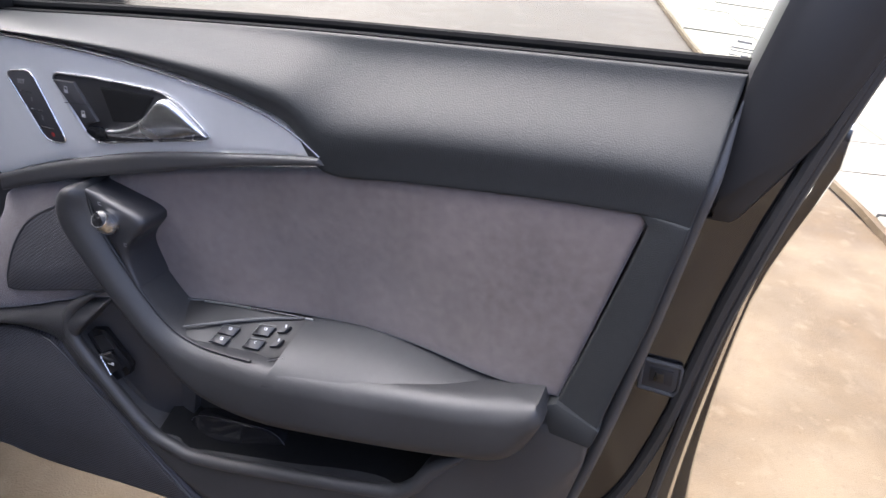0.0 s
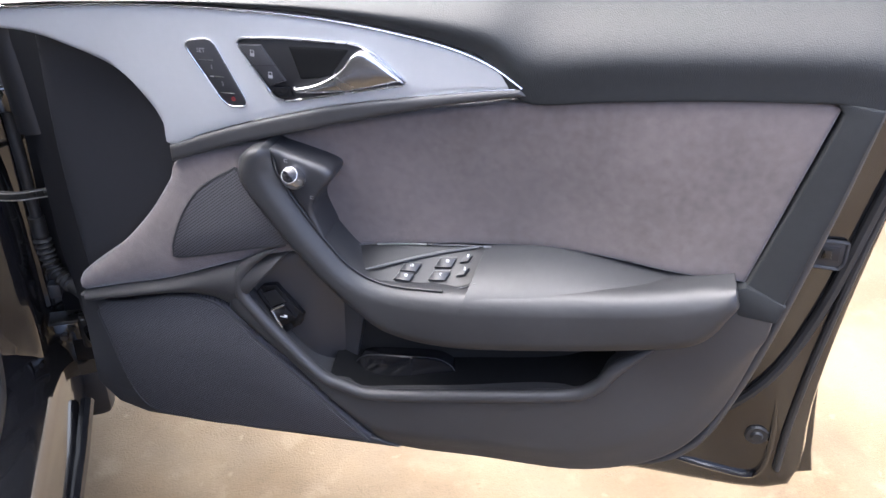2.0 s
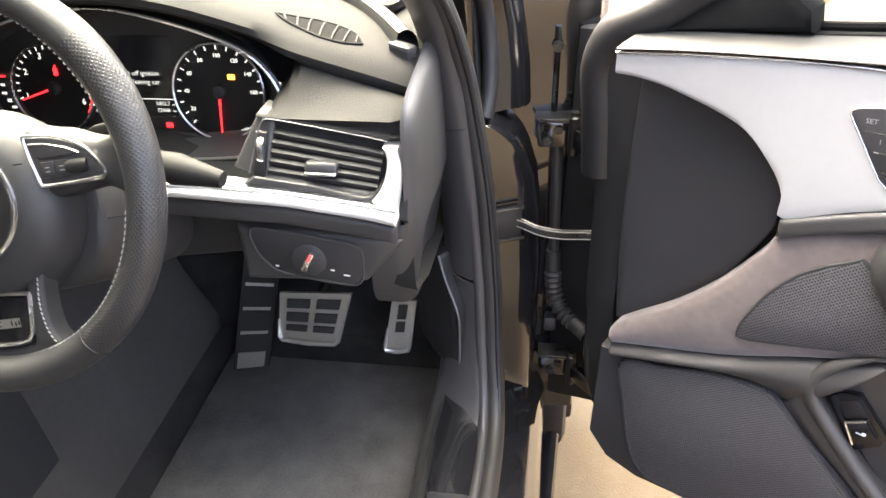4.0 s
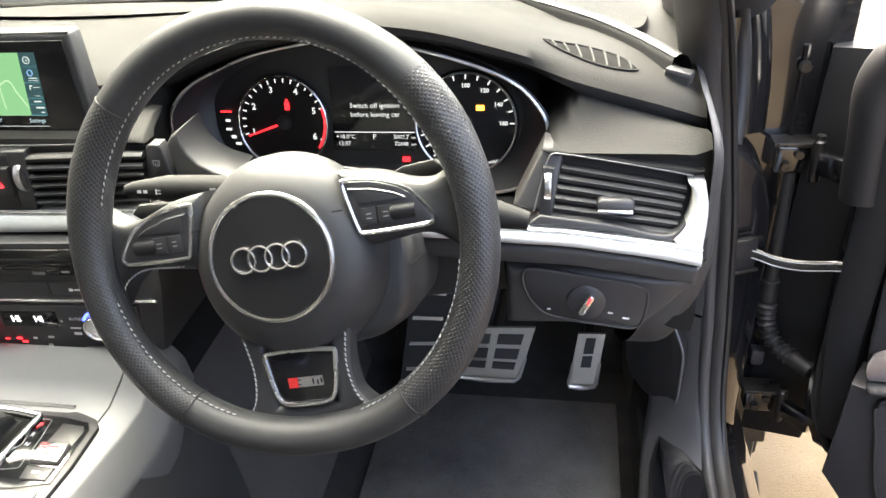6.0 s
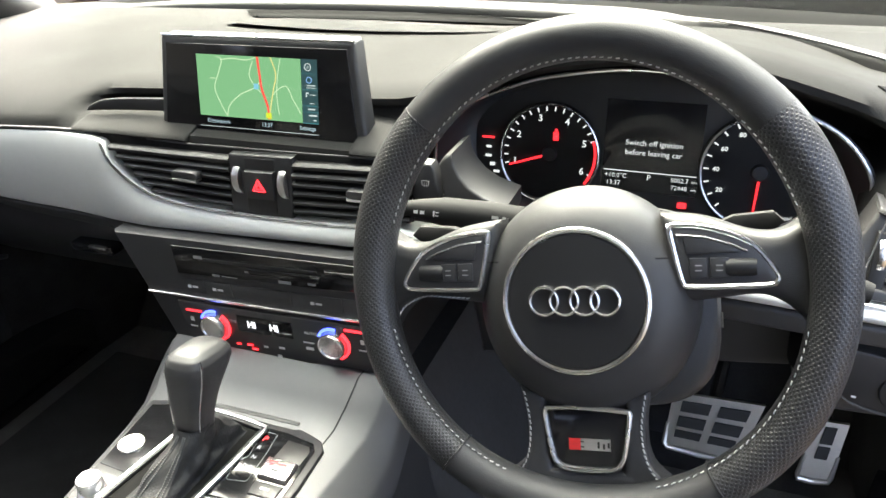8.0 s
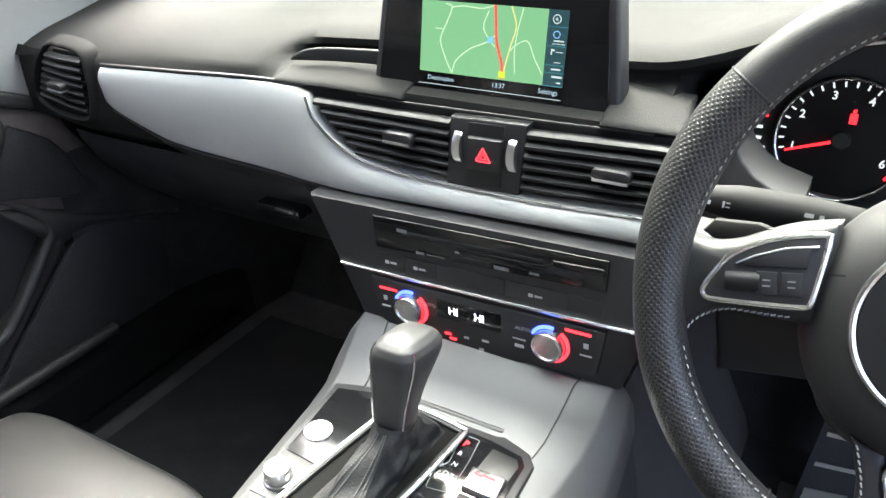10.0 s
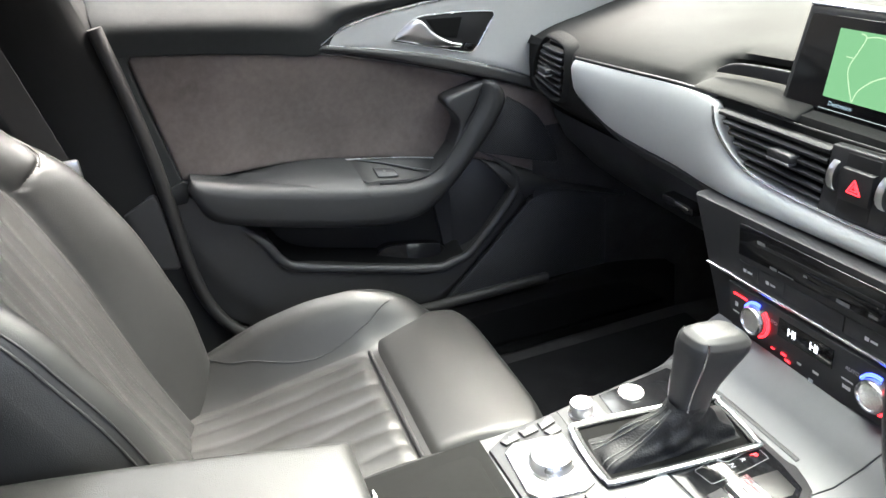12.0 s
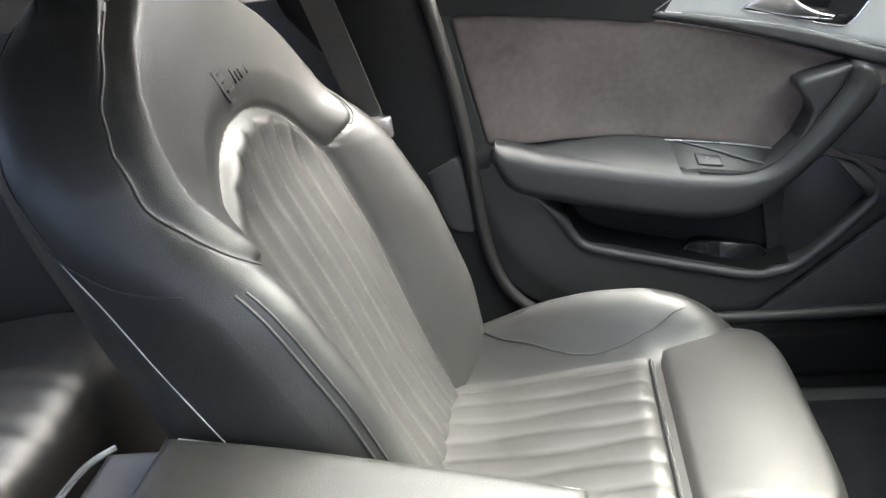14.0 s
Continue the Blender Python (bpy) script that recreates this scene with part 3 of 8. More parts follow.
def make_door(place, name, label, driver):
    door = thing(name, place(0.45, 0.36, -0.08), label, "car door")
    right = (place(1, 0, 0) - place(0, 0, 0))
    out = (place(0, 0, 1) - place(0, 0, 0))
    mirror = 1 if driver else -1

    def on(s, z, d):
        """A plane on the door for print, readable from inside the car."""
        return axes(place(s, z, d), right * mirror, (0, 0, 1))

    # metal shell
    inner = [(-0.02, 0.42), (0.06, 0.375), (0.5, 0.385), (0.82, 0.40), (0.99, 0.415), (1.022, 0.46), (1.008, 0.56), (1.002, 0.67), (1.002, 0.80), (1.008, 0.94), (1.022, 1.03), (0.955, 1.035), (0.5, 0.985), (0.10, 0.93), (0.0, 0.90), (-0.03, 0.80), (-0.03, 0.55)]
    shell = part("inner_shell", plate(inner, place, -0.15, -0.062, 0.014, n=90, smooth=True), PAINT, door, "black painted metal door frame")
    outer = [(-0.06, 0.42), (0.0, 0.355), (0.5, 0.365), (0.9, 0.385), (1.060, 0.375), (1.062, 0.42), (1.036, 0.54), (1.022, 0.66), (1.020, 0.85), (1.050, 1.03), (0.96, 1.03), (0.5, 0.98), (0.05, 0.94), (-0.05, 0.92), (-0.06, 0.70)]
    part("outer_skin", plate(outer, place, -0.185, -0.145, 0.008, n=90, smooth=True), PAINT, door, "glossy black outer panel")
    part("door_seal", bead([(1.06, 1.22), (1.03, 1.12), (1.004, 0.993), (0.989, 0.90), (0.982, 0.836), (0.973, 0.735), (0.955, 0.640), (0.93, 0.58), (0.885, 0.52), (0.84, 0.455), (0.75, 0.415), (0.5, 0.385), (0.10, 0.372), (0.0, 0.43), (-0.015, 0.6), (-0.01, 0.90)], place, 0.0065, -0.060, n=90), RUBBER, door, "rubber door seal")
    part("door_seal", bead([(1.062, 1.22), (1.036, 1.12), (1.012, 1.0), (0.997, 0.90), (0.990, 0.83), (0.986, 0.73), (0.984, 0.62), (0.986, 0.53), (0.992, 0.46)], place, 0.0045, -0.061, n=60), RUBBER, door, "slim outer rubber seal")
    part("press_line", sweep([place(p.x, p.y, -0.0625) for p in curve([(0.84, 0.445), (0.90, 0.440), (0.955, 0.437), (0.972, 0.448), (0.976, 0.475), (0.970, 0.53), (0.958, 0.585)], 40)], [0.0045 * min(1, 0.1 + i / 8, 0.1 + (39 - i) / 8) for i in range(40)], sides=8), PAINT, shell, "pressed line in the sheet metal")
    hole = part("drain_plug", turned([(0.0, 0.006), (0.006, 0.006), (0.008, 0.003), (0.013, 0.003), (0.015, 0.0)], axes(place(0.954, 0.511, -0.062), right * mirror, (0, 0, 1)), 20), RUBBER, shell, "round black plug")
    lat = [(0.934, 0.803), (0.970, 0.805), (0.973, 0.779), (0.969, 0.772), (0.937, 0.771)]
    latch = part("latch", plate(lat, place, -0.075, -0.0575, 0.002), PLASTIC, door, "grey plastic latch surround")
    part("latch_rim", bead(lat, place, 0.0022, -0.0575, True, n=50, smooth=False), SOFT, latch, "raised rim")
    part("latch_slot", plate([(0.942, 0.797), (0.964, 0.798), (0.966, 0.782), (0.944, 0.781)], place, -0.062, -0.0565, 0.0006), VOID, latch, "dark slot")
    part("latch_claw", plate([(0.948, 0.794), (0.956, 0.794), (0.958, 0.784), (0.948, 0.784)], place, -0.060, -0.0545, 0.001), DARKSTEEL, latch, "steel claw")

    # window frame and pane
    rail = curve([(0.975, 1.06), (1.0, 1.12), (1.015, 1.25), (0.975, 1.345), (0.88, 1.385), (0.6, 1.36), (0.35, 1.25), (0.10, 1.04), (0.04, 0.975)], 60)
    part("window_frame", sweep([place(p.x, p.y, -0.085 - 0.22 * max(p.y - 1.05, 0) * 0) for p in rail], 0.030, sides=10, flat=0.8), VOID, door, "black window frame")
    part("frame_base", plate([(0.939, 0.957), (0.970, 0.960), (0.984, 0.988), (1.012, 1.045), (1.032, 1.117), (1.055, 1.22), (0.975, 1.22), (0.952, 1.142), (0.943, 1.082), (0.943, 1.02)], place, -0.10, -0.046, 0.012, n=70), VOID, door, "dark plastic cover at the foot of the window frame")
    g = part("window_pane", grid([[place(lerp(a.x, b.x, v), lerp(a.y, b.y, v), -0.085) for v in np.linspace(0, 1, 6)] for a, b in zip(curve(BELT, 20), curve([(0.05, 0.98), (0.10, 1.04), (0.35, 1.25), (0.6, 1.36), (0.88, 1.385), (0.965, 1.345)], 20))]), GLASS, door, "clear side window")
    g.visible_shadow = False
    part("belt_seal", bead([(x, z - 0.001) for x, z in BELT[1:]], place, 0.0032, -0.058), DULL, door, "thin black window seal")
    part("belt_seal", bead([(x, z + 0.004) for x, z in BELT[1:]], place, 0.0045, -0.074), DULL, door, "black rubber lip against the glass")
    part("mirror_triangle", plate([(0.02, 0.965), (0.192, 0.99), (0.188, 1.012), (0.14, 1.045), (0.06, 0.99)], place, -0.08, -0.046, 0.008), DULL, door, "black mirror triangle cover")
    part("glass_stamp", bars([(0, 0, 0.011, 0.0016), (0, -0.005, 0.018, 0.0008), (0, -0.0075, 0.018, 0.0008), (0.003, -0.011, 0.006, 0.0022), (-0.006, -0.011, 0.007, 0.0008)], axes(place(0.936, 1.100, -0.0835), right * mirror, (0, 0, 1))), GREYPRINT, door, "small grey etched marks on the window")

    if driver:
        part("front_edge", plate([(-0.125, 0.30), (-0.03, 0.33), (0.02, 0.60), (0.0, 0.94), (-0.10, 0.93)], place, -0.165, -0.125, 0.004), VOID, door, "black leading edge of the door skin")
        part("frame_foot", sweep([place(p.x, p.y, -0.062) for p in curve([(-0.02, 0.78), (-0.026, 0.86), (-0.030, 0.915), (-0.012, 0.955), (0.035, 0.985), (0.10, 1.035)], 30)], 0.025, sides=12), VOID, door, "black front end of the window frame")
    rows = []
    for h, w, f, g in ((-0.068, 0.050, 0.030, -0.01), (-0.060, 0.088, 0.055, -0.01), (-0.03, 0.108, 0.075, 0.0), (0.01, 0.112, 0.080, 0.0), (0.045, 0.100, 0.070, 0.004), (0.066, 0.066, 0.045, 0.01), (0.072, 0.02, 0.02, 0.01)):
        rows.append([place(0.115 + g + w * math.cos(a) * 0.55, 1.025 + h, -0.285 + w * math.sin(a)) for a in np.linspace(0, 2 * math.pi, 28, endpoint=False)])
    mir_ = part("wing_mirror", grid(rows, closed_v=True, cap=True), PAINT, door, "glossy black wing mirror housing")
    part("mirror_glass", grid([[place(0.180, 1.025 + h, -0.285 + d * 0.075) for d in (-1, -0.5, 0, 0.5, 1)] for h in (-0.045, 0, 0.045)]), CHROME, mir_, "mirror glass")
    part("mirror_foot", sweep([place(0.10, 0.985, -0.10), place(0.105, 0.975, -0.16), place(0.11, 0.985, -0.22)], 0.026, sides=12, flat=0.6), PAINT, mir_)

    # upper padding
    def topper(s, z, u, v):
        top = lerp(-0.052, 0.005, ease(v, 0.0, 0.66))
        return lerp(top, max(suede_depth(s, z), -0.012) + 0.005, ease(v, 0.62, 1.0) * ease(s, 0.60, 0.66)) - 0.005 * ease(v, 0.7, 1.0) * (1 - ease(s, 0.60, 0.66))

    low = [(0.018, 0.957), (0.10, 0.970), (0.20, 0.982), (0.301, 0.989), (0.40, 0.991), (0.482, 0.986), (0.54, 0.978), (0.58, 0.966), (0.616, 0.931), (0.70, 0.944), (0.80, 0.9595), (0.87, 0.968), (0.905, 0.971), (0.936, 0.964)]
    part("upper_pad", patch(BELT, low, place, topper, 90, 22, 0.003, 0.03), PADTOP, door, "dark grained leather upper pad")
    part("side_border", patch([(0.890, 0.975), (0.901, 0.966), (0.904, 0.955), (0.893, 0.89), (0.880, 0.82), (0.868, 0.757)], [(0.937, 0.972), (0.936, 0.955), (0.933, 0.93), (0.928, 0.871), (0.918, 0.80), (0.910, 0.735)], place, lambda s, z, u, v: lerp(suede_depth(s, z) + 0.0035, 0.003, ease(v, 0.0, 0.8)), 40, 10, 0.003, 0.03), PADTOP, door, "dark plastic border")
    part("pad_edge", sweep([place(p.x, p.y, lerp(-0.020, -0.050, ease(p.y, 0.99, 1.065))) for p in curve([(0.947, 1.064), (0.944, 1.02), (0.939, 0.965), (0.932, 0.871), (0.922, 0.765), (0.912, 0.68), (0.900, 0.61), (0.880, 0.53), (0.850, 0.485), (0.805, 0.452)], 60)], [0.0065 * min(1, 0.15 + i / 6, 0.15 + (59 - i) / 6) for i in range(60)], sides=10), SOFT, door, "rounded rim of the door card")
    backing = [(0.03, 0.60), (0.03, 0.93), (0.25, 0.965), (0.55, 0.97), (0.93, 0.99), (0.90, 0.74), (0.88, 0.60), (0.84, 0.49), (0.72, 0.44), (0.2, 0.38), (0.05, 0.40)]
    part("card_backing", plate(backing, place, -0.09, -0.058, 0.004), PLASTIC, door)

    # aluminium inlay
    inlay = part("trim_inlay", patch(TRIM_TOP, TRIM_ARC[:-1] + TRIM_LOW, place, 0.0, 90, 10, 0.003, 0.012, ends=False), ALU, door, "matt silver aluminium inlay")
    part("chrome_strip", bead(TRIM_TOP, place, 0.0015, 0.001), CHROME, inlay, "thin chrome edge")
    part("chrome_strip", bead(TRIM_LOW[2:], place, 0.0010, 0.0), CHROME, inlay, "thin chrome edge")
    part("inlay_lip", patch(TRIM_LOW, LIP, place, 0.004, 60, 5, 0.006, 0.02), SOFT, door, "dark soft lip under the inlay")
    arc = [(0.040, 0.926), (0.09, 0.922), (0.150, 0.902), (0.186, 0.870), (0.200, 0.840), (0.203, 0.80), (0.190, 0.765), (0.155, 0.705), (0.105, 0.652), (0.040, 0.596)]
    part("dash_end_panel", patch([(0.035, 0.926), (0.030, 0.80), (0.030, 0.70), (0.035, 0.596)], arc, place, -0.030, 40, 8, 0.003, 0.02), PLASTIC, door, "plain matt black panel facing the dashboard")
    part("hinge_cover", plate([(-0.02, 0.93), (0.03, 0.925), (0.025, 0.60), (0.035, 0.42), (0.0, 0.43), (-0.02, 0.6)], place, -0.08, -0.045, 0.005), VOID, door, "black rubber-edged hinge side")

    # suede insert and the small loudspeaker
    part("suede_insert", patch(SUEDE_TOP, SUEDE_LOW, place, suede_depth, 60, 18, 0.006, 0.01), SUEDE, door, "grey-brown suede insert")
    part("suede_rib", patch([(0.042, 0.588), (0.047, 0.604), (0.114, 0.661), (0.164, 0.717), (0.2, 0.77), (0.213, 0.797), (0.26, 0.818), (0.33, 0.842)], [(0.047, 0.574), (0.10, 0.593), (0.185, 0.624), (0.269, 0.664), (0.33, 0.690), (0.38, 0.706)], place, lambda s, z, u, v: -0.004 + 0.006 * math.sin(math.pi * v), 50, 8, 0.006, 0.03), SUEDE, door, "grey-brown suede rib")
    tw = [(0.300, 0.803), (0.289, 0.802), (0.249, 0.773), (0.222, 0.737), (0.205, 0.700), (0.198, 0.675), (0.208, 0.667), (0.30, 0.698), (0.36, 0.722), (0.34, 0.76)]
    sp = part("loudspeaker_grille", plate(tw, place, -0.02, 0.006, 0.003, n=50, smooth=True), MESH if driver else MESH_SIDE, door, "fine black speaker mesh")
    part("grille_rim", bead(tw, place, 0.0018, 0.004, True), PLASTIC, sp)

    # armrest with grab handle
    def roll(s, z, u, v):
        return 0.024 + 0.010 * ease(s, 0.42, 0.6) + 0.003 * math.sin(math.pi * v)

    arm = part("armrest", patch(ROLL_IN, ROLL_OUT, place, roll, 90, 12, 0.021, 0.085), LEATHER, door, "soft black padded armrest and grab handle")
    top_in = [(0.588, 0.738), (0.62, 0.745), (0.679, 0.755), (0.772, 0.7605), (0.846, 0.768)]
    top_out = [(0.572, 0.686), (0.61, 0.692), (0.70, 0.712), (0.79, 0.733), (0.846, 0.752)]
    part("armrest_top", patch(top_in, top_out, place, lambda s, z, u, v: -0.036 + 0.0712 * math.sin(v * math.pi / 2), 40, 16, 0.0015, 0.01, ends=False), LEATHER, arm, "soft top of the armrest")
    part("end_notch", plate([(0.856, 0.760), (0.870, 0.768), (0.914, 0.752), (0.910, 0.728), (0.870, 0.730)], place, -0.03, 0.0055, 0.003, n=40), PADTOP, door, "small raised facet behind the armrest")
    sw_in = [(0.414, 0.7035), (0.479, 0.7185), (0.548, 0.7305), (0.594, 0.7375)]
    sw_out = [(0.440, 0.698), (0.493, 0.688), (0.545, 0.694), (0.586, 0.714)]
    bezel = part("switch_panel", patch(sw_in, sw_out, place, lambda s, z, u, v: lerp(-0.034, 0.012, v), 40, 8, 0.003, 0.01), VOID, door, "black window switch panel")
    part("switch_panel_edge", bead([(x, z + 0.0006) for x, z in sw_in], place, 0.0013, -0.0335), SATIN, bezel, "thin bright edge")
    part("switch_panel_edge", sweep([place(p.x, p.y, lerp(-0.034, 0.012, t) + 0.0010) for p, t in zip(curve([(0.594, 0.7375), (0.592, 0.728), (0.586, 0.716), (0.575, 0.706), (0.545, 0.6945)], 20), np.linspace(0, 1, 20))], 0.0010, sides=6), SILVER, bezel, "slim rounded edge")
    part("switch_panel_edge", bead(sw_out, place, 0.0009, 0.0125), SILVER, bezel, "slim lower edge")
    part("roll_seam", bead([(p.x, p.y) for p in curve(ROLL_IN[1:8], 40)], place, 0.0016, lambda s, z: roll(s, z, 0, 0.1) - 0.013), VOID, arm, "narrow dark seam")

    def deck(s, t):
        """A spot on the switch panel: s along the door, t from its back edge to the front."""
        zb, zf = table(s, sw_in), table(s, sw_out)
        return place(s, lerp(zb, zf, t), lerp(-0.034, 0.012, t) + 0.001)

    # Silver on this ridge stands in for the soft light along it.
    part("panel_ridge", sweep([deck(s_, t_) + Vector((0, 0, 0.0015)) for s_, t_ in ((0.452, 0.80), (0.478, 0.52), (0.51, 0.30), (0.54, 0.16), (0.565, 0.08), (0.580, 0.04))], [0.0008, 0.0016, 0.0022, 0.0022, 0.0018, 0.0008], sides=8), SILVER, bezel, "slim curved ridge")

    def switch(s0, s1, t0, t1, lift, mat, owner, nm="window_switch"):
        q = [deck(s0, t0), deck(s1, t0), deck(s1 - 0.004, t1), deck(s0 - 0.004, t1)]
        n = (q[1] - q[0]).cross(q[3] - q[0]).normalized()
        if n.z < 0:
            n = -n
        c = sum(q, Vector()) / 4
        bm = grid([q, [p + n * lift * 0.7 for p in q], [p.lerp(c, 0.12) + n * lift for p in q]], closed_v=True)
        bm.verts.ensure_lookup_table()
        bm.faces.new([bm.verts[8 + i] for i in range(4)])
        return part(nm, bm, mat, owner)

    spots = [(0.496, 0.516, 0.44, 0.62), (0.537, 0.557, 0.30, 0.50), (0.492, 0.511, 0.68, 0.84), (0.533, 0.553, 0.60, 0.78)] if driver else [(0.515, 0.552, 0.40, 0.72)]
    for a, b, c, d in spots:
        k = switch(a, b, c, d, 0.0028, PLASTIC, bezel)
        m = axes(deck((a + b) / 2, (c + d) / 2) + Vector((0, 0, 0.0045)), right * mirror, (out * -0.75 + Vector((0, 0, 0.66))))
        part("window_symbol", bars([(0, 0.0015, 0.0044, 0.0008), (0, -0.0015, 0.0044, 0.0008), (-0.0019, 0, 0.0008, 0.003), (0.0016, 0, 0.0014, 0.003)], m @ Matrix.Scale(0.8, 4)), WHITE if driver else GREYPRINT, k)
        # Highlight on the driver's keys put in as a silver bead; passenger's stays plastic.
        part("switch_edge", sweep([deck(a - 0.003, d) + Vector((0, 0, 0.003)), deck(a, c) + Vector((0, 0, 0.003)), deck(b, c) + Vector((0, 0, 0.003))], 0.0004, sides=6), SILVER if driver else PLASTIC, k)
    if driver:
        for c in (0.30, 0.62):
            k = switch(0.566, 0.575, c - 0.06, c + 0.10, 0.003, PLASTIC, bezel, "lock_switch")
            part("lock_symbol", bars([(0, 0, 0.0018, 0.0036)], axes(deck(0.570, c + 0.02) + Vector((0, 0, 0.0055)), right * mirror, (out * -0.75 + Vector((0, 0, 0.66))))), WHITE, k)

    # grab handle cap
    cap = part("handle_cap", patch([(0.344, 0.843), (0.360, 0.840), (0.408, 0.828), (0.414, 0.815), (0.396, 0.790), (0.392, 0.770), (0.405, 0.740)], [(0.342, 0.838), (0.350, 0.815), (0.358, 0.800), (0.368, 0.785), (0.378, 0.770), (0.385, 0.760), (0.398, 0.742)], place, 0.013, 40, 6, 0.010, 0.055), PLASTIC, door, "black cap behind the grab handle")
    if driver:
        m = axes(place(0.372, 0.812, 0.013), right, out * -0.60 + Vector((0, 0, 0.80)))
        knob = part("mirror_knob", turned([(0.0130, -0.002), (0.0130, 0.005), (0.0112, 0.008), (0.0104, 0.013), (0.0092, 0.016), (0.0, 0.0165)], m, 32), SATIN, cap, "round chrome mirror adjuster")
        part("knob_face", turned([(0.0, 0.0172), (0.0072, 0.017), (0.0086, 0.0160)], m, 28), PIANO, knob, "gloss black knob face")
        for dx, dz in ((-0.026, 0.004), (-0.023, -0.012), (-0.009, 0.021), (0.02, -0.02)):
            part("mirror_symbol", bars([(dx, dz + 0.0016, 0.004, 0.0008), (dx, dz - 0.0016, 0.004, 0.0008), (dx - 0.0016, dz, 0.0008, 0.0032)], axes(place(0.372, 0.811, 0.0137), right, (0, 0, 1))), GREYPRINT, cap)

    # lower card, pocket, loudspeaker
    def card(s, z, u, v):
        return 0.004 - 0.012 * ease(v, 0.6, 1.0)

    part("lower_card", patch(POCKET + [(0.82, 0.700), (0.858, 0.738), (0.908, 0.744)], [(0.255, 0.585), (0.30, 0.55), (0.35, 0.51), (0.40, 0.465), (0.45, 0.42), (0.50, 0.402)] + CARD_LOW[5:], place, card, 80, 12, 0.007, 0.04), SOFT, door, "dark moulded lower door card")
    ridge = [(0.050, 0.568), (0.10, 0.587), (0.185, 0.614), (0.235, 0.622), (0.262, 0.612), (0.285, 0.590), (0.34, 0.535), (0.39, 0.495), (0.45, 0.488), (0.573, 0.520), (0.70, 0.556)]
    part("front_card", patch([(0.045, 0.575), (0.10, 0.594), (0.185, 0.624), (0.269, 0.664), (0.33, 0.690), (0.352, 0.70)], [(0.050, 0.556), (0.10, 0.574), (0.185, 0.600), (0.24, 0.606), (0.275, 0.60), (0.295, 0.63)], place, lambda s, z, u, v: 0.010 * math.sin(math.pi * min(v * 1.1, 1)), 40, 8, 0.008, 0.03), SOFT, door, "dark moulded shoulder of the card")
    part("pocket_lip", sweep([place(p.x, p.y, 0.002) for p in curve([(0.350, 0.712), (0.322, 0.694), (0.294, 0.668), (0.285, 0.642), (0.296, 0.612), (0.383, 0.522), (0.424, 0.506), (0.462, 0.502), (0.573, 0.530), (0.708, 0.569), (0.742, 0.592), (0.762, 0.628), (0.796, 0.664)], 70)], [0.0088 * (0.15 + 0.85 * ease(i, 0, 9)) * (0.3 + 0.7 * ease(70 - i, 0, 6)) for i in range(70)], sides=12), SOFT, door, "rounded dark rim of the door pocket")
    rec = [(0.286, 0.640), (0.301, 0.668), (0.359, 0.700), (0.42, 0.67), (0.440, 0.63), (0.425, 0.52), (0.414, 0.500), (0.383, 0.524)]
    part("switch_recess", plate(rec, place, -0.04, lambda s, z: -0.010 - 0.042 * ease(s, 0.355, 0.435), 0.004, n=60), PLASTIC, door, "dark recess in front of the pocket")
    if driver:
        bz = part("boot_switch", plate([(0.302, 0.628), (0.312, 0.640), (0.330, 0.645), (0.366, 0.605), (0.362, 0.590), (0.341, 0.571), (0.330, 0.580)], place, -0.012, -0.004, 0.002), PIANO, door, "black boot release switch")
        part("switch_well", plate([(0.312, 0.628), (0.329, 0.638), (0.343, 0.622), (0.324, 0.610)], place, -0.0045, -0.0032, 0.0004), VOID, bz)
        part("rocker", plate([(0.325, 0.609), (0.343, 0.621), (0.358, 0.603), (0.338, 0.584)], place, -0.004, 0.003, 0.003), PIANO, bz)
        part("rocker_edge", bead([(0.338, 0.584), (0.325, 0.609), (0.343, 0.621)], place, 0.0015, 0.002, smooth=False), CHROME, bz)
        part("boot_symbol", bars([(0, 0, 0.009, 0.0015), (0.003, 0.002, 0.004, 0.003)], on(0.342, 0.603, 0.0036)), WHITE, bz)
    # Pocket inside takes near-black materials: the hollow's shade is put into colour.
    part("pocket_back", plate([(0.40, 0.66), (0.83, 0.72), (0.80, 0.60), (0.72, 0.555), (0.46, 0.49), (0.40, 0.50)], place, -0.062, -0.052, 0.002), MATT, door, "back of the door pocket, blackened for the hollow's shade")
    part("pocket_floor", patch([(0.40, 0.515), (0.46, 0.505), (0.573, 0.532), (0.708, 0.571), (0.76, 0.63)], [(0.40, 0.54), (0.46, 0.525), (0.573, 0.55), (0.708, 0.59), (0.75, 0.64)], place, lambda s, z, u, v: lerp(0.0, -0.052, v), 30, 6, 0.002, 0.0), DULL, door, "floor of the door pocket, blackened for the hollow's shade")
    cup = curve([(0.425, 0.515), (0.432, 0.528), (0.451, 0.538), (0.526, 0.553), (0.553, 0.550), (0.566, 0.537), (0.58, 0.534), (0.663, 0.541), (0.712, 0.546)], 50)
    bh = part("bottle_holder", grid([[place(p.x, p.y, -0.050), place(p.x, p.y, -0.034), place(p.x, p.y - 0.002, -0.031), place(p.x, p.y - 0.05, -0.020 + 0.004 * math.sin((p.x - 0.43) * 40))] for p in cup]), PIANO, door, "glossy black bottle holder insert")
    part("holder_rim", sweep([place(p.x, p.y, -0.0325) for p in cup], 0.0005, sides=6), PLASTIC, bh)
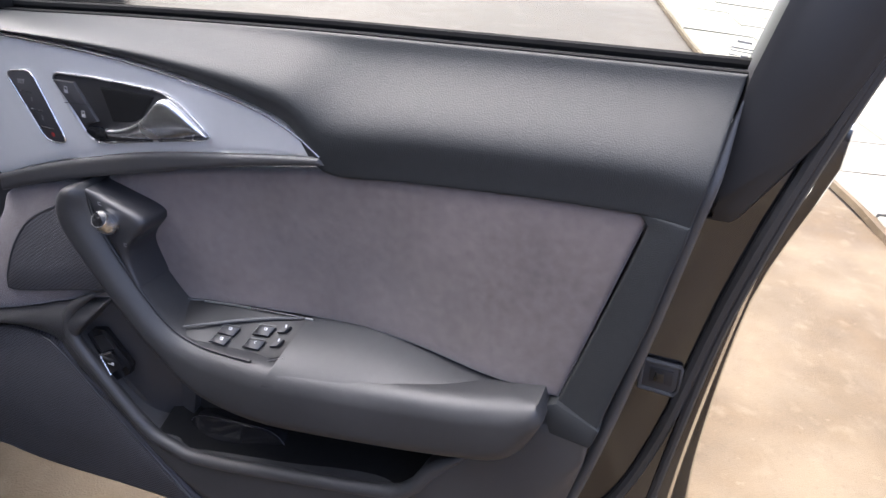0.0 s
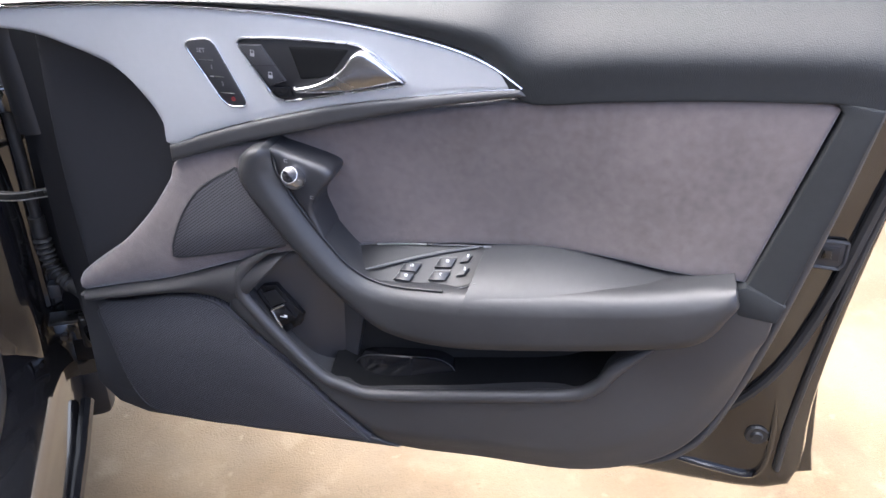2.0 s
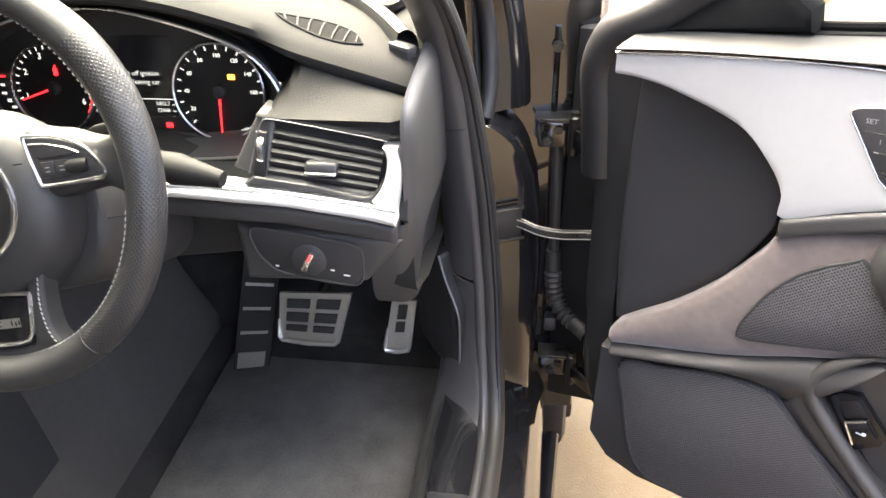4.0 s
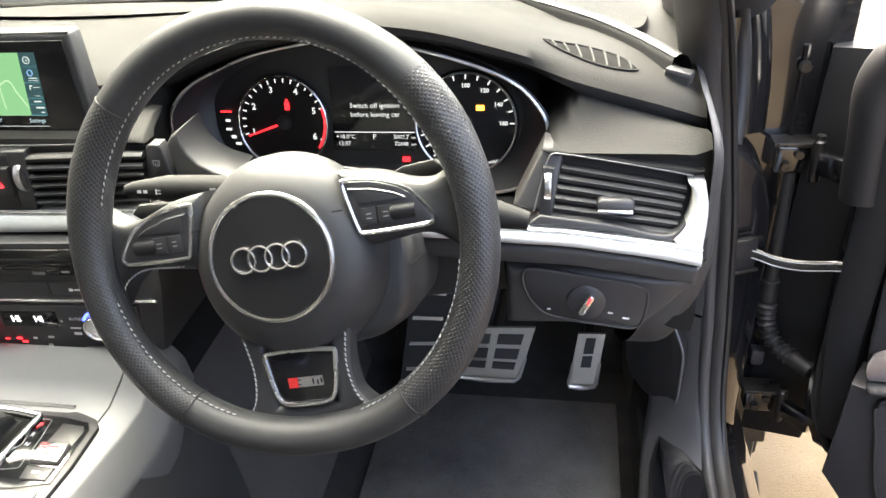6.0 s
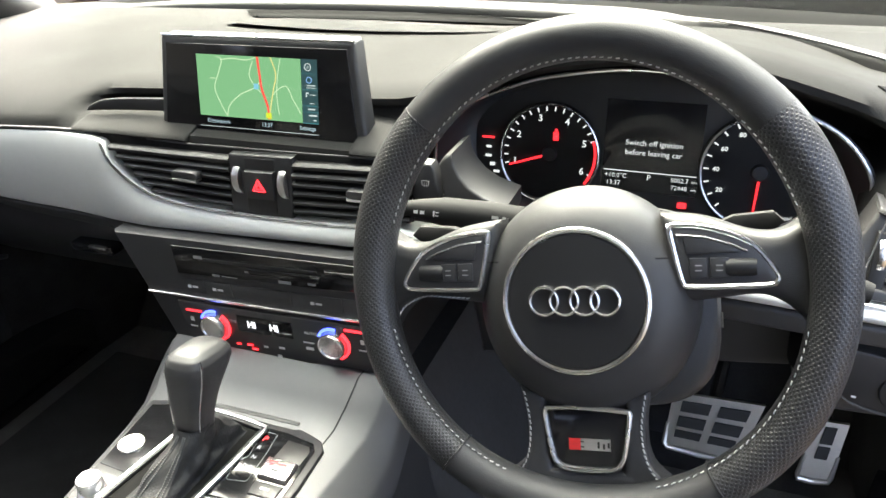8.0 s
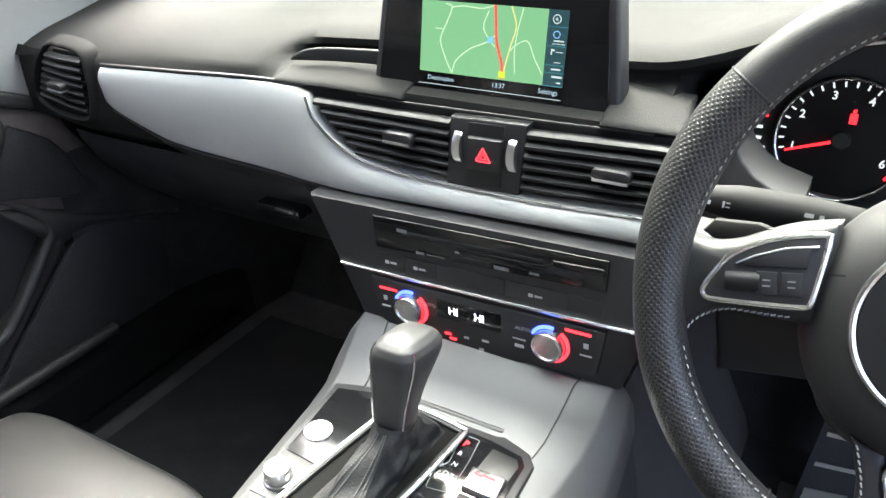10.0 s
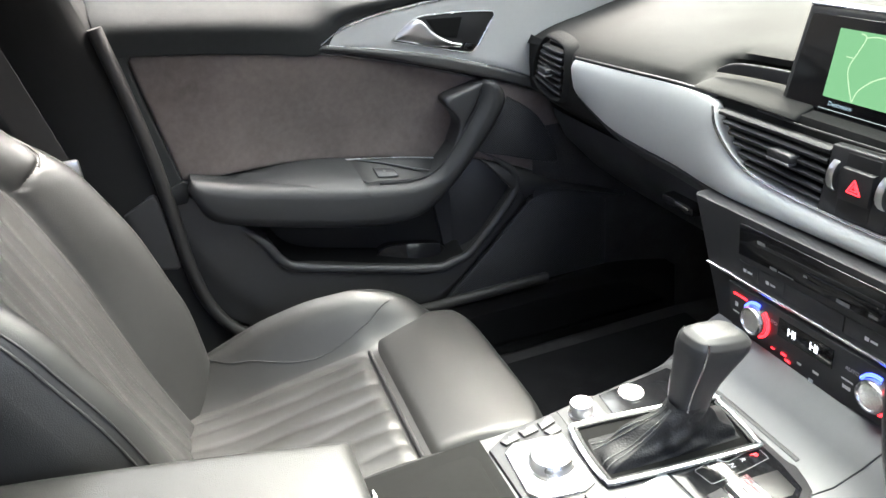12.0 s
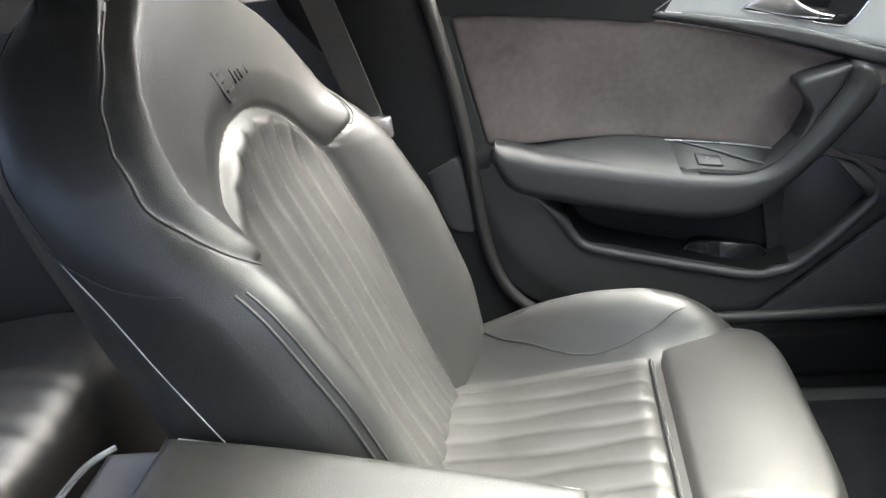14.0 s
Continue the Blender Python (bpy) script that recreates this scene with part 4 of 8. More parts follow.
    spk = [(0.066, 0.556), (0.120, 0.576), (0.181, 0.598), (0.227, 0.604), (0.262, 0.590), (0.336, 0.520), (0.452, 0.418), (0.440, 0.413), (0.38, 0.405), (0.24, 0.383), (0.18, 0.377), (0.125, 0.378), (0.100, 0.398), (0.085, 0.440), (0.073, 0.501)]
    big = part("loudspeaker_grille", plate(spk, place, -0.05, 0.004, 0.004, n=90, smooth=True), MESH if driver else MESH_SIDE, door, "large black speaker mesh")
    part("grille_rim", bead(spk, place, 0.0022, 0.0015, True, n=90), PLASTIC, big)
    part("card_foot", plate([(0.030, 0.56), (0.070, 0.562), (0.08, 0.50), (0.095, 0.45), (0.15, 0.395), (0.24, 0.385), (0.45, 0.412), (0.50, 0.404), (0.28, 0.374), (0.103, 0.356), (0.055, 0.366), (0.025, 0.40)], place, -0.06, -0.006, 0.004), PLASTIC, door)

    # pull handle in the inlay
    hrec = [(0.310, 0.953), (0.312, 0.957), (0.318, 0.9595), (0.362, 0.9645), (0.430, 0.968), (0.446, 0.967), (0.460, 0.962), (0.478, 0.949), (0.495, 0.9365), (0.494, 0.9335), (0.43, 0.9155), (0.372, 0.899), (0.360, 0.8965), (0.351, 0.8985), (0.345, 0.904), (0.330, 0.925)]
    hr = part("handle_recess", plate(hrec, place, -0.012, 0.0012, 0.0008, n=70), VOID, inlay, "black recess behind the door handle")
    part("recess_rim", bead(hrec, place, 0.0012, 0.0015, True, n=80, smooth=False), SATIN, hr, "chrome rim")
    part("recess_back", patch([(0.366, 0.958), (0.40, 0.961), (0.436, 0.963)], [(0.380, 0.922), (0.40, 0.926), (0.415, 0.932)], place, 0.0022, 10, 6, 0.004, 0.003), DULL, hr, "deep black back of the recess")
    part("pull_handle", patch([(0.371, 0.9135), (0.392, 0.9205), (0.412, 0.931), (0.428, 0.944), (0.437, 0.956), (0.4425, 0.9615), (0.449, 0.964), (0.458, 0.961), (0.474, 0.951), (0.492, 0.9365)], [(0.375, 0.9045), (0.395, 0.909), (0.415, 0.914), (0.431, 0.918), (0.444, 0.9215), (0.452, 0.9235), (0.460, 0.926), (0.469, 0.9285), (0.482, 0.932), (0.493, 0.9355)], place, lambda s, z, u, v: 0.006 + 0.007 * math.sin(math.pi * min(u * 1.05, 1)) - 0.012 * (v - 0.25) ** 2, 46, 12, 0.004, 0.012), SATIN, inlay, "satin chrome door pull handle")
    part("handle_base", plate([(0.350, 0.912), (0.367, 0.9145), (0.3725, 0.9035), (0.356, 0.8995), (0.346, 0.905)], place, 0.0, 0.004, 0.0015), PIANO, inlay, "gloss black foot of the handle")
    if driver:
        lb = part("lock_buttons", plate([(0.312, 0.952), (0.338, 0.955), (0.364, 0.920), (0.346, 0.912)], place, 0.0, 0.005, 0.002), PLASTIC, inlay, "black lock button pair")
        part("button_gap", bars([(0, 0, 0.030, 0.0008)], on(0.340, 0.934, 0.0055) @ pose(0, 0, 0, 0, 0, 8)), VOID, lb)
        for s, z in ((0.329, 0.945), (0.348, 0.924)):
            part("padlock_symbol", bars([(0, -0.001, 0.006, 0.0045), (-0.0022, 0.003, 0.001, 0.004), (0.0022, 0.003, 0.001, 0.004), (0, 0.005, 0.005, 0.001)], on(s, z, 0.0056) @ Matrix.Scale(0.8, 4)), GREYPRINT, lb)
        ms = [(0.250, 0.942), (0.2505, 0.946), (0.256, 0.949), (0.274, 0.953), (0.280, 0.952), (0.285, 0.947), (0.300, 0.919), (0.315, 0.891), (0.3155, 0.8865), (0.312, 0.8835), (0.300, 0.8815), (0.293, 0.8825), (0.286, 0.888), (0.268, 0.915)]
        mp = part("memory_panel", plate(ms, place, -0.004, 0.002, 0.001), PLASTIC, inlay, "black seat memory button strip")
        part("memory_rim", bead(ms, place, 0.0009, 0.0012, True, n=60, smooth=False), CHROME, mp, "chrome rim")
        for k, (w, s, z) in enumerate((("SET", 0.268, 0.940), ("1", 0.279, 0.923), ("2", 0.290, 0.906))):
            part("button_print", letters(w, 0.0065, on(s, z, 0.0026) @ pose(0, 0, 0, 0, 0, 4)), GREYPRINT, mp)
            part("button_edge", bars([(0, 0, 0.016, 0.0010)], on(s + 0.005, z - 0.0095, 0.0027) @ pose(0, 0, 0, 0, 0, 4)), CHROME, mp)
        part("alarm_lamp", letters("o", 0.009, on(0.301, 0.891, 0.0026)), REDPRINT, mp, "small red alarm lamp")
    return door


driver_door = make_door(open_door, "driver_door", "open black driver door with suede and aluminium lining", True)
passenger_door = make_door(shut_door, "passenger_door", "closed passenger door with suede and aluminium lining", False)


# ---- door aperture on the driver's side ----
aperture = thing("door_aperture", (0.82, 0.3, 0.3), "black painted driver door aperture with hinges and rubber seal", "door aperture", kind="structure")
SEAL = [(0.600, -0.30, 1.36), (0.640, -0.10, 1.28), (0.690, 0.10, 1.16), (0.748, 0.290, 1.02), (0.772, 0.340, 0.925), (0.786, 0.350, 0.84), (0.798, 0.350, 0.75), (0.806, 0.347, 0.65), (0.810, 0.342, 0.59), (0.813, 0.330, 0.51), (0.818, 0.305, 0.44), (0.822, 0.255, 0.405), (0.822, 0.16, 0.402), (0.815, 0.0, 0.41), (0.80, -0.3, 0.425), (0.79, -0.55, 0.44)]
rim_line = curve(SEAL, 110)
part("aperture_seal", sweep(rim_line, 0.0135, sides=14), RUBBER, aperture, "soft dark rubber door seal")
part("seal_lip", sweep([p + Vector((-0.017, -0.004, 0.003)) for p in rim_line], 0.0085, sides=10), SOFT, aperture, "narrow inner lip of the seal")
part("seal_lip", sweep([p + Vector((0.0075, -0.0115, 0.0)) for p in rim_line], 0.0042, sides=8), VOID, aperture, "thin outer bead of the seal")

# trim of the windscreen pillar and the kick panel below it
TRIM = [(1.20, 0.655, 0.12, 0.662, 0.035), (1.10, 0.690, 0.24, 0.700, 0.165), (1.00, 0.716, 0.335, 0.742, 0.285), (0.935, 0.728, 0.360, 0.760, 0.322), (0.88, 0.734, 0.375, 0.768, 0.330), (0.80, 0.738, 0.385, 0.778, 0.336), (0.70, 0.740, 0.390, 0.788, 0.338), (0.612, 0.742, 0.390, 0.793, 0.336)]
KICK = [(0.608, 0.742, 0.390, 0.793, 0.336), (0.55, 0.740, 0.385, 0.795, 0.330), (0.48, 0.736, 0.370, 0.799, 0.312), (0.43, 0.730, 0.345, 0.803, 0.282), (0.40, 0.722, 0.30, 0.805, 0.235), (0.375, 0.716, 0.24, 0.804, 0.17), (0.35, 0.712, 0.18, 0.80, 0.10), (0.30, 0.708, 0.12, 0.79, 0.05)]


def trim_rows(rows):
    out = []
    for z, x0, y0, x1, y1 in rows:
        d = Vector((x1 - x0, y1 - y0, 0))
        n = Vector((d.y, -d.x, 0)).normalized()
        a = Vector((x0, y0, z))
        out.append(curve([a - n * 0.02, a + n * 0.004, a + d * 0.35 + n * 0.013, a + d * 0.72 + n * 0.011, a + d + n * 0.001, a + d - n * 0.012], 16))
    cols = [curve([r[k] for r in out], 30) for k in range(16)]
    return cols


part("pillar_trim", grid(trim_rows(TRIM)), SOFT, aperture, "soft dark trim at the foot of the windscreen pillar", sharp=2.0)
part("kick_trim", grid(trim_rows(KICK)), SOFT, aperture, "dark grey kick panel beside the footwell", sharp=2.0)
for rows_, k in ((trim_rows(TRIM), 20), (trim_rows(KICK), 0)):
    part("trim_seam", sweep([r[k] + Vector((-0.0002, -0.0005, 0)) for r in rows_[1:15]], 0.0009, sides=6), VOID, aperture, "narrow dark joint in the trim")


def on_kick(u, z, d):
    return Vector((lerp(0.655, 0.775, u), lerp(0.425, 0.325, u), z)) + Vector((-0.55, -0.83, 0)) * d


RECESS_OUTLINE = [(0.70, 0.640), (0.74, 0.622), (0.80, 0.600), (0.90, 0.572), (0.945, 0.552), (0.95, 0.525), (0.94, 0.475), (0.90, 0.462), (0.70, 0.455), (0.55, 0.462), (0.40, 0.490), (0.38, 0.560), (0.50, 0.630)]
# The opening's shade is put in as a raised black plate.
kick_plate = part("kick_recess", plate(RECESS_OUTLINE, on_kick, -0.03, 0.008, 0.004, n=60, smooth=True), VOID, aperture, "black plate for the dark recess in the kick panel")
part("recess_edge", bead([(0.70, 0.642), (0.74, 0.624), (0.80, 0.602), (0.90, 0.574), (0.947, 0.553), (0.952, 0.525), (0.942, 0.475), (0.90, 0.460)], on_kick, 0.0020, 0.0075, n=50), SILVER, kick_plate, "pale raised edge")

# painted door post: the arched front panel, the recess behind the hinges and the fillet down to the sill
ARCH = [(0.30, 0.857), (0.36, 0.862), (0.45, 0.866), (0.60, 0.867), (0.71, 0.862), (0.765, 0.852), (0.80, 0.835), (0.818, 0.820), (0.829, 0.805), (0.835, 0.792), (0.99, 0.780)]
rows = []
for z in [0.27, 0.30, 0.325, 0.34, 0.352, 0.366, 0.385, 0.41, 0.45, 0.52, 0.60, 0.68, 0.74, 0.78, 0.80, 0.812, 0.822, 0.830, 0.836, 0.86, 0.90, 0.95, 0.99]:
    xe = table(z, ARCH)
    out = 0.115 * max(0.0, 1 - (z - 0.27) / 0.15) ** 2.2
    face = lambda x: 0.362 + 0.42 * (x - 0.79) - out
    back = 0.450
    rows.append([(0.772, 0.42, z), (0.779, face(0.779), z), (lerp(0.785, xe, 0.33), face(lerp(0.785, xe, 0.33)), z), (lerp(0.785, xe, 0.7), face(lerp(0.785, xe, 0.7)), z), (xe - 0.004, face(xe - 0.004), z), (xe, face(xe) + 0.004, z), (xe + 0.003, face(xe) + 0.014, z), (xe + 0.006, back, z), (0.895, back + 0.008, z), (0.935, back + 0.012, z), (0.944, back + 0.09, z)])
part("door_post", grid(rows), PAINT, aperture, "glossy black painted door post", sharp=0.6)
for x0, x1 in ((0.880, 0.8835), (0.915, 0.9165)):
    part("post_bead", sweep([(x0, 0.4555, 0.36), (0.5 * (x0 + x1), 0.4545, 0.65), (x1, 0.4555, 0.93)], 0.0042, sides=8), PAINT, aperture, "pressed vertical bead")
# Solid black box put in for the darkness of the open gap.
part("wing_gap_fill", box(0.905, 0.94, 0.50, 0.62, 0.20, 0.97, 0.006), VOID, aperture, "black box filling the gap behind the wing for its darkness")
part("wing_edge", grid([[(0.872, 0.545, z), (0.900, 0.520, z), (0.938, 0.520, z), (0.948, 0.535, z), (0.948, 0.64, z)] for z in np.linspace(0.25, 0.96, 6)]), PAINT, aperture, "folded rear edge of the front wing")
part("wing_foot", box(0.868, 0.930, 0.47, 0.62, 0.15, 0.30, 0.02), VOID, aperture, "black lower end of the front wing")
part("pillar_foot_seal", sweep(curve([(0.797, 0.372, 0.838), (0.802, 0.390, 0.87), (0.800, 0.405, 0.93), (0.790, 0.40, 0.985), (0.765, 0.34, 1.05), (0.715, 0.16, 1.16)], 40), 0.0105, sides=12), VOID, aperture, "black rubber strip up the windscreen pillar")
part("pillar_foot", grid([curve([(x0, 0.41 + d, z), (x0 + 0.018, 0.415 + d, z + 0.003), (x0 + 0.040, 0.435 + d, z), (x0 + 0.052, 0.50 + d, z - 0.008)], 8) for x0, d, z in ((0.806, 0.0, 0.83), (0.806, 0.008, 0.88), (0.802, 0.015, 0.93), (0.790, 0.01, 0.99), (0.762, -0.04, 1.06), (0.712, -0.20, 1.17))]), PIANO, aperture, "glossy black foot of the windscreen pillar")
part("wing_bracket", sweep(curve([(0.846, 0.462, 0.845), (0.852, 0.47, 0.90), (0.850, 0.478, 0.945), (0.835, 0.475, 0.975)], 16), 0.006, sides=8, flat=0.5), DARKSTEEL, aperture, "thin steel wing bracket")
part("wing_bolt", turned([(0.0, 0.007), (0.0065, 0.007), (0.008, 0.0)], axes((0.884, 0.452, 0.905), (1, 0, 0), (0, 0, 1)), 8), DARKSTEEL, aperture, "bolt head")
for z, x, y in ((0.794, 0.898, 0.428), (0.401, 0.916, 0.413)):
    hinge = part("hinge", box(x - 0.036, x + 0.004, y + 0.002, y + 0.034, z - 0.022, z + 0.016, 0.004), PAINT, aperture, "black steel door hinge")
    part("hinge_cap", box(x - 0.040, x + 0.010, y - 0.002, y + 0.03, z + 0.016, z + 0.0215, 0.001), DARKSTEEL, hinge, "bright upper edge of the hinge")
    part("hinge_pin", turned([(0.0, -0.030), (0.006, -0.030), (0.0075, -0.026), (0.0075, 0.026), (0.0055, 0.028), (0.0055, 0.034), (0.0, 0.035)], Matrix.Translation((x + 0.012, y - 0.004, z)), 16), DARKSTEEL, hinge, "steel hinge pin")
    part("hinge_leaf", moved(box(0.004, 0.050, -0.006, 0.006, -0.016, 0.014, 0.002), Matrix.Translation((x + 0.012, y - 0.004, z)) @ pose(0, 0, 0, 0, 0, -48)), PAINT, hinge, "hinge leaf on the door")
    for dx, dz in ((-0.022, -0.010), (-0.008, 0.006)):
        part("hinge_bolt", turned([(0.0, 0.006), (0.0055, 0.006), (0.0065, 0.0)], axes((x + dx, y + 0.002, z + dz), (1, 0, 0), (0, 0, 1)), 8), DARKSTEEL, hinge, "hexagonal bolt head")
strap = part("check_strap", sweep(curve([(0.815, 0.386, 0.687), (0.845, 0.376, 0.686), (0.87, 0.367, 0.681), (0.90, 0.358, 0.682), (0.935, 0.347, 0.690), (0.957, 0.340, 0.692)], 24), [0.0055] * 4 + [0.0062] * 8 + [0.0055] * 12, sides=10, flat=0.55, axis=(0, -0.9, 0.3)), DARKSTEEL, aperture, "oily steel door check strap")
for dz in (-0.0052, 0.0052):
    part("strap_rib", sweep(curve([(0.818, 0.381, 0.687 + dz), (0.845, 0.371, 0.686 + dz), (0.87, 0.362, 0.681 + dz), (0.90, 0.353, 0.682 + dz), (0.935, 0.342, 0.690 + dz), (0.957, 0.335, 0.692 + dz)], 20), 0.0008, sides=6), STEEL, strap, "bright steel edge of the strap")
part("strap_stop", box(0.954, 0.959, 0.330, 0.350, 0.680, 0.712, 0.001), DARKSTEEL, strap, "steel stop plate")
part("strap_box", moved(box(-0.026, 0.022, -0.014, 0.014, -0.022, 0.024, 0.003), Matrix.Translation((0.822, 0.380, 0.684)) @ pose(0, 0, 0, 0, 0, 22)), VOID, strap, "black check strap housing")
for dz in (-0.020, 0.027):
    part("box_flange", moved(box(-0.028, 0.024, -0.019, -0.013, dz - 0.002, dz + 0.002, 0.0008), Matrix.Translation((0.822, 0.380, 0.684)) @ pose(0, 0, 0, 0, 0, 22)), DARKSTEEL, strap, "folded steel flange")
ribs = curve([(0.892, 0.446, 0.60), (0.893, 0.444, 0.555), (0.897, 0.438, 0.522), (0.908, 0.425, 0.503), (0.925, 0.408, 0.496), (0.948, 0.380, 0.492)], 70)
part("cable_gaiter", sweep(ribs, [0.0115 + 0.0026 * math.sin(i * 1.55) * (1 if 14 < i < 56 else 0.1) for i in range(70)], sides=14), RUBBER, aperture, "ribbed rubber cable gaiter")
part("cable_tube", sweep([(0.892, 0.448, 0.60), (0.891, 0.452, 0.70), (0.889, 0.455, 0.80)], 0.0085, sides=10), RUBBER, aperture, "black cable tube")
part("cable_clip", box(0.883, 0.901, 0.436, 0.455, 0.452, 0.478, 0.003), PLASTIC, aperture, "small grey cable clip")
part("scuff_strip", box(0.745, 0.800, -0.6, 0.13, 0.408, 0.4245, 0.005), PLASTIC, aperture, "dark sill scuff strip")
part("scuff_plate", box(0.758, 0.786, -0.4, 0.09, 0.424, 0.4275, 0.001), SATIN, aperture, "metal sill plate")
part("outer_sill_trim", sweep([(0.905, 0.40, 0.26), (0.900, 0.30, 0.235), (0.895, 0.1, 0.23), (0.893, -0.6, 0.23)], 0.012, sides=8), PIANO, aperture, "gloss black lower sill trim")

# ---- dashboard ----
dash = thing("dashboard", (0, 0.45, 0.3), "dark grey dashboard with a curved matt silver inlay", "dashboard")
LIPZ = [(-0.76, 0.925), (-0.60, 0.945), (-0.26, 0.958), (-0.10, 0.966), (0.10, 0.968), (0.155, 0.972), (0.20, 0.992), (0.28, 1.018), (0.381, 1.032), (0.47, 1.022), (0.564, 0.996), (0.613, 0.979), (0.681, 0.960), (0.736, 0.944), (0.76, 0.934)]


def lipz(x):
    k = [table(x + e, LIPZ) for e in (-0.03, -0.015, 0, 0.015, 0.03)]
    return sum(k) / 5


def front(x):
    return table(x, [(-0.76, 0.185), (-0.62, 0.168), (-0.4, 0.168), (-0.2, 0.176), (0.15, 0.176), (0.5, 0.156), (0.57, 0.150), (0.70, 0.150), (0.745, 0.147), (0.77, 0.155)])


def lean(x):
    """How far the face of the dashboard leans back on the driver's side."""
    return 0.45 * ease(x, 0.30, 0.55)


def on_dash(x, z, d):
    k = lean(x)
    return Vector((x, front(x) - d + k * (z - 0.825) + (0.22 - 0.4889 * k) * max(z - 0.90, 0), z))


rows = []
for x in np.linspace(-0.755, 0.740, 170):
    x = float(x)
    zl, yf = lipz(x), front(x)
    c = ease(x, 0.150, 0.172) * (1 - ease(x, 0.560, 0.590))
    cs = [ease(x, 0.150, 0.172) * (1 - ease(x, k - 0.012, k + 0.012)) for k in (0.604, 0.596, 0.583, 0.578, 0.572, 0.570)]
    e = ease(x, 0.70, 0.762)
    foot = table(x, [(-0.76, 0.80), (-0.2, 0.785), (0.2, 0.77), (0.55, 0.74), (0.68, 0.735), (0.72, 0.714), (0.76, 0.710)])
    pts = [(0.77, 0.945), (0.62, 0.966), (0.46, 0.978 + 0.30 * (zl - 0.966)), (0.34, lerp(0.985, zl, 0.75)), (0.28 - 0.02 * e, zl + 0.002), (0.252 - 0.03 * e, zl - 0.001), (0.240 - 0.03 * e, zl - 0.007), (0.240 - 0.03 * e, zl - 0.014), (0.248 - 0.03 * e, zl - 0.020)]
    yl = lambda z: yf + lean(x) * (z - 0.825)
    inner = [(yl(0.93) + lerp(0.070, 0.030, e), zl - 0.024), (yl(0.93) + lerp(0.064, 0.024, e), max(zl - 0.030, 0.934)), (yl(0.924) + 0.004, 0.924), (yl(0.912), 0.912), (yl(0.86), 0.86), (yl(0.82), 0.82)]
    w = ease(x, 0.42, 0.66)
    pts[2] = (0.46, lerp(pts[2][1], 0.958, w))
    pts[3] = (0.34, lerp(pts[3][1], lerp(zl, 0.962, 0.2), w))
    g = 1 - ease(x, 0.722, 0.744)
    fall = lambda k: lerp(zl - 0.024, 0.922, k)
    nose = [(0.285, zl - 0.001), (0.262, zl - 0.004), (0.246, zl - 0.009), (0.236, zl - 0.016), (0.235, zl - 0.023), (0.238, min(zl - 0.028, fall(0.12))), (0.223, fall(0.50)), (yl(0.924) + 0.010, 0.9245), (yl(0.915) - 0.017 * g, 0.9165), (yl(0.908) - 0.010 * g, 0.9085), (yl(0.82), 0.82)]
    w = ease(x, 0.555, 0.612)
    pts[4:] = [(lerp(a, p, w), lerp(b, q, w)) for (a, b), (p, q) in zip(pts[4:], nose[:5])]
    inner = [(lerp(a, p, w), lerp(b, q, w)) for (a, b), (p, q) in zip(inner, nose[5:])]
    f = 1 - ease(x, -0.31, -0.24)
    flow = [(0.28, zl + 0.001), (0.257, zl - 0.003), (0.234, zl - 0.008), (0.214, zl - 0.014), (0.199, zl - 0.020), (0.188, zl - 0.026), (0.180, zl - 0.032), (yf + 0.006, 0.909), (yf + 0.002, 0.900), (yf, 0.86), (yf, 0.82)]
    pts[4:] = [(lerp(a, p, f), lerp(b, q, f)) for (a, b), (p, q) in zip(pts[4:], flow[:5])]
    inner = [(lerp(a, p, f), lerp(b, q, f)) for (a, b), (p, q) in zip(inner, flow[5:])]
    deep = [(0.30, zl - 0.034), (0.33, zl - 0.06), (0.335, 0.90), (0.33, 0.87), (0.27, 0.845), (yf + 0.02, 0.832)]
    pts += [(lerp(a, p, k), lerp(b, q, k)) for (a, b), (p, q), k in zip(inner, deep, cs)]
    hollow = 0.06 * ease(x, 0.19, 0.22) * (1 - ease(x, 0.535, 0.552))
    pts += [(yf + 0.006, 0.812), (yf + 0.018 + hollow, 0.805), (yf + 0.018 + hollow, foot + 0.02), (yf + 0.026 + hollow, foot), (yf + 0.10, foot - 0.03), (0.45, foot - 0.05), (0.62, foot - 0.06)]
    rows.append([(x, y, z) for y, z in pts])
skin = rows
bm = grid(rows)
part("dash_body", bm, DASHTOP, dash, "soft grained dark dashboard skin")
END = curve([(0.195, 0.940), (0.160, 0.925), (0.1535, 0.88), (0.151, 0.84), (0.151, 0.80), (0.158, 0.76), (0.174, 0.72), (0.202, 0.678), (0.243, 0.640), (0.290, 0.614), (0.328, 0.606), (0.358, 0.618), (0.382, 0.66), (0.398, 0.72), (0.408, 0.80), (0.398, 0.89), (0.355, 0.950), (0.27, 0.948)], 72, True, True)
mid = (0.29, 0.79)
bm = grid([[(max(x, 0.7365 if p.y > 0.81 else 0.0) - 0.030 * max(0.0, (0.80 - p.y) / 0.2), lerp(mid[0], p.x, k), lerp(mid[1], p.y, k)) for p in END] for x, k in ((0.700, 1.0), (0.728, 1.0), (0.735, 0.994), (0.741, 0.975), (0.7455, 0.945), (0.7485, 0.90), (0.7505, 0.82), (0.7515, 0.6), (0.752, 0.3), (0.752, 0.02))], closed_v=True)
part("end_cover", bm, SOFT, dash, "rounded dark end cover", sharp=1.2)

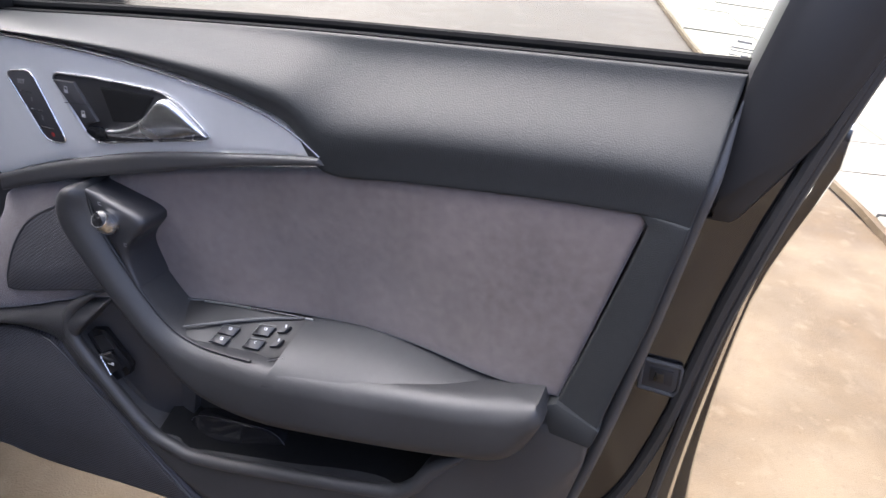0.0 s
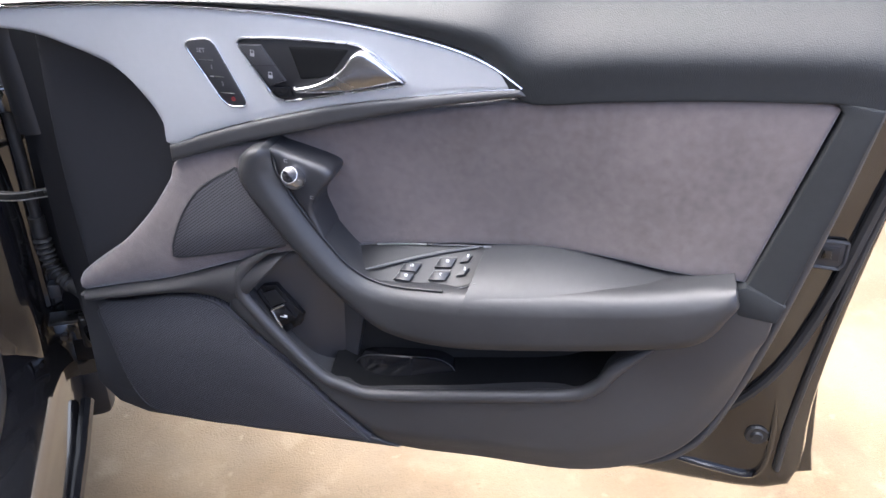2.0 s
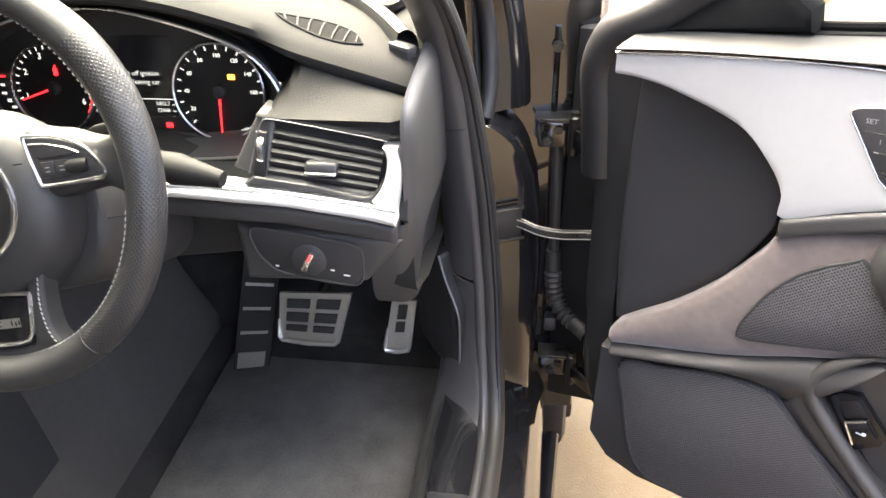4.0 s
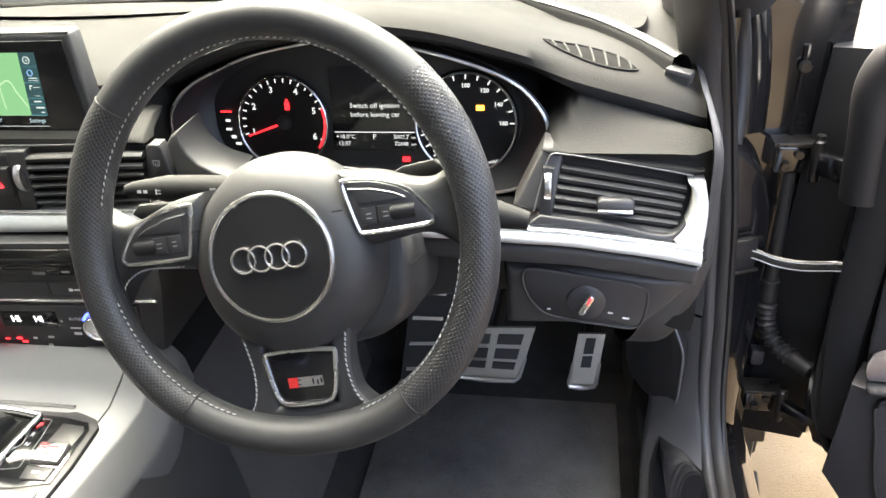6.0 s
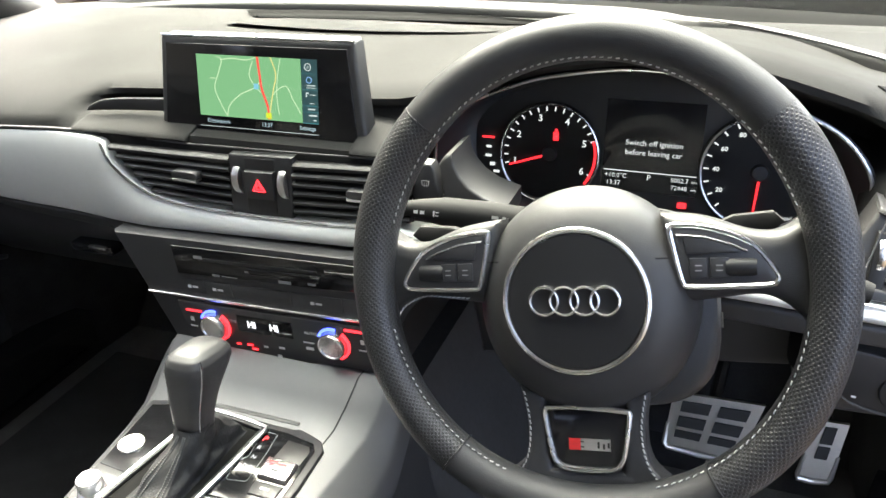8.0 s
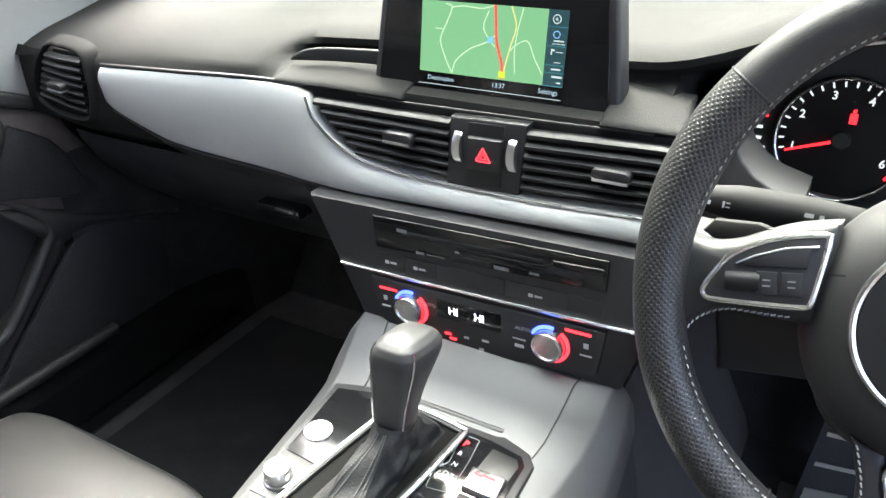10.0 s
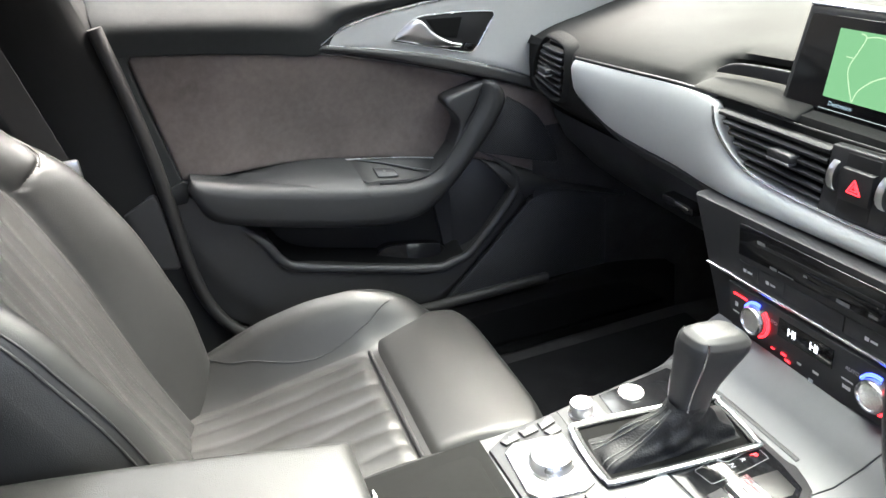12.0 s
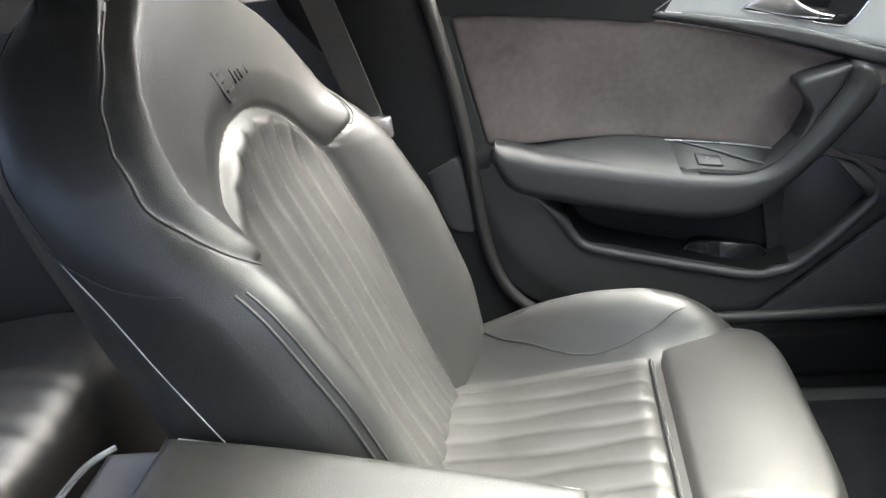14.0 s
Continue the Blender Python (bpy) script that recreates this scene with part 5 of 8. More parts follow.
# inlay and its lower edge
TOP = [(-0.541, 0.905), (-0.50, 0.907), (-0.40, 0.912), (-0.30, 0.916), (-0.240, 0.9160), (-0.222, 0.9140), (-0.2135, 0.9105), (-0.2105, 0.904), (-0.202, 0.886), (-0.172, 0.862), (-0.13, 0.849), (-0.05, 0.845), (0.06, 0.846), (0.15, 0.851), (0.35, 0.853), (0.57, 0.853), (0.66, 0.847), (0.732, 0.840)]
LOW = [(-0.545, 0.880), (-0.540, 0.856), (-0.47, 0.832), (-0.415, 0.822), (-0.30, 0.815), (-0.18, 0.815), (-0.05, 0.820), (0.155, 0.829), (0.35, 0.836), (0.57, 0.839), (0.66, 0.833), (0.732, 0.825)]
inlay = part("dash_inlay", patch(TOP, LOW, on_dash, lambda x, z, u, v: lerp(0.006, 0.014, ease(x, -0.32, -0.2)) + 0.010 * ease(x, 0.3, 0.55) + 0.005 * math.sin(math.pi * v) + 0.009 * v * ease(x, -0.28, -0.15) * (1 - ease(x, 0.2, 0.4)), 140, 8, 0.0015, 0.022), INLAY, dash, "long matt silver inlay sweeping under the vents")
part("inlay_joint", bead([(x, z + 0.0022) for x, z in TOP[:6]], on_dash, 0.0026, 0.004), VOID, inlay, "dark joint above the inlay")
part("inlay_edge", bead(TOP[6:14], on_dash, 0.0014, lambda x, z: lerp(0.009, 0.017, ease(x, -0.32, -0.2))), CHROME, inlay, "thin bright edge")
part("inlay_edge", bead(TOP[14:], on_dash, 0.0018, 0.026), CHROME, inlay, "thin bright edge")
part("knee_roll", patch([(x, z - 0.003) for x, z in LOW[1:]], [(-0.56, 0.842), (-0.47, 0.812), (-0.40, 0.798), (-0.30, 0.790), (-0.18, 0.788), (-0.05, 0.792), (0.155, 0.800), (0.35, 0.808), (0.57, 0.814), (0.66, 0.808), (0.730, 0.800)], on_dash, lambda x, z, u, v: lerp(0.005, 0.012, ease(x, -0.32, -0.2)) + 0.010 * ease(x, 0.3, 0.55) + 0.008 * (1 - v) * ease(x, -0.28, -0.15) * (1 - ease(x, 0.2, 0.4)) - 0.012 * v + 0.030 * ease(v, 0.1, 0.7) * (1 - ease(abs(x + 0.012), 0.17, 0.23)), 90, 6, 0.006, 0.03), SOFT, dash, "dark soft roll under the inlay")


def louvre(name, tl, tr, br, bl, count, owner, tab=(0.5, 0.5), sink=0.0, label="black air vent with horizontal slats"):
    """A vent: a flat black plate for the shade inside, slats with depth, a rim and a sliding tab."""
    def spot(u, v):
        a = Vector((lerp(tl[0], tr[0], u), lerp(tl[1], tr[1], u)))
        b = Vector((lerp(bl[0], br[0], u), lerp(bl[1], br[1], u)))
        return a.lerp(b, v)
    v = part(name, plate([tl, tr, br, bl], on_dash, -0.002 - sink, 0.001 - sink, 0.0008), VOID, owner, label)
    for k in range(count):
        q = (k + 0.7) / (count + 0.4)
        rws = []
        for u in np.linspace(0.0, 1.0, 9):
            p = spot(u, q)
            h = 0.0034
            rws.append([on_dash(p.x, p.y + dz, d - sink) for dz, d in ((h, 0.004), (h * 0.9, 0.011), (0.2 * h, 0.0135), (-h * 0.9, 0.012), (-h * 0.9, 0.004))])
        sl_ = part("slat", grid(rws, closed_v=True, cap=True), VOID, v)
        part("slat_edge", sweep([r[2] for r in rws], 0.00042, sides=5), SILVER, sl_, "thin bright edge")
    p = spot(*tab)
    part("vent_tab", plate([(p.x - 0.013, p.y - 0.0055), (p.x + 0.013, p.y - 0.0055), (p.x + 0.0165, p.y - 0.0035), (p.x + 0.0175, p.y), (p.x + 0.0165, p.y + 0.0035), (p.x + 0.013, p.y + 0.0055), (p.x - 0.013, p.y + 0.0055), (p.x - 0.0165, p.y + 0.0035), (p.x - 0.0175, p.y), (p.x - 0.0165, p.y - 0.0035)], on_dash, 0.008 - sink, 0.022 - sink * 0.6, 0.0025), PLASTIC, v, "black sliding tab")
    part("tab_edge", plate([(p.x - 0.016, p.y - 0.0065), (p.x + 0.016, p.y - 0.0065), (p.x + 0.016, p.y - 0.0035), (p.x - 0.016, p.y - 0.0035)], on_dash, 0.012 - sink, 0.0228 - sink * 0.6, 0.001), SATIN, v)
    return v


louvre("air_vent", (-0.213, 0.912), (-0.042, 0.913), (-0.046, 0.846), (-0.150, 0.851), 6, dash, (0.62, 0.42))
louvre("air_vent", (0.038, 0.914), (0.174, 0.919), (0.168, 0.855), (0.032, 0.848), 6, dash, (0.62, 0.48))
louvre("air_vent", (0.602, 0.908), (0.718, 0.891), (0.708, 0.842), (0.592, 0.852), 6, dash, (0.48, 0.50), -0.001)
part("vent_surround", patch([(0.582, 0.919), (0.62, 0.916), (0.68, 0.908), (0.732, 0.9025)], [(0.590, 0.914), (0.62, 0.912), (0.68, 0.904), (0.716, 0.899)], on_dash, 0.017, 30, 3, 0.002, 0.02), DASHTOP, dash)
part("vent_surround", patch([(0.717, 0.896), (0.722, 0.882), (0.717, 0.860), (0.706, 0.846)], [(0.7325, 0.8955), (0.736, 0.875), (0.734, 0.850), (0.730, 0.826)], on_dash, 0.025, 20, 5, 0.004, 0.03), ALU, dash, "silver upright beside the vent")
part("vent_surround", patch([(0.582, 0.864), (0.65, 0.857), (0.700, 0.849), (0.716, 0.862)], [(0.571, 0.856), (0.65, 0.850), (0.700, 0.844), (0.720, 0.850)], on_dash, 0.022, 20, 3, 0.002, 0.02), PLASTIC, dash)
part("vent_surround", patch([(0.584, 0.921), (0.570, 0.895), (0.556, 0.868)], [(0.603, 0.915), (0.599, 0.89), (0.594, 0.860)], on_dash, 0.014, 20, 4, 0.004, 0.03), SOFT, dash)
wheel = part("vent_wheel", moved(turned([(0.0, -0.003), (0.018, -0.003), (0.0185, 0.0), (0.018, 0.003), (0.0, 0.003)], Matrix(), 28), Matrix.Translation(on_dash(0.589, 0.883, 0.005)) @ pose(0, 0, 0, 0, 90, 0)), SATIN, dash, "ribbed silver vent wheel")
part("vent_line", bead([(0.576, 0.866), (0.583, 0.893), (0.590, 0.9145), (0.603, 0.9160), (0.66, 0.9085), (0.722, 0.8995)], on_dash, 0.0008, 0.0190, n=40), SILVER, dash, "thin bright line round the vent")
part("vent_wheel_slot", plate([(0.584, 0.905), (0.595, 0.904), (0.593, 0.862), (0.581, 0.864)], on_dash, 0.015, 0.0198, 0.0008), VOID, dash)
louvre("air_vent", (-0.652, 0.914), (-0.578, 0.914), (-0.590, 0.833), (-0.700, 0.842), 7, dash, (0.5, 0.55), 0.0055)
OUT = curve([(-0.645, 0.922), (-0.602, 0.922), (-0.575, 0.912), (-0.572, 0.880), (-0.580, 0.846), (-0.594, 0.830), (-0.645, 0.828), (-0.695, 0.835), (-0.708, 0.850), (-0.693, 0.878), (-0.668, 0.906)], 60, True, True)
part("vent_surround", grid([[on_dash(lerp(-0.637, p.x, k), lerp(0.873, p.y, k), d) for p in OUT] for k, d in ((1.17, -0.012), (1.12, 0.000), (1.07, 0.006), (1.03, 0.0085), (1.0, 0.0085), (0.96, 0.0065), (0.94, 0.001))], closed_v=True), DASHTOP, dash, "smooth grey vent surround")

# hazard switch between the vents
hz = part("hazard_panel", plate([(-0.042, 0.913), (0.038, 0.916), (0.030, 0.846), (-0.048, 0.843)], on_dash, 0.0, 0.013, 0.002), PLASTIC, dash, "black panel with hazard switch")
for x in (-0.033, 0.024):
    part("vent_wheel", moved(turned([(0.0, -0.004), (0.019, -0.004), (0.0195, 0.0), (0.019, 0.004), (0.0, 0.004)], Matrix(), 28), Matrix.Translation(on_dash(x, 0.884, 0.000)) @ pose(0, 0, 0, 0, 90, 0)), SATIN, hz, "ribbed silver vent wheel")
part("hazard_slot", plate([(-0.022, 0.911), (0.016, 0.912), (0.012, 0.850), (-0.026, 0.848)], on_dash, 0.010, 0.0136, 0.001), VOID, hz)
hb = part("hazard_button", plate([(-0.021, 0.898), (0.015, 0.899), (0.013, 0.866), (-0.023, 0.865)], on_dash, 0.010, 0.0175, 0.003), PLASTIC, hz, "black hazard button")
part("hazard_triangle", bead([(-0.004, 0.8895), (0.0035, 0.8765), (-0.0115, 0.8765)], on_dash, 0.0008, 0.0180, True, n=36, smooth=False), RED, hb, "red warning triangle")
part("hazard_triangle", bead([(-0.004, 0.8850), (-0.0005, 0.8790), (-0.0075, 0.8790)], on_dash, 0.0006, 0.0180, True, n=36, smooth=False), RED, hb)
vb = part("vent_button", plate([(0.1765, 0.920), (0.181, 0.923), (0.192, 0.923), (0.1955, 0.918), (0.2015, 0.890), (0.199, 0.887), (0.175, 0.886), (0.172, 0.889)], on_dash, -0.006, 0.009, 0.002), PLASTIC, dash, "black demist button")
bmx = axes(on_dash(0.187, 0.904, 0.0096), (1, 0, 0), (0, 0.1, 1))
part("button_print", bead([(-0.004, 0.003), (0.004, 0.003), (0.003, -0.002), (-0.003, -0.002)], lambda x, z, d: bmx @ Vector((x, z, d)), 0.0004, 0.0, True, n=24, smooth=False), GREYPRINT, vb)
part("button_print", bars([(-0.001, -0.001, 0.0008, 0.005), (0.0015, -0.001, 0.0008, 0.005)], bmx), GREYPRINT, vb)
part("vent_surround", plate([(0.1985, 0.922), (0.204, 0.930), (0.2125, 0.9345), (0.2145, 0.924), (0.221, 0.913), (0.232, 0.903), (0.246, 0.8955), (0.270, 0.889), (0.270, 0.872), (0.200, 0.872), (0.2045, 0.889)], on_dash, -0.050, 0.005, 0.003), SOFT, dash, "dark grey corner beside the instruments")
# passenger-side shelf slot and top grilles
part("shelf_slot", patch([(-0.262, 0.938), (-0.24, 0.947), (-0.20, 0.951), (-0.12, 0.955)], [(-0.265, 0.933), (-0.22, 0.936), (-0.18, 0.938), (-0.12, 0.940)], on_dash, -0.022, 24, 3, 0.002, 0.0), VOID, dash, "dark slot under the dashboard top")
part("top_ledge", patch([(-0.268, 0.930), (-0.22, 0.936), (-0.18, 0.938), (-0.10, 0.939)], [(-0.262, 0.920), (-0.22, 0.9185), (-0.18, 0.9185), (-0.10, 0.9185)], on_dash, lambda x, z, u, v: lerp(-0.032, 0.011, math.sin(math.pi / 2 * v) ** 1.4), 24, 9, 0.006, 0.02), DASHTOP, dash, "soft ledge beside the screen")
part("top_ledge", patch([(0.10, 0.942), (0.13, 0.940), (0.165, 0.938)], [(0.10, 0.922), (0.13, 0.922), (0.175, 0.923)], on_dash, lambda x, z, u, v: lerp(-0.032, 0.011, math.sin(math.pi / 2 * v) ** 1.4), 16, 9, 0.006, 0.02), DASHTOP, dash)
def sill(x, y):
    """The height of the dashboard skin, a hair above it."""
    k = (x + 0.755) / 1.495 * 169
    i = min(int(k), 168)
    z = [table(y, sorted((p[1], p[2]) for p in col[:7])) for col in skin[i:i + 2]]
    return lerp(z[0], z[1], k - i) + 0.0012


GA = [(0.579, 0.284), (0.600, 0.299), (0.617, 0.308), (0.636, 0.310), (0.654, 0.305), (0.666, 0.295), (0.674, 0.279)]
GB = [(0.579, 0.283), (0.589, 0.277), (0.599, 0.274), (0.612, 0.271), (0.624, 0.268), (0.637, 0.267), (0.650, 0.268), (0.663, 0.272), (0.674, 0.278)]
ga, gb_ = curve(GA, 40), curve(GB, 40)
# No hole is cut; its darkness is put into this flat sheet's colour.
tg = part("defrost_grille", grid([[(lerp(a.x, b.x, k), lerp(a.y, b.y, k), sill(lerp(a.x, b.x, k), lerp(a.y, b.y, k)) - 0.0005) for k in (0.0, 0.33, 0.67, 1.0)] for a, b in zip(ga, gb_)]), DULL, dash, "long black slatted side window demist grille")
part("grille_rim", sweep([(p.x, p.y, sill(p.x, p.y) - 0.0003) for p in ga + gb_[::-1][1:-1]], 0.0013, True, 6), DASHTOP, tg, "soft rounded rim")
for i in range(3, 38, 5):
    a, b = ga[i], gb_[min(i + 3, 39)]
    part("slat", sweep([(p.x, p.y, sill(p.x, p.y) + 0.0002) for p in (a.lerp(b, k) for k in (0.02, 0.35, 0.65, 0.98))], 0.0014, sides=6), MATT, tg)


def oval(cx, cy, rx, ry, lift, n=40):
    def top(x, y):
        return table(y, [(0.46, 0.978), (0.62, 0.966), (0.77, 0.945)]) + lift
    return grid([[(cx + rx * r * math.cos(a), cy + ry * r * math.sin(a), top(cx, cy + ry * r * math.sin(a))) for a in np.linspace(0, 2 * math.pi, n, endpoint=False)] for r in (0.001, 0.5, 0.97, 1.0)], closed_v=True)


part("speaker_grille", oval(-0.05, 0.502, 0.21, 0.048, 0.004), DASHMESH, dash, "flat mesh loudspeaker grille on the dashboard")
rim_ = curve([(0.574, 0.505), (0.590, 0.545), (0.618, 0.556), (0.660, 0.540), (0.690, 0.510), (0.696, 0.455), (0.688, 0.405), (0.672, 0.395), (0.630, 0.442), (0.590, 0.485)], 48, True, True)
part("speaker_grille", grid([[(lerp(0.645, p.x, r), lerp(0.480, p.y, r), 0.9705 - d) for p in rim_] for r, d in ((0.01, 0), (0.5, 0), (0.97, 0), (1.0, 0.008))], closed_v=True), DASHMESH, dash, "flat mesh loudspeaker grille on the dashboard")
A = curve([(-0.30, 0.606), (-0.18, 0.622), (-0.04, 0.630), (0.08, 0.622), (0.195, 0.600)], 30)
B = curve([(-0.24, 0.552), (-0.13, 0.562), (-0.016, 0.567), (0.09, 0.568), (0.200, 0.566)], 30)
part("windscreen_vent", grid([[(lerp(a.x, b.x, k), lerp(a.y, b.y, k), 0.9705 + dz - 0.10 * max(0, lerp(a.y, b.y, k) - 0.62)) for k, dz in ((0, 0.002), (0.12, 0.003), (0.2, 0.0), (0.8, 0.001), (0.88, 0.005), (1, 0.003))] for a, b in zip(A, B)]), DULL, dash, "long black windscreen vent")
COWL = curve([(-0.80, 0.50, 0.950), (-0.76, 0.532, 0.957), (-0.50, 0.668, 0.963), (-0.19, 0.713, 0.965), (0.114, 0.709, 0.965), (0.375, 0.655, 0.967), (0.50, 0.566, 0.970), (0.61, 0.450, 0.970), (0.670, 0.366, 0.968), (0.712, 0.296, 0.963)], 60)
ROUND = []
for i, p in enumerate(COWL):
    d = COWL[min(i + 1, 59)] - COWL[max(i - 1, 0)]
    n = Vector((-d.y, d.x, 0)).normalized().lerp(Vector((0, 1, 0)), 1 - ease(p.x, 0.1, 0.45)).normalized()
    ROUND.append((p, n, lerp(0.25, 0.075, ease(p.x, 0.25, 0.45))))
def ledge(p, n, w, m):
    wide = [(-0.013, -0.008), (-0.010, -0.001), (-0.004, 0.004), (0.006, 0.006), (0.014, 0.002), (0.019, -0.002), (0.024, 0.001), (0.030, 0.002), (0.036, -0.001), (w, -0.03 * (w / 0.25))]
    slim = [(-0.012, -0.012), (-0.006, -0.010), (-0.004, -0.002), (-0.002, 0.004), (0.003, 0.007), (0.009, 0.007), (0.015, 0.004), (0.019, -0.001), (0.021, -0.008), (0.022, -0.016)]
    return [p + n * lerp(a, c, m) + Vector((0, 0, lerp(b, d, m))) for (a, b), (c, d) in zip(wide, slim)]


part("windscreen_ledge", grid([ledge(p, n, w, ease(p.x, 0.25, 0.5)) for p, n, w in ROUND]), VOID, dash, "black ledge at the foot of the windscreen")
part("ledge_edge", sweep([p - n * 0.0015 + Vector((0, 0, 0.0055)) for p, n, w in ROUND if p.x > 0.40], 0.0010, sides=6), SILVER, dash, "thin bright edge")
clip_ = part("corner_clip", moved(box(-0.013, 0.014, -0.008, 0.010, -0.016, 0.002, 0.003), Matrix.Translation((0.716, 0.286, 0.957)) @ pose(0, 0, 0, 0, 8, -25)), SOFT, dash, "grey corner cover beside the pillar")
# Lit top of the corner cover put in as a silver strip.
part("clip_edge", moved(box(-0.012, 0.014, -0.009, -0.004, -0.002, 0.0028, 0.001), Matrix.Translation((0.716, 0.286, 0.957)) @ pose(0, 0, 0, 0, 8, -25)), SILVER, clip_, "upper edge coloured paler for the light on it")

# glovebox and light switch
gb = part("glovebox", grid([[(x, front(x) + 0.012 + dy, z) for dy, z in ((0.0, 0.800), (0.003, 0.785), (0.022, 0.745), (0.075, 0.685), (0.135, 0.635), (0.22, 0.605))] for x in np.linspace(-0.66, -0.195, 14)]), PLASTIC, dash, "dark glovebox lid")
part("glovebox_handle", box(-0.335, -0.265, 0.182, 0.215, 0.742, 0.756, 0.005), PIANO, gb, "black glovebox handle")
part("handle_edge", box(-0.30, -0.272, 0.179, 0.185, 0.752, 0.756, 0.001), CHROME, gb)


def on_knee(x, z, d):
    return Vector((x, table(x, [(0.2, 0.17), (0.5, 0.153), (0.60, 0.150), (0.70, 0.147), (0.75, 0.155)]) - d + 0.05 * max(0.80 - z, 0), z))


knee = part("knee_panel", patch([(0.548, 0.802), (0.60, 0.802), (0.66, 0.800), (0.738, 0.794)], [(0.548, 0.727), (0.58, 0.729), (0.62, 0.732), (0.69, 0.737)], on_knee, 0.004, 24, 8, 0.010, 0.06), SOFT, dash, "dark knee panel")
part("knee_recess", patch([(0.20, 0.798), (0.35, 0.799), (0.556, 0.800)], [(0.22, 0.66), (0.35, 0.69), (0.556, 0.730)], on_knee, -0.058, 24, 8, 0.006, 0.03), PLASTIC, dash, "black recess under the steering column")
lp = part("light_switch", plate([(0.566, 0.797), (0.572, 0.803), (0.60, 0.801), (0.672, 0.791), (0.685, 0.786), (0.689, 0.776), (0.687, 0.748), (0.681, 0.737), (0.668, 0.735), (0.610, 0.742), (0.588, 0.748), (0.573, 0.765), (0.566, 0.785)], on_knee, 0.0, 0.007, 0.002, n=70), PLASTIC, dash, "matt black headlight switch panel with a raised rim")
part("switch_rim", bead([(0.566, 0.797), (0.572, 0.803), (0.60, 0.801), (0.672, 0.791), (0.685, 0.786), (0.689, 0.776), (0.687, 0.748), (0.681, 0.737), (0.668, 0.735), (0.610, 0.742), (0.588, 0.748), (0.573, 0.765), (0.566, 0.785)], on_knee, 0.0016, 0.0062, True, n=80), SOFT, lp, "raised rim")
m = axes(on_knee(0.629, 0.767, 0.007), (1, 0, -0.10), (0, 0.1, 1))
part("dial_base", turned([(0.0195, 0.0), (0.019, 0.003), (0.0165, 0.0045), (0.0, 0.005)], m, 36), PLASTIC, lp, "round black light dial")
part("dial_grip", moved(box(-0.0040, 0.0040, -0.013, 0.013, 0.003, 0.011, 0.003), m @ pose(0, 0, 0, 0, 0, -22)), SATIN, lp, "silver dial grip")
part("dial_mark", moved(box(-0.001, 0.001, 0.003, 0.011, 0.0105, 0.0116, 0), m @ pose(0, 0, 0, 0, 0, -22)), RED, lp)
marks("dial_print", [(-0.006, 0.025, 0.004, 0.003), (-0.040, 0.012, 0.006, 0.002), (0.029, 0.010, 0.005, 0.002), (0.030, 0.001, 0.005, 0.002), (0.026, -0.010, 0.005, 0.002), (-0.036, -0.014, 0.004, 0.002), (0.042, -0.014, 0.007, 0.002)], m @ Matrix.Translation((0, 0, 0.0006)), WHITE, lp)
part("dial_auto", letters("AUTO", 0.0065, m @ Matrix.Translation((0.018, 0.0205, 0.0007))), AMBER, lp, "lit orange mark")

# ---- centre stack ----
def on_stack(x, z, d):
    return Vector((x, 0.136 - d + 0.05 * (0.74 - z) * 0, z))


stack = thing("centre_stack", (0, 0.2, 0.62), "black centre stack with radio slot and climate controls", "centre stack")
face = part("stack_body", plate([(-0.205, 0.812), (0.178, 0.825), (0.168, 0.760), (0.150, 0.676), (-0.142, 0.664), (-0.172, 0.735)], on_stack, -0.30, 0.0, 0.006), PLASTIC, stack, "dark stack body")
radio = part("radio_panel", plate([(-0.120, 0.807), (0.132, 0.817), (0.131, 0.784), (-0.118, 0.770)], on_stack, -0.004, 0.003, 0.002), PIANO, stack, "gloss black radio panel")
part("disc_slot", plate([(-0.085, 0.796), (0.070, 0.803), (0.070, 0.799), (-0.085, 0.792)], on_stack, 0.001, 0.0038, 0.0005), VOID, radio)
part("radio_flap", plate([(-0.02, 0.793), (0.075, 0.799), (0.07, 0.789), (-0.015, 0.785)], on_stack, 0.0, 0.0055, 0.002), PIANO, radio)
part("radio_shine", plate([(0.080, 0.806), (0.129, 0.809), (0.129, 0.800), (0.080, 0.799)], on_stack, 0.0, 0.0058, 0.002), PIANO, radio)
sm = axes(on_stack(0, 0.79, 0.0042), (1, 0, 0.035), (0, 0, 1))
marks("radio_print", [(-0.083, 0.010, 0.012, 0.004), (-0.063, -0.011, 0.010, 0.003), (-0.045, -0.011, 0.022, 0.0012), (0.0, -0.001, 0.045, 0.0022), (0.028, -0.008, 0.016, 0.004), (0.062, -0.006, 0.010, 0.003)], sm, GREYPRINT, radio)
for x0, x1 in ((-0.116, -0.086), (-0.084, -0.048), (-0.046, 0.030), (0.032, 0.094), (0.096, 0.128)):
    b = part("key", plate([(x0, 0.768 + x0 * 0.04), (x1, 0.768 + x1 * 0.04), (x1, 0.750 + x1 * 0.04), (x0, 0.750 + x0 * 0.04)], on_stack, -0.002, 0.0012, 0.0006), PLASTIC, stack, "flat black key")
    if x0 in (-0.116, -0.084, 0.032):
        part("key_print", bars([(-0.005, 0, 0.005, 0.004), (0.003, 0, 0.008, 0.0025)], axes(on_stack((x0 + x1) / 2, 0.759 + x0 * 0.04, 0.0018), (1, 0, 0.04), (0, 0, 1))), WHITE, b)
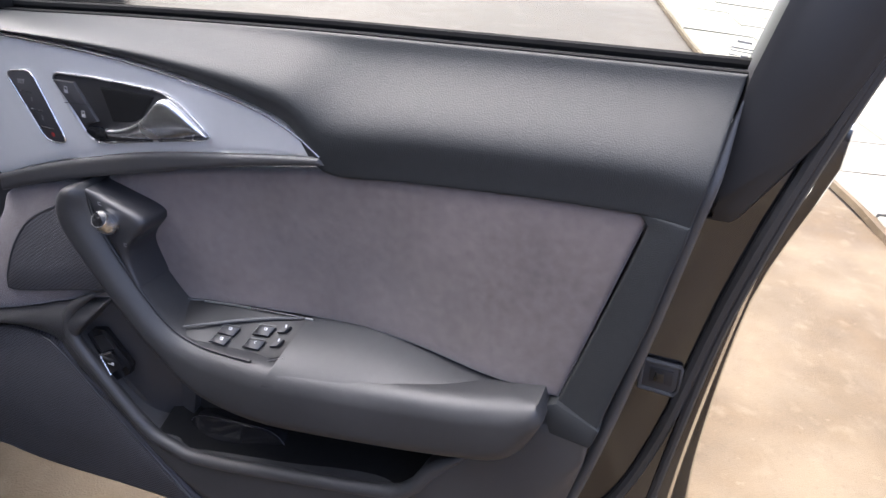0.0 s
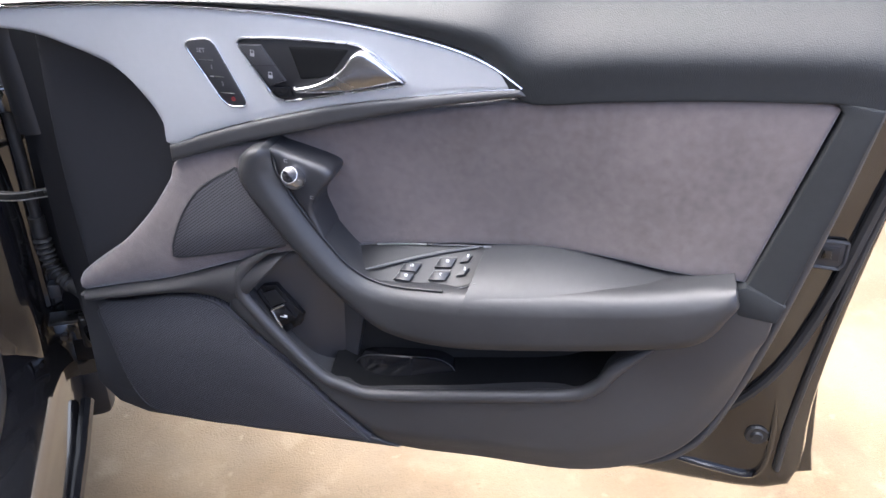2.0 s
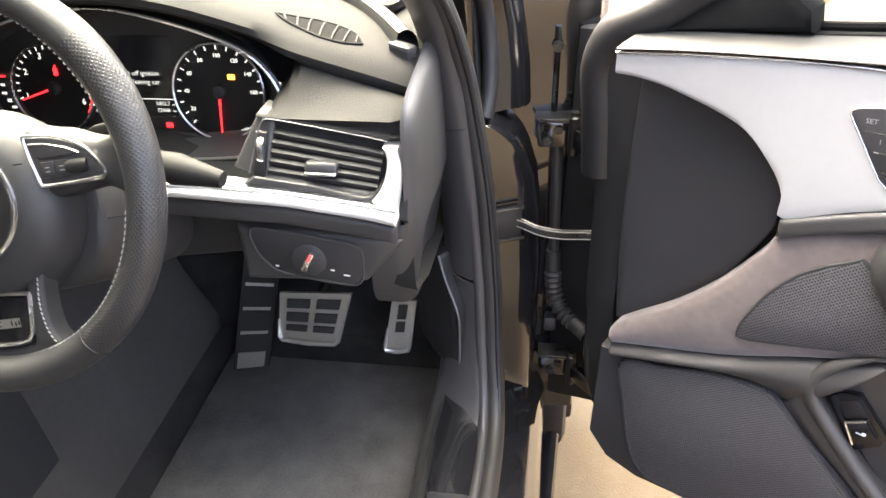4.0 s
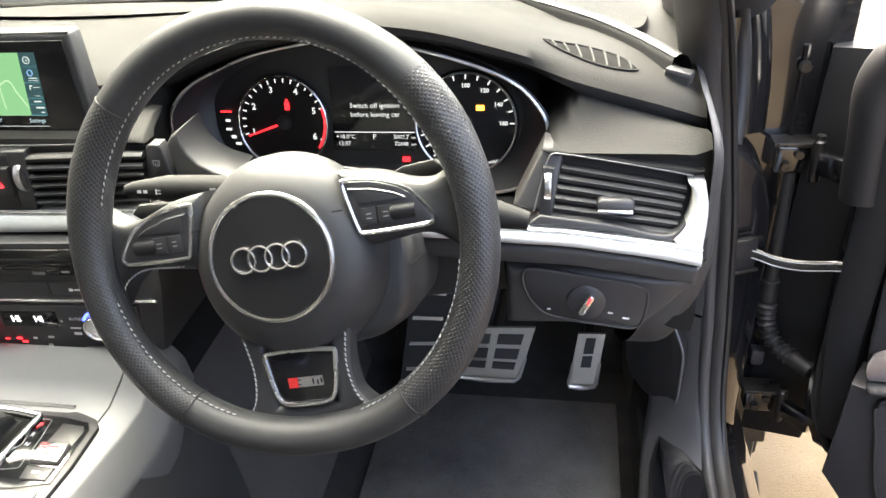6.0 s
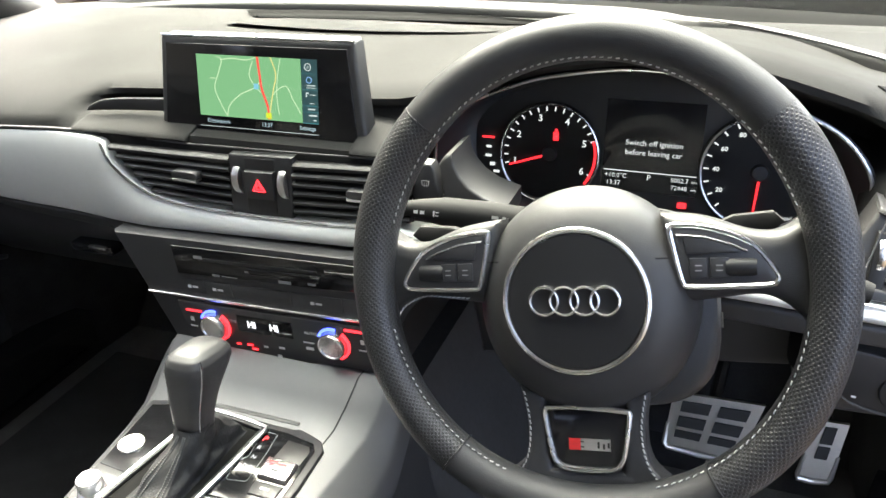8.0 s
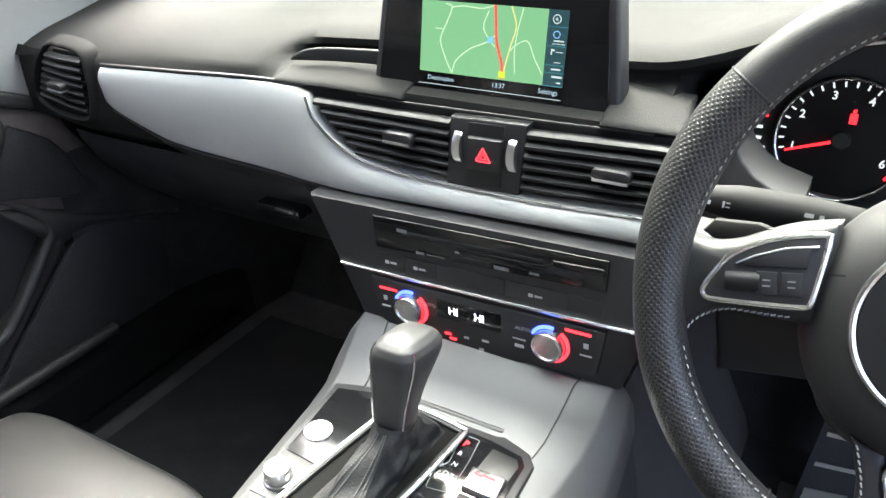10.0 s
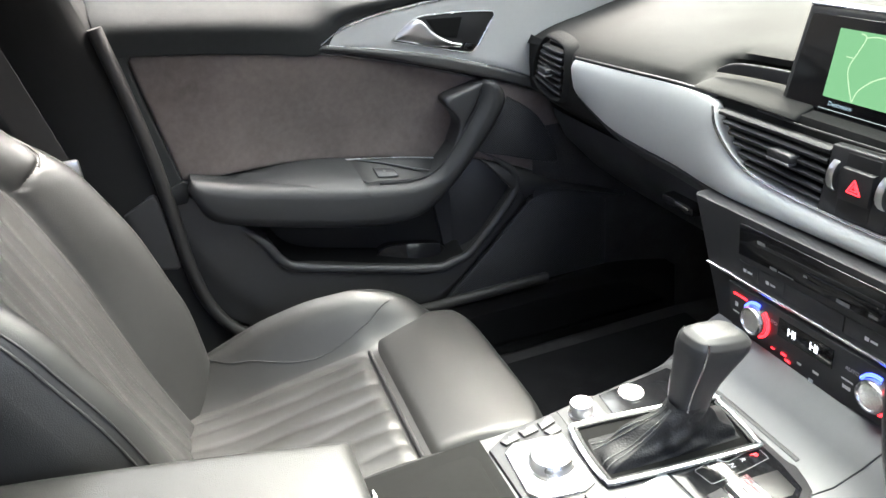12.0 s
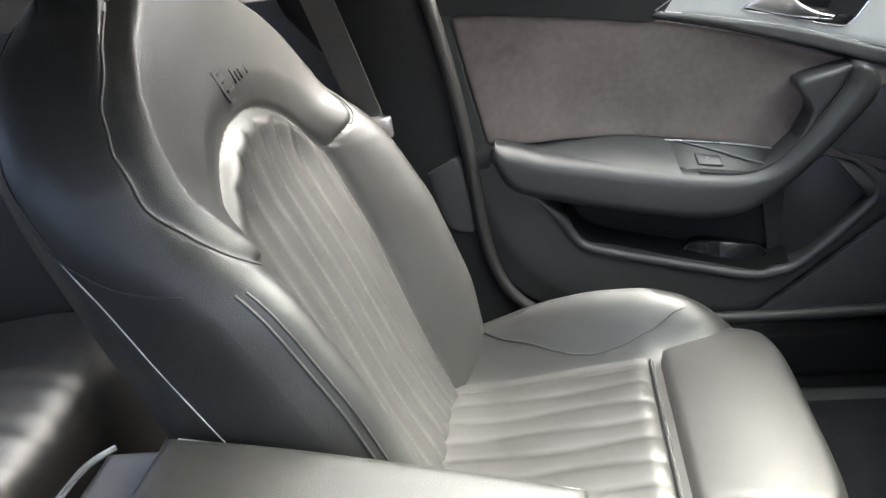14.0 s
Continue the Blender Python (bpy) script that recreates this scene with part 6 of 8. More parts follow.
part("stack_line", bead([(-0.168, 0.7375), (0.0, 0.743), (0.160, 0.7495)], on_stack, 0.0018, 0.002, smooth=False), CHROME, stack, "thin chrome line")
clim = part("climate_panel", plate([(-0.128, 0.732), (0.135, 0.742), (0.128, 0.692), (0.118, 0.684), (0.060, 0.681), (0.045, 0.676), (-0.10, 0.671), (-0.12, 0.682)], on_stack, -0.002, 0.004, 0.002), PLASTIC, stack, "black climate control panel")
cm = axes(on_stack(0, 0.71, 0.0048), (1, 0, 0.035), (0, 0, 1))
for x, z in ((-0.078, 0.7065), (0.080, 0.7125)):
    km = axes(on_stack(x, z, 0.004), (1, 0, 0.03), (0, 0, 1))
    k = part("temperature_knob", turned([(0.0165, 0.0), (0.0165, 0.0075), (0.0155, 0.0095), (0.0135, 0.0100), (0.0125, 0.0085), (0.0, 0.0085)], km, 40), SATIN, stack, "round silver temperature knob")
    part("warm_arc", sweep([km @ Vector((0.0192 * math.cos(a), 0.0192 * math.sin(a), 0.001)) for a in np.linspace(-1.2, 0.9, 20)], 0.0018, sides=6), RED, k, "lit red arc")
    part("cool_arc", sweep([km @ Vector((0.0192 * math.cos(a), 0.0192 * math.sin(a), 0.001)) for a in np.linspace(1.35, 2.7, 16)], 0.0018, sides=6), BLUE, k, "lit blue arc")
disp = part("climate_display", plate([(-0.046, 0.727), (0.028, 0.730), (0.028, 0.708), (-0.046, 0.705)], on_stack, 0.002, 0.0046, 0.0006), PIANO, clim, "dark climate display")
for x in (-0.026, 0.004):
    part("display_letters", letters("HI", 0.012, axes(on_stack(x, 0.718 + 0.035 * x, 0.0052), (1, 0, 0.035), (0, 0, 1)), bold=0.0003), LIT, disp)
marks("heat_bar", [(-0.105, 0.016, 0.022, 0.0028), (0.109, 0.021, 0.026, 0.0032), (-0.034, -0.021, 0.008, 0.003), (-0.028, -0.026, 0.008, 0.0028), (-0.05, -0.022, 0.006, 0.002)], cm, RED, clim)
marks("climate_print", [(-0.110, 0.004, 0.005, 0.006), (-0.110, -0.006, 0.011, 0.002), (0.117, 0.008, 0.005, 0.006), (0.117, -0.003, 0.012, 0.002), (0.048, -0.004, 0.014, 0.002), (0.048, -0.012, 0.010, 0.004), (0.010, -0.018, 0.008, 0.003), (0.005, -0.030, 0.006, 0.004), (-0.012, -0.020, 0.006, 0.003)], cm, WHITE, clim)
part("climate_auto", letters("AUTO", 0.006, cm @ Matrix.Translation((0.052, 0.009, 0))), WHITE, clim)
part("climate_auto", letters("AUTO", 0.006, cm @ Matrix.Translation((-0.055, 0.009, 0))), WHITE, clim)

# ---- screen ----
def on_screen(x, z, d):
    return Vector((x, 0.196 + 0.18 * (z - 0.905) - d, z))


screen = thing("navigation_screen", (-0.015, 0.22, 0.905), "pop-up navigation screen showing a green road map", "screen")
hs = part("screen_housing", plate([(-0.141, 1.023), (-0.138, 1.0255), (0.094, 1.0275), (0.098, 1.024), (0.113, 0.921), (0.112, 0.904), (0.104, 0.8985), (-0.136, 0.8965), (-0.147, 0.902), (-0.150, 0.914)], on_screen, -0.018, 0.004, 0.005), PLASTIC, screen, "black screen housing")
part("screen_glass", plate([(-0.133, 1.018), (0.090, 1.020), (0.1025, 0.922), (0.100, 0.915), (-0.136, 0.911), (-0.142, 0.917)], on_screen, 0.003, 0.0052, 0.001), PIANO, hs, "gloss black screen surround")
part("screen_rim", bead([(-0.139, 1.0255), (0.097, 1.0275)], on_screen, 0.0016, 0.002, smooth=False), SATIN, hs, "bright upper edge")
part("screen_lip", bead([(-0.130, 0.9075), (0.098, 0.9110)], on_screen, 0.0010, 0.0045, smooth=False), SOFT, hs, "thin lower lip")
part("screen_slot_edge", bead([(-0.155, 0.9175), (-0.10, 0.9165), (0.05, 0.9190), (0.148, 0.9215)], on_dash, 0.0012, 0.006, smooth=False), SOFT, dash, "thin edge of the screen slot")
mapm = axes(on_screen(-0.017, 0.970, 0.0058), (1, 0, 0.004), (0, 0.18, 1))
part("map_view", bars([(-0.011, 0.006, 0.130, 0.066)], mapm), glow("map_green", (0.21, 0.46, 0.22), 0.050), screen, "green road map")
part("map_column", bars([(0.064, 0.006, 0.019, 0.066)], mapm @ Matrix.Translation((0, 0, 0.0002))), glow("map_blue", (0.02, 0.07, 0.08), 0.04), screen, "dark menu column")
up = mapm @ Matrix.Translation((0, 0, 0.0005))


def road(pts, width):
    c = curve(pts, 30)
    bm = bmesh.new()
    prev = None
    for i, p in enumerate(c):
        t = (c[min(i + 1, 29)] - c[max(i - 1, 0)]).normalized()
        n = Vector((-t.y, t.x, 0)) * width / 2
        pair = [bm.verts.new(up @ (p + n)), bm.verts.new(up @ (p - n))]
        if prev:
            bm.faces.new((prev[0], pair[0], pair[1], prev[1]))
        prev = pair
    return bm


ROADC = glow("map_road", (0.46, 0.62, 0.38), 0.062)
for pts, w in (([(-0.050, 0.037), (-0.043, 0.034), (-0.048, 0.020), (-0.054, 0.004), (-0.048, -0.012), (-0.040, -0.026)], 0.0012), ([(-0.043, 0.034), (-0.030, 0.036), (-0.012, 0.035), (0.000, 0.038)], 0.0011), ([(-0.040, -0.026), (-0.036, -0.014), (-0.022, -0.002), (-0.004, 0.006), (0.003, 0.012)], 0.0012), ([(0.053, -0.018), (0.044, -0.004), (0.036, 0.010), (0.024, 0.005), (0.020, 0.0)], 0.0011), ([(-0.004, 0.034), (-0.009, 0.020), (-0.004, 0.010), (0.004, 0.002)], 0.0011), ([(0.030, 0.038), (0.026, 0.020), (0.024, 0.0), (0.026, -0.02)], 0.0010), ([(-0.060, 0.014), (-0.052, 0.014)], 0.0010)):
    part("map_road", road(pts, w), ROADC, screen)
part("map_mark", bars([(-0.001, 0.008, 0.006, 0.006)], up @ Matrix.Translation((0, 0, 0.0002))), glow("map_lake", (0.25, 0.6, 0.75), 0.045), screen, "pale blue mark")
part("map_route", road([(0.002, 0.039), (0.004, 0.02), (0.006, 0.005), (0.012, -0.012), (0.013, -0.026)], 0.0026), glow("map_red", (0.9, 0.06, 0.05), 0.065), screen, "red route line")
part("map_route", road([(0.018, 0.039), (0.024, 0.022), (0.020, 0.005), (0.016, -0.012), (0.014, -0.024)], 0.0014), glow("map_yellow", (0.62, 0.55, 0.20), 0.062), screen, "yellow road line")
part("map_car", bars([(0.013, -0.022, 0.007, 0.006)], up @ Matrix.Translation((0, 0, 0.0003))), glow("map_car", (0.6, 0.7, 0.03), 0.055), screen)
COLTEXT = glow("column_grey", (0.62, 0.70, 0.70), 0.045)
sym = lambda x, y, r: sweep([up @ Vector((x + r * math.cos(a), y + r * math.sin(a), 0.0001)) for a in np.linspace(0, 2 * math.pi, 16, endpoint=False)], 0.0005, True, 5)
part("column_symbol", sym(0.0625, 0.031, 0.0036), COLTEXT, screen, "round compass symbol")
part("column_symbol", sym(0.0635, 0.018, 0.0030), glow("column_blue", (0.25, 0.45, 0.8), 0.05), screen, "round blue symbol")
part("column_text", bars([(0.0625, 0.031, 0.0030, 0.0008), (0.0625, 0.031, 0.0008, 0.0030), (0.0660, 0.0125, 0.010, 0.0012), (0.0660, 0.0100, 0.012, 0.0006), (0.0600, 0.0030, 0.0014, 0.0050), (0.0615, 0.0045, 0.0028, 0.0016), (0.0675, 0.0030, 0.007, 0.0007), (0.0665, -0.0060, 0.006, 0.0007), (0.0655, -0.0120, 0.009, 0.0016), (0.0670, -0.0185, 0.010, 0.0018), (0.0690, -0.0235, 0.004, 0.0014)], up), COLTEXT, screen)
part("column_line", bars([(0.064, 0.0245, 0.019, 0.0005), (0.064, 0.0080, 0.019, 0.0005), (0.064, -0.0085, 0.019, 0.0005), (0.064, -0.0150, 0.019, 0.0005), (0.064, -0.0268, 0.019, 0.0007)], up), glow("column_teal", (0.10, 0.36, 0.42), 0.04), screen)
part("menu_line", bars([(-0.002, -0.0385, 0.150, 0.0006)], up), COLTEXT, screen, "thin line under the menu words")
SCRTEXT = glow("screen_text", (0.5, 0.66, 0.75), 0.05)
for w, x in (("Destination", -0.052), ("13:37", 0.010), ("Settings", 0.060)):
    part("screen_words", letters(w, 0.0062, up @ Matrix.Translation((x, -0.0325, 0))), SCRTEXT, screen)

# ---- instruments ----
def on_dial(x, z, d):
    return Vector((x, 0.292 + 0.20 * (z - 0.90) - d, z))


cluster = thing("instrument_cluster", (0.375, 0.3, 0.85), "black instrument cluster with two lit round dials", "instrument cluster")
RIM = [(0.169, 0.905), (0.172, 0.930), (0.197, 0.956), (0.24, 0.976), (0.288, 0.991), (0.377, 1.002), (0.46, 0.989), (0.542, 0.962), (0.578, 0.930), (0.586, 0.900), (0.575, 0.866), (0.545, 0.846), (0.45, 0.838), (0.375, 0.838), (0.30, 0.838), (0.235, 0.842), (0.185, 0.858), (0.172, 0.880)]
rim = curve(RIM, 90, True, True)
cz = Vector((0.377, 0.915, 0))
part("cluster_bezel", grid([[Vector((lerp(cz.x, p.x, k), y + 0.2 * (p.y - 0.9), lerp(cz.y, p.y, k))) for p in rim] for k, y in ((1.02, 0.243), (1.0, 0.240), (0.985, 0.246), (0.95, 0.268), (0.90, 0.286), (0.86, 0.291))], closed_v=True), PLASTIC, cluster, "black cluster bezel")
part("cluster_edge", sweep([Vector((p.x, 0.2405 + 0.2 * (p.y - 0.9), p.y)) for p in rim], 0.0019, True, 8), SATIN, cluster, "thin silver rim")
fp = bmesh.new()
fp.faces.new([fp.verts.new(on_dial(lerp(cz.x, p.x, 0.90), lerp(cz.y, p.y, 0.90), -0.001)) for p in rim])
part("cluster_face", fp, VOID, cluster, "matt black dial face")
CW = glow("dial_white", (0.85, 0.87, 0.9), 0.046)
CR = glow("dial_red", (1.0, 0.02, 0.03), 0.12)


def dial(cx, cz, r, marks, needle, owner, red=None):
    m = axes(on_dial(cx, cz, 0.002), (1, 0, 0), (0, 0.2, 1))
    d = part("dial", turned([(0.0, 0.0), (r * 0.97, 0.0), (r * 0.98, 0.004), (r, 0.006), (r * 1.03, 0.004), (r * 1.05, 0.0)], m, 64), VOID, owner, "round black dial with white figures")
    part("dial_ring", sweep([m @ Vector((r * math.cos(a), r * math.sin(a), 0.006)) for a in np.linspace(0, 2 * math.pi, 64, endpoint=False)], 0.0013, True, 6), SATIN, d, "thin silver ring")
    for word, a in marks:
        a = radians(a)
        if word:
            part("figure", letters(word, r * (0.19 if len(word) < 2 else 0.115), m @ Matrix.Translation((0.74 * r * math.cos(a), 0.74 * r * math.sin(a), 0.0012)), bold=0.0002), CW, d)
        part("tick", bars([(0, 0, r * 0.09, r * 0.03)], m @ Matrix.Translation((0.91 * r * math.cos(a), 0.91 * r * math.sin(a), 0.0012)) @ Matrix.Rotation(a, 4, "Z")), CW, d)
    a, r0, r1 = radians(needle[0]), needle[1], needle[2]
    part("needle", sweep([m @ Vector((r0 * r * math.cos(a), r0 * r * math.sin(a), 0.004)), m @ Vector((r1 * r * math.cos(a), r1 * r * math.sin(a), 0.004))], [0.0014, 0.0010], sides=6), CR, d, "red needle")
    part("hub", turned([(0.0, 0.006), (r * 0.13, 0.005), (r * 0.16, 0.0)], m, 24), VOID, d)
    if red:
        part("red_zone", sweep([m @ Vector((0.93 * r * math.cos(radians(t)), 0.93 * r * math.sin(radians(t)), 0.0015)) for t in np.linspace(red[0], red[1], 16)], 0.0014, sides=5), CR, d, "red zone")
    return d


tach = dial(0.282, 0.898, 0.053, [(str(n), 240 - 44 * n) for n in range(1, 7)] + [("", 240 - 44 * n) for n in (1.25, 1.5, 1.75, 2.25, 2.5, 2.75, 3.25, 3.5, 3.75, 4.25, 4.5, 4.75)], (199, 0.15, 0.86), cluster, (20, -36))
part("belt_lamp", bars([(0.002, 0.020, 0.006, 0.009), (0.002, 0.0265, 0.003, 0.003)], axes(on_dial(0.286, 0.898, 0.0045), (1, 0, 0), (0, 0.2, 1))), CR, tach, "red warning lamp")
speedo = dial(0.494, 0.898, 0.056, [(str(v), 240 - 1.5 * v) for v in (20, 40, 60, 80, 100, 120, 140, 160)] + [("", 240 - 1.5 * v) for v in (10, 30, 50, 70, 90, 110, 130, 150)], (268, 0.15, 0.86), cluster)
part("amber_lamp", bars([(0.016, 0.018, 0.009, 0.006)], axes(on_dial(0.494, 0.898, 0.0045), (1, 0, 0), (0, 0.2, 1))), AMBER, speedo, "amber warning lamp")
part("speed_unit", letters("MPH", 0.007, axes(on_dial(0.523, 0.855, 0.0045), (1, 0, 0.35), (0, 0.2, 1))), CW, speedo)
dm = axes(on_dial(0.388, 0.90, -0.004), (1, 0, 0), (0, 0.2, 1))
part("trip_display", bars([(0, 0.012, 0.098, 0.095)], dm @ Matrix.Translation((0, 0, 0.004))), PIANO, cluster, "dark trip display")
dm = dm @ Matrix.Translation((0, 0, 0.005))
part("display_words", letters("Switch off ignition", 0.0080, dm @ Matrix.Translation((0.002, 0.016, 0))), CW, cluster)
part("display_words", letters("before leaving car", 0.0080, dm @ Matrix.Translation((0.002, 0.006, 0))), CW, cluster)
part("display_line", bars([(0, -0.014, 0.094, 0.0010)], dm), CW, cluster)
part("display_words", letters("P", 0.0085, dm @ Matrix.Translation((0.0, -0.0195, 0))), CW, cluster)
part("display_words", letters("13:37", 0.0068, dm @ Matrix.Translation((-0.036, -0.0275, 0))), CW, cluster)
part("display_words", letters("+10.0°C", 0.0068, dm @ Matrix.Translation((-0.034, -0.0195, 0))), CW, cluster)
for w, z in (("5002.7", -0.0195), ("72448", -0.0275)):
    part("display_words", letters(w, 0.0066, dm @ Matrix.Translation((0.031, z, 0))), CW, cluster)
    part("display_words", letters("km", 0.0042, dm @ Matrix.Translation((0.0455, z - 0.0004, 0))), CW, cluster)
marks("warning_lamps", [(0.036, -0.045, 0.009, 0.006), (0.028, -0.058, 0.008, 0.003)], dm, CR, cluster)
lm = axes(on_dial(0.216, 0.895, 0.004), (1, 0, 0), (0, 0.2, 1))
marks("temperature_marks", [(-0.004, 0.016, 0.012, 0.0014), (-0.002, 0.006, 0.006, 0.003), (-0.002, -0.004, 0.007, 0.003), (0.003, -0.013, 0.006, 0.004), (0.008, -0.021, 0.007, 0.003)], lm, CW, cluster)
part("temperature_mark", bars([(-0.003, 0.0165, 0.014, 0.0022)], lm @ Matrix.Translation((0, 0, 0.0004))), CR, cluster)
fm = axes(on_dial(0.566, 0.892, 0.004), (1, 0, 0), (0, 0.2, 1))
marks("fuel_marks", [(0.0, 0.018, 0.008, 0.003), (0.0, 0.0, 0.008, 0.004), (-0.004, -0.012, 0.007, 0.004), (0.006, 0.010, 0.005, 0.0012)], fm, CW, cluster)
part("fuel_mark", bars([(-0.008, -0.026, 0.008, 0.004)], fm), CR, cluster)


# ---- steering wheel ----
TH, TURNED = radians(22), radians(9.3)
AX = Vector((0, math.cos(TH), -math.sin(TH)))
EX, EZ = Vector((1, 0, 0)), Vector((0, math.sin(TH), math.cos(TH)))
LX, LZ = EX * math.cos(TURNED) + EZ * math.sin(TURNED), EZ * math.cos(TURNED) - EX * math.sin(TURNED)
HUB = Vector((0.37, 0.0, 0.90))


def on_wheel(a, b, d):
    return HUB + LX * a + LZ * b - AX * d


def wheel_pose(a, b, d):
    return axes(on_wheel(a, b, d), LX, LZ)


wheel = thing("steering_wheel", HUB + AX * 0.1, "black leather steering wheel with silver spoke switches", "steering wheel")
RX, RY, RC = 0.169, 0.178, Vector((0.004, 0.0125, 0))


def rim_at(a, k=0.0):
    """The middle of the rim at an angle in degrees; the lower side is slightly flattened."""
    t = radians(a)
    r = RY - 0.007 * max(0, -math.sin(t)) ** 3
    return on_wheel(RC.x + (RX + k) * math.cos(t), RC.y + (r + k) * math.sin(t), -0.012)


def swell(a):
    """The grips at ten to two are a little thicker."""
    return 1.0 + 0.10 * math.exp(-((a % 360 - 150) / 22) ** 2) + 0.10 * math.exp(-((a % 360 - 30) / 22) ** 2)


def rim_piece(a0, a1, mat, label):
    n = 30
    rows = []
    for a in np.linspace(a0, a1, n):
        c = rim_at(a)
        o = (rim_at(a, 0.01) - c).normalized()
        grip = swell(a)
        rows.append([c + (o * math.cos(p) * 0.0165 + AX * math.sin(p) * 0.0185) * grip for p in [2 * math.pi * k / 18 for k in range(18)]])
    ob = part("rim", grid(rows, closed_v=True), mat, wheel, label)
    uv = ob.data.uv_layers.new(name="along").data
    for f in ob.data.polygons:
        cols = [v % 18 for v in f.vertices]
        wrap = 0 in cols and 17 in cols
        for li, v in zip(f.loop_indices, f.vertices):
            j = 18 if wrap and v % 18 == 0 else v % 18
            uv[li].uv = (RX * radians(a1 - a0) * (v // 18) / (n - 1), 0.11 * j / 18)
    return ob


rim_piece(38, 134, LEATHER, "smooth black leather upper rim")
rim_piece(134, 231, PERF, "perforated black leather rim")
rim_piece(231, 303, LEATHER, "smooth black leather lower rim")
rim_piece(303, 398, PERF, "perforated black leather rim")
for a in (38, 134, 231, 303):
    c = rim_at(a)
    o = (rim_at(a, 0.01) - c).normalized()
    part("rim_seam", sweep([c + (o * math.cos(p) * 0.0172 + AX * math.sin(p) * 0.0192) for p in [2 * math.pi * k / 24 for k in range(24)]], 0.0009, True, 6), VOID, wheel)
stitches = bmesh.new()


def stitch(p, along, across, out):
    q = [p + along * s * 0.0016 + across * h for s, h in ((-0.95, -0.0009), (0.85, -0.0003), (0.95, 0.0007), (-0.85, 0.0001))]
    vs = [stitches.verts.new(x) for x in q] + [stitches.verts.new(x + out * 0.0009) for x in q]
    for f in ((4, 5, 6, 7), (0, 1, 5, 4), (1, 2, 6, 5), (2, 3, 7, 6), (3, 0, 4, 7)):
        stitches.faces.new([vs[i] for i in f])


for k in range(172):
    a = 360 * k / 172
    if 162 < a < 192 or (a < 18 or a > 348) or 246 < a < 288:
        continue
    c = rim_at(a)
    o = (rim_at(a, 0.01) - c).normalized()
    stitch(c - (o * 0.0150 + AX * 0.0085) * swell(a), AX.cross(o).normalized(), o * 0.35 - AX * 0.9, -o * 0.8 - AX * 0.6)
for s in (1, -1):
    run = curve([(s * 0.0455, -0.074), (s * 0.0420, -0.100), (s * 0.0460, -0.126), (s * 0.058, -0.143)], 17)
    for p, q in zip(run, run[1:]):
        t_ = (on_wheel(q.x, q.y, -0.0175) - on_wheel(p.x, p.y, -0.0175)).normalized()
        stitch(on_wheel(p.x, p.y, -0.0178), t_, t_.cross(AX), -AX)
    if s > 0:
        continue
    run = curve([(s * 0.088, 0.0005), (s * 0.105, 0.0015), (s * 0.125, 0.002), (s * 0.142, -0.006), (s * 0.150, -0.018)], 19)
    for p, q in zip(run, run[1:]):
        t_ = (on_wheel(q.x, q.y, -0.0185) - on_wheel(p.x, p.y, -0.0185)).normalized()
        stitch(on_wheel(p.x, p.y, -0.0190), t_, t_.cross(AX), -AX)
tagged(part("rim_stitching", stitches, STITCH, wheel, "pale grey stitches along the inner rim"), kind="stuff")

hubm = wheel_pose(0, 0, 0)
part("airbag_cover", turned([(0.0, -0.0005), (0.030, -0.001), (0.0525, -0.003), (0.060, -0.006), (0.070, -0.013), (0.079, -0.026), (0.0835, -0.042), (0.084, -0.060), (0.080, -0.075)], hubm @ Matrix.Translation((0.002, -0.006, 0)) @ Matrix.Diagonal((1.02, 1.07, 1, 1)), 64), LEATHER, wheel, "domed black airbag cover")
part("hub_ring", sweep([on_wheel(0.0525 * math.cos(a), 0.0525 * math.sin(a), -0.002) for a in np.linspace(0, 2 * math.pi, 72, endpoint=False)], 0.0024, True, 8), CHROME, wheel, "bright silver ring")
part("hub_disc", turned([(0.0, 0.0008), (0.0495, -0.0004), (0.051, -0.003)], hubm, 64), VOID, wheel, "matt black centre disc")
for k in range(4):
    cx = -0.0222 + 0.0148 * k
    part("emblem_ring", sweep([on_wheel(cx + 0.0103 * math.cos(a), 0.001 + 0.0103 * math.sin(a), 0.0022) for a in np.linspace(0, 2 * math.pi, 40, endpoint=False)], 0.00125, True, 8), CHROME, wheel, "chrome emblem ring")
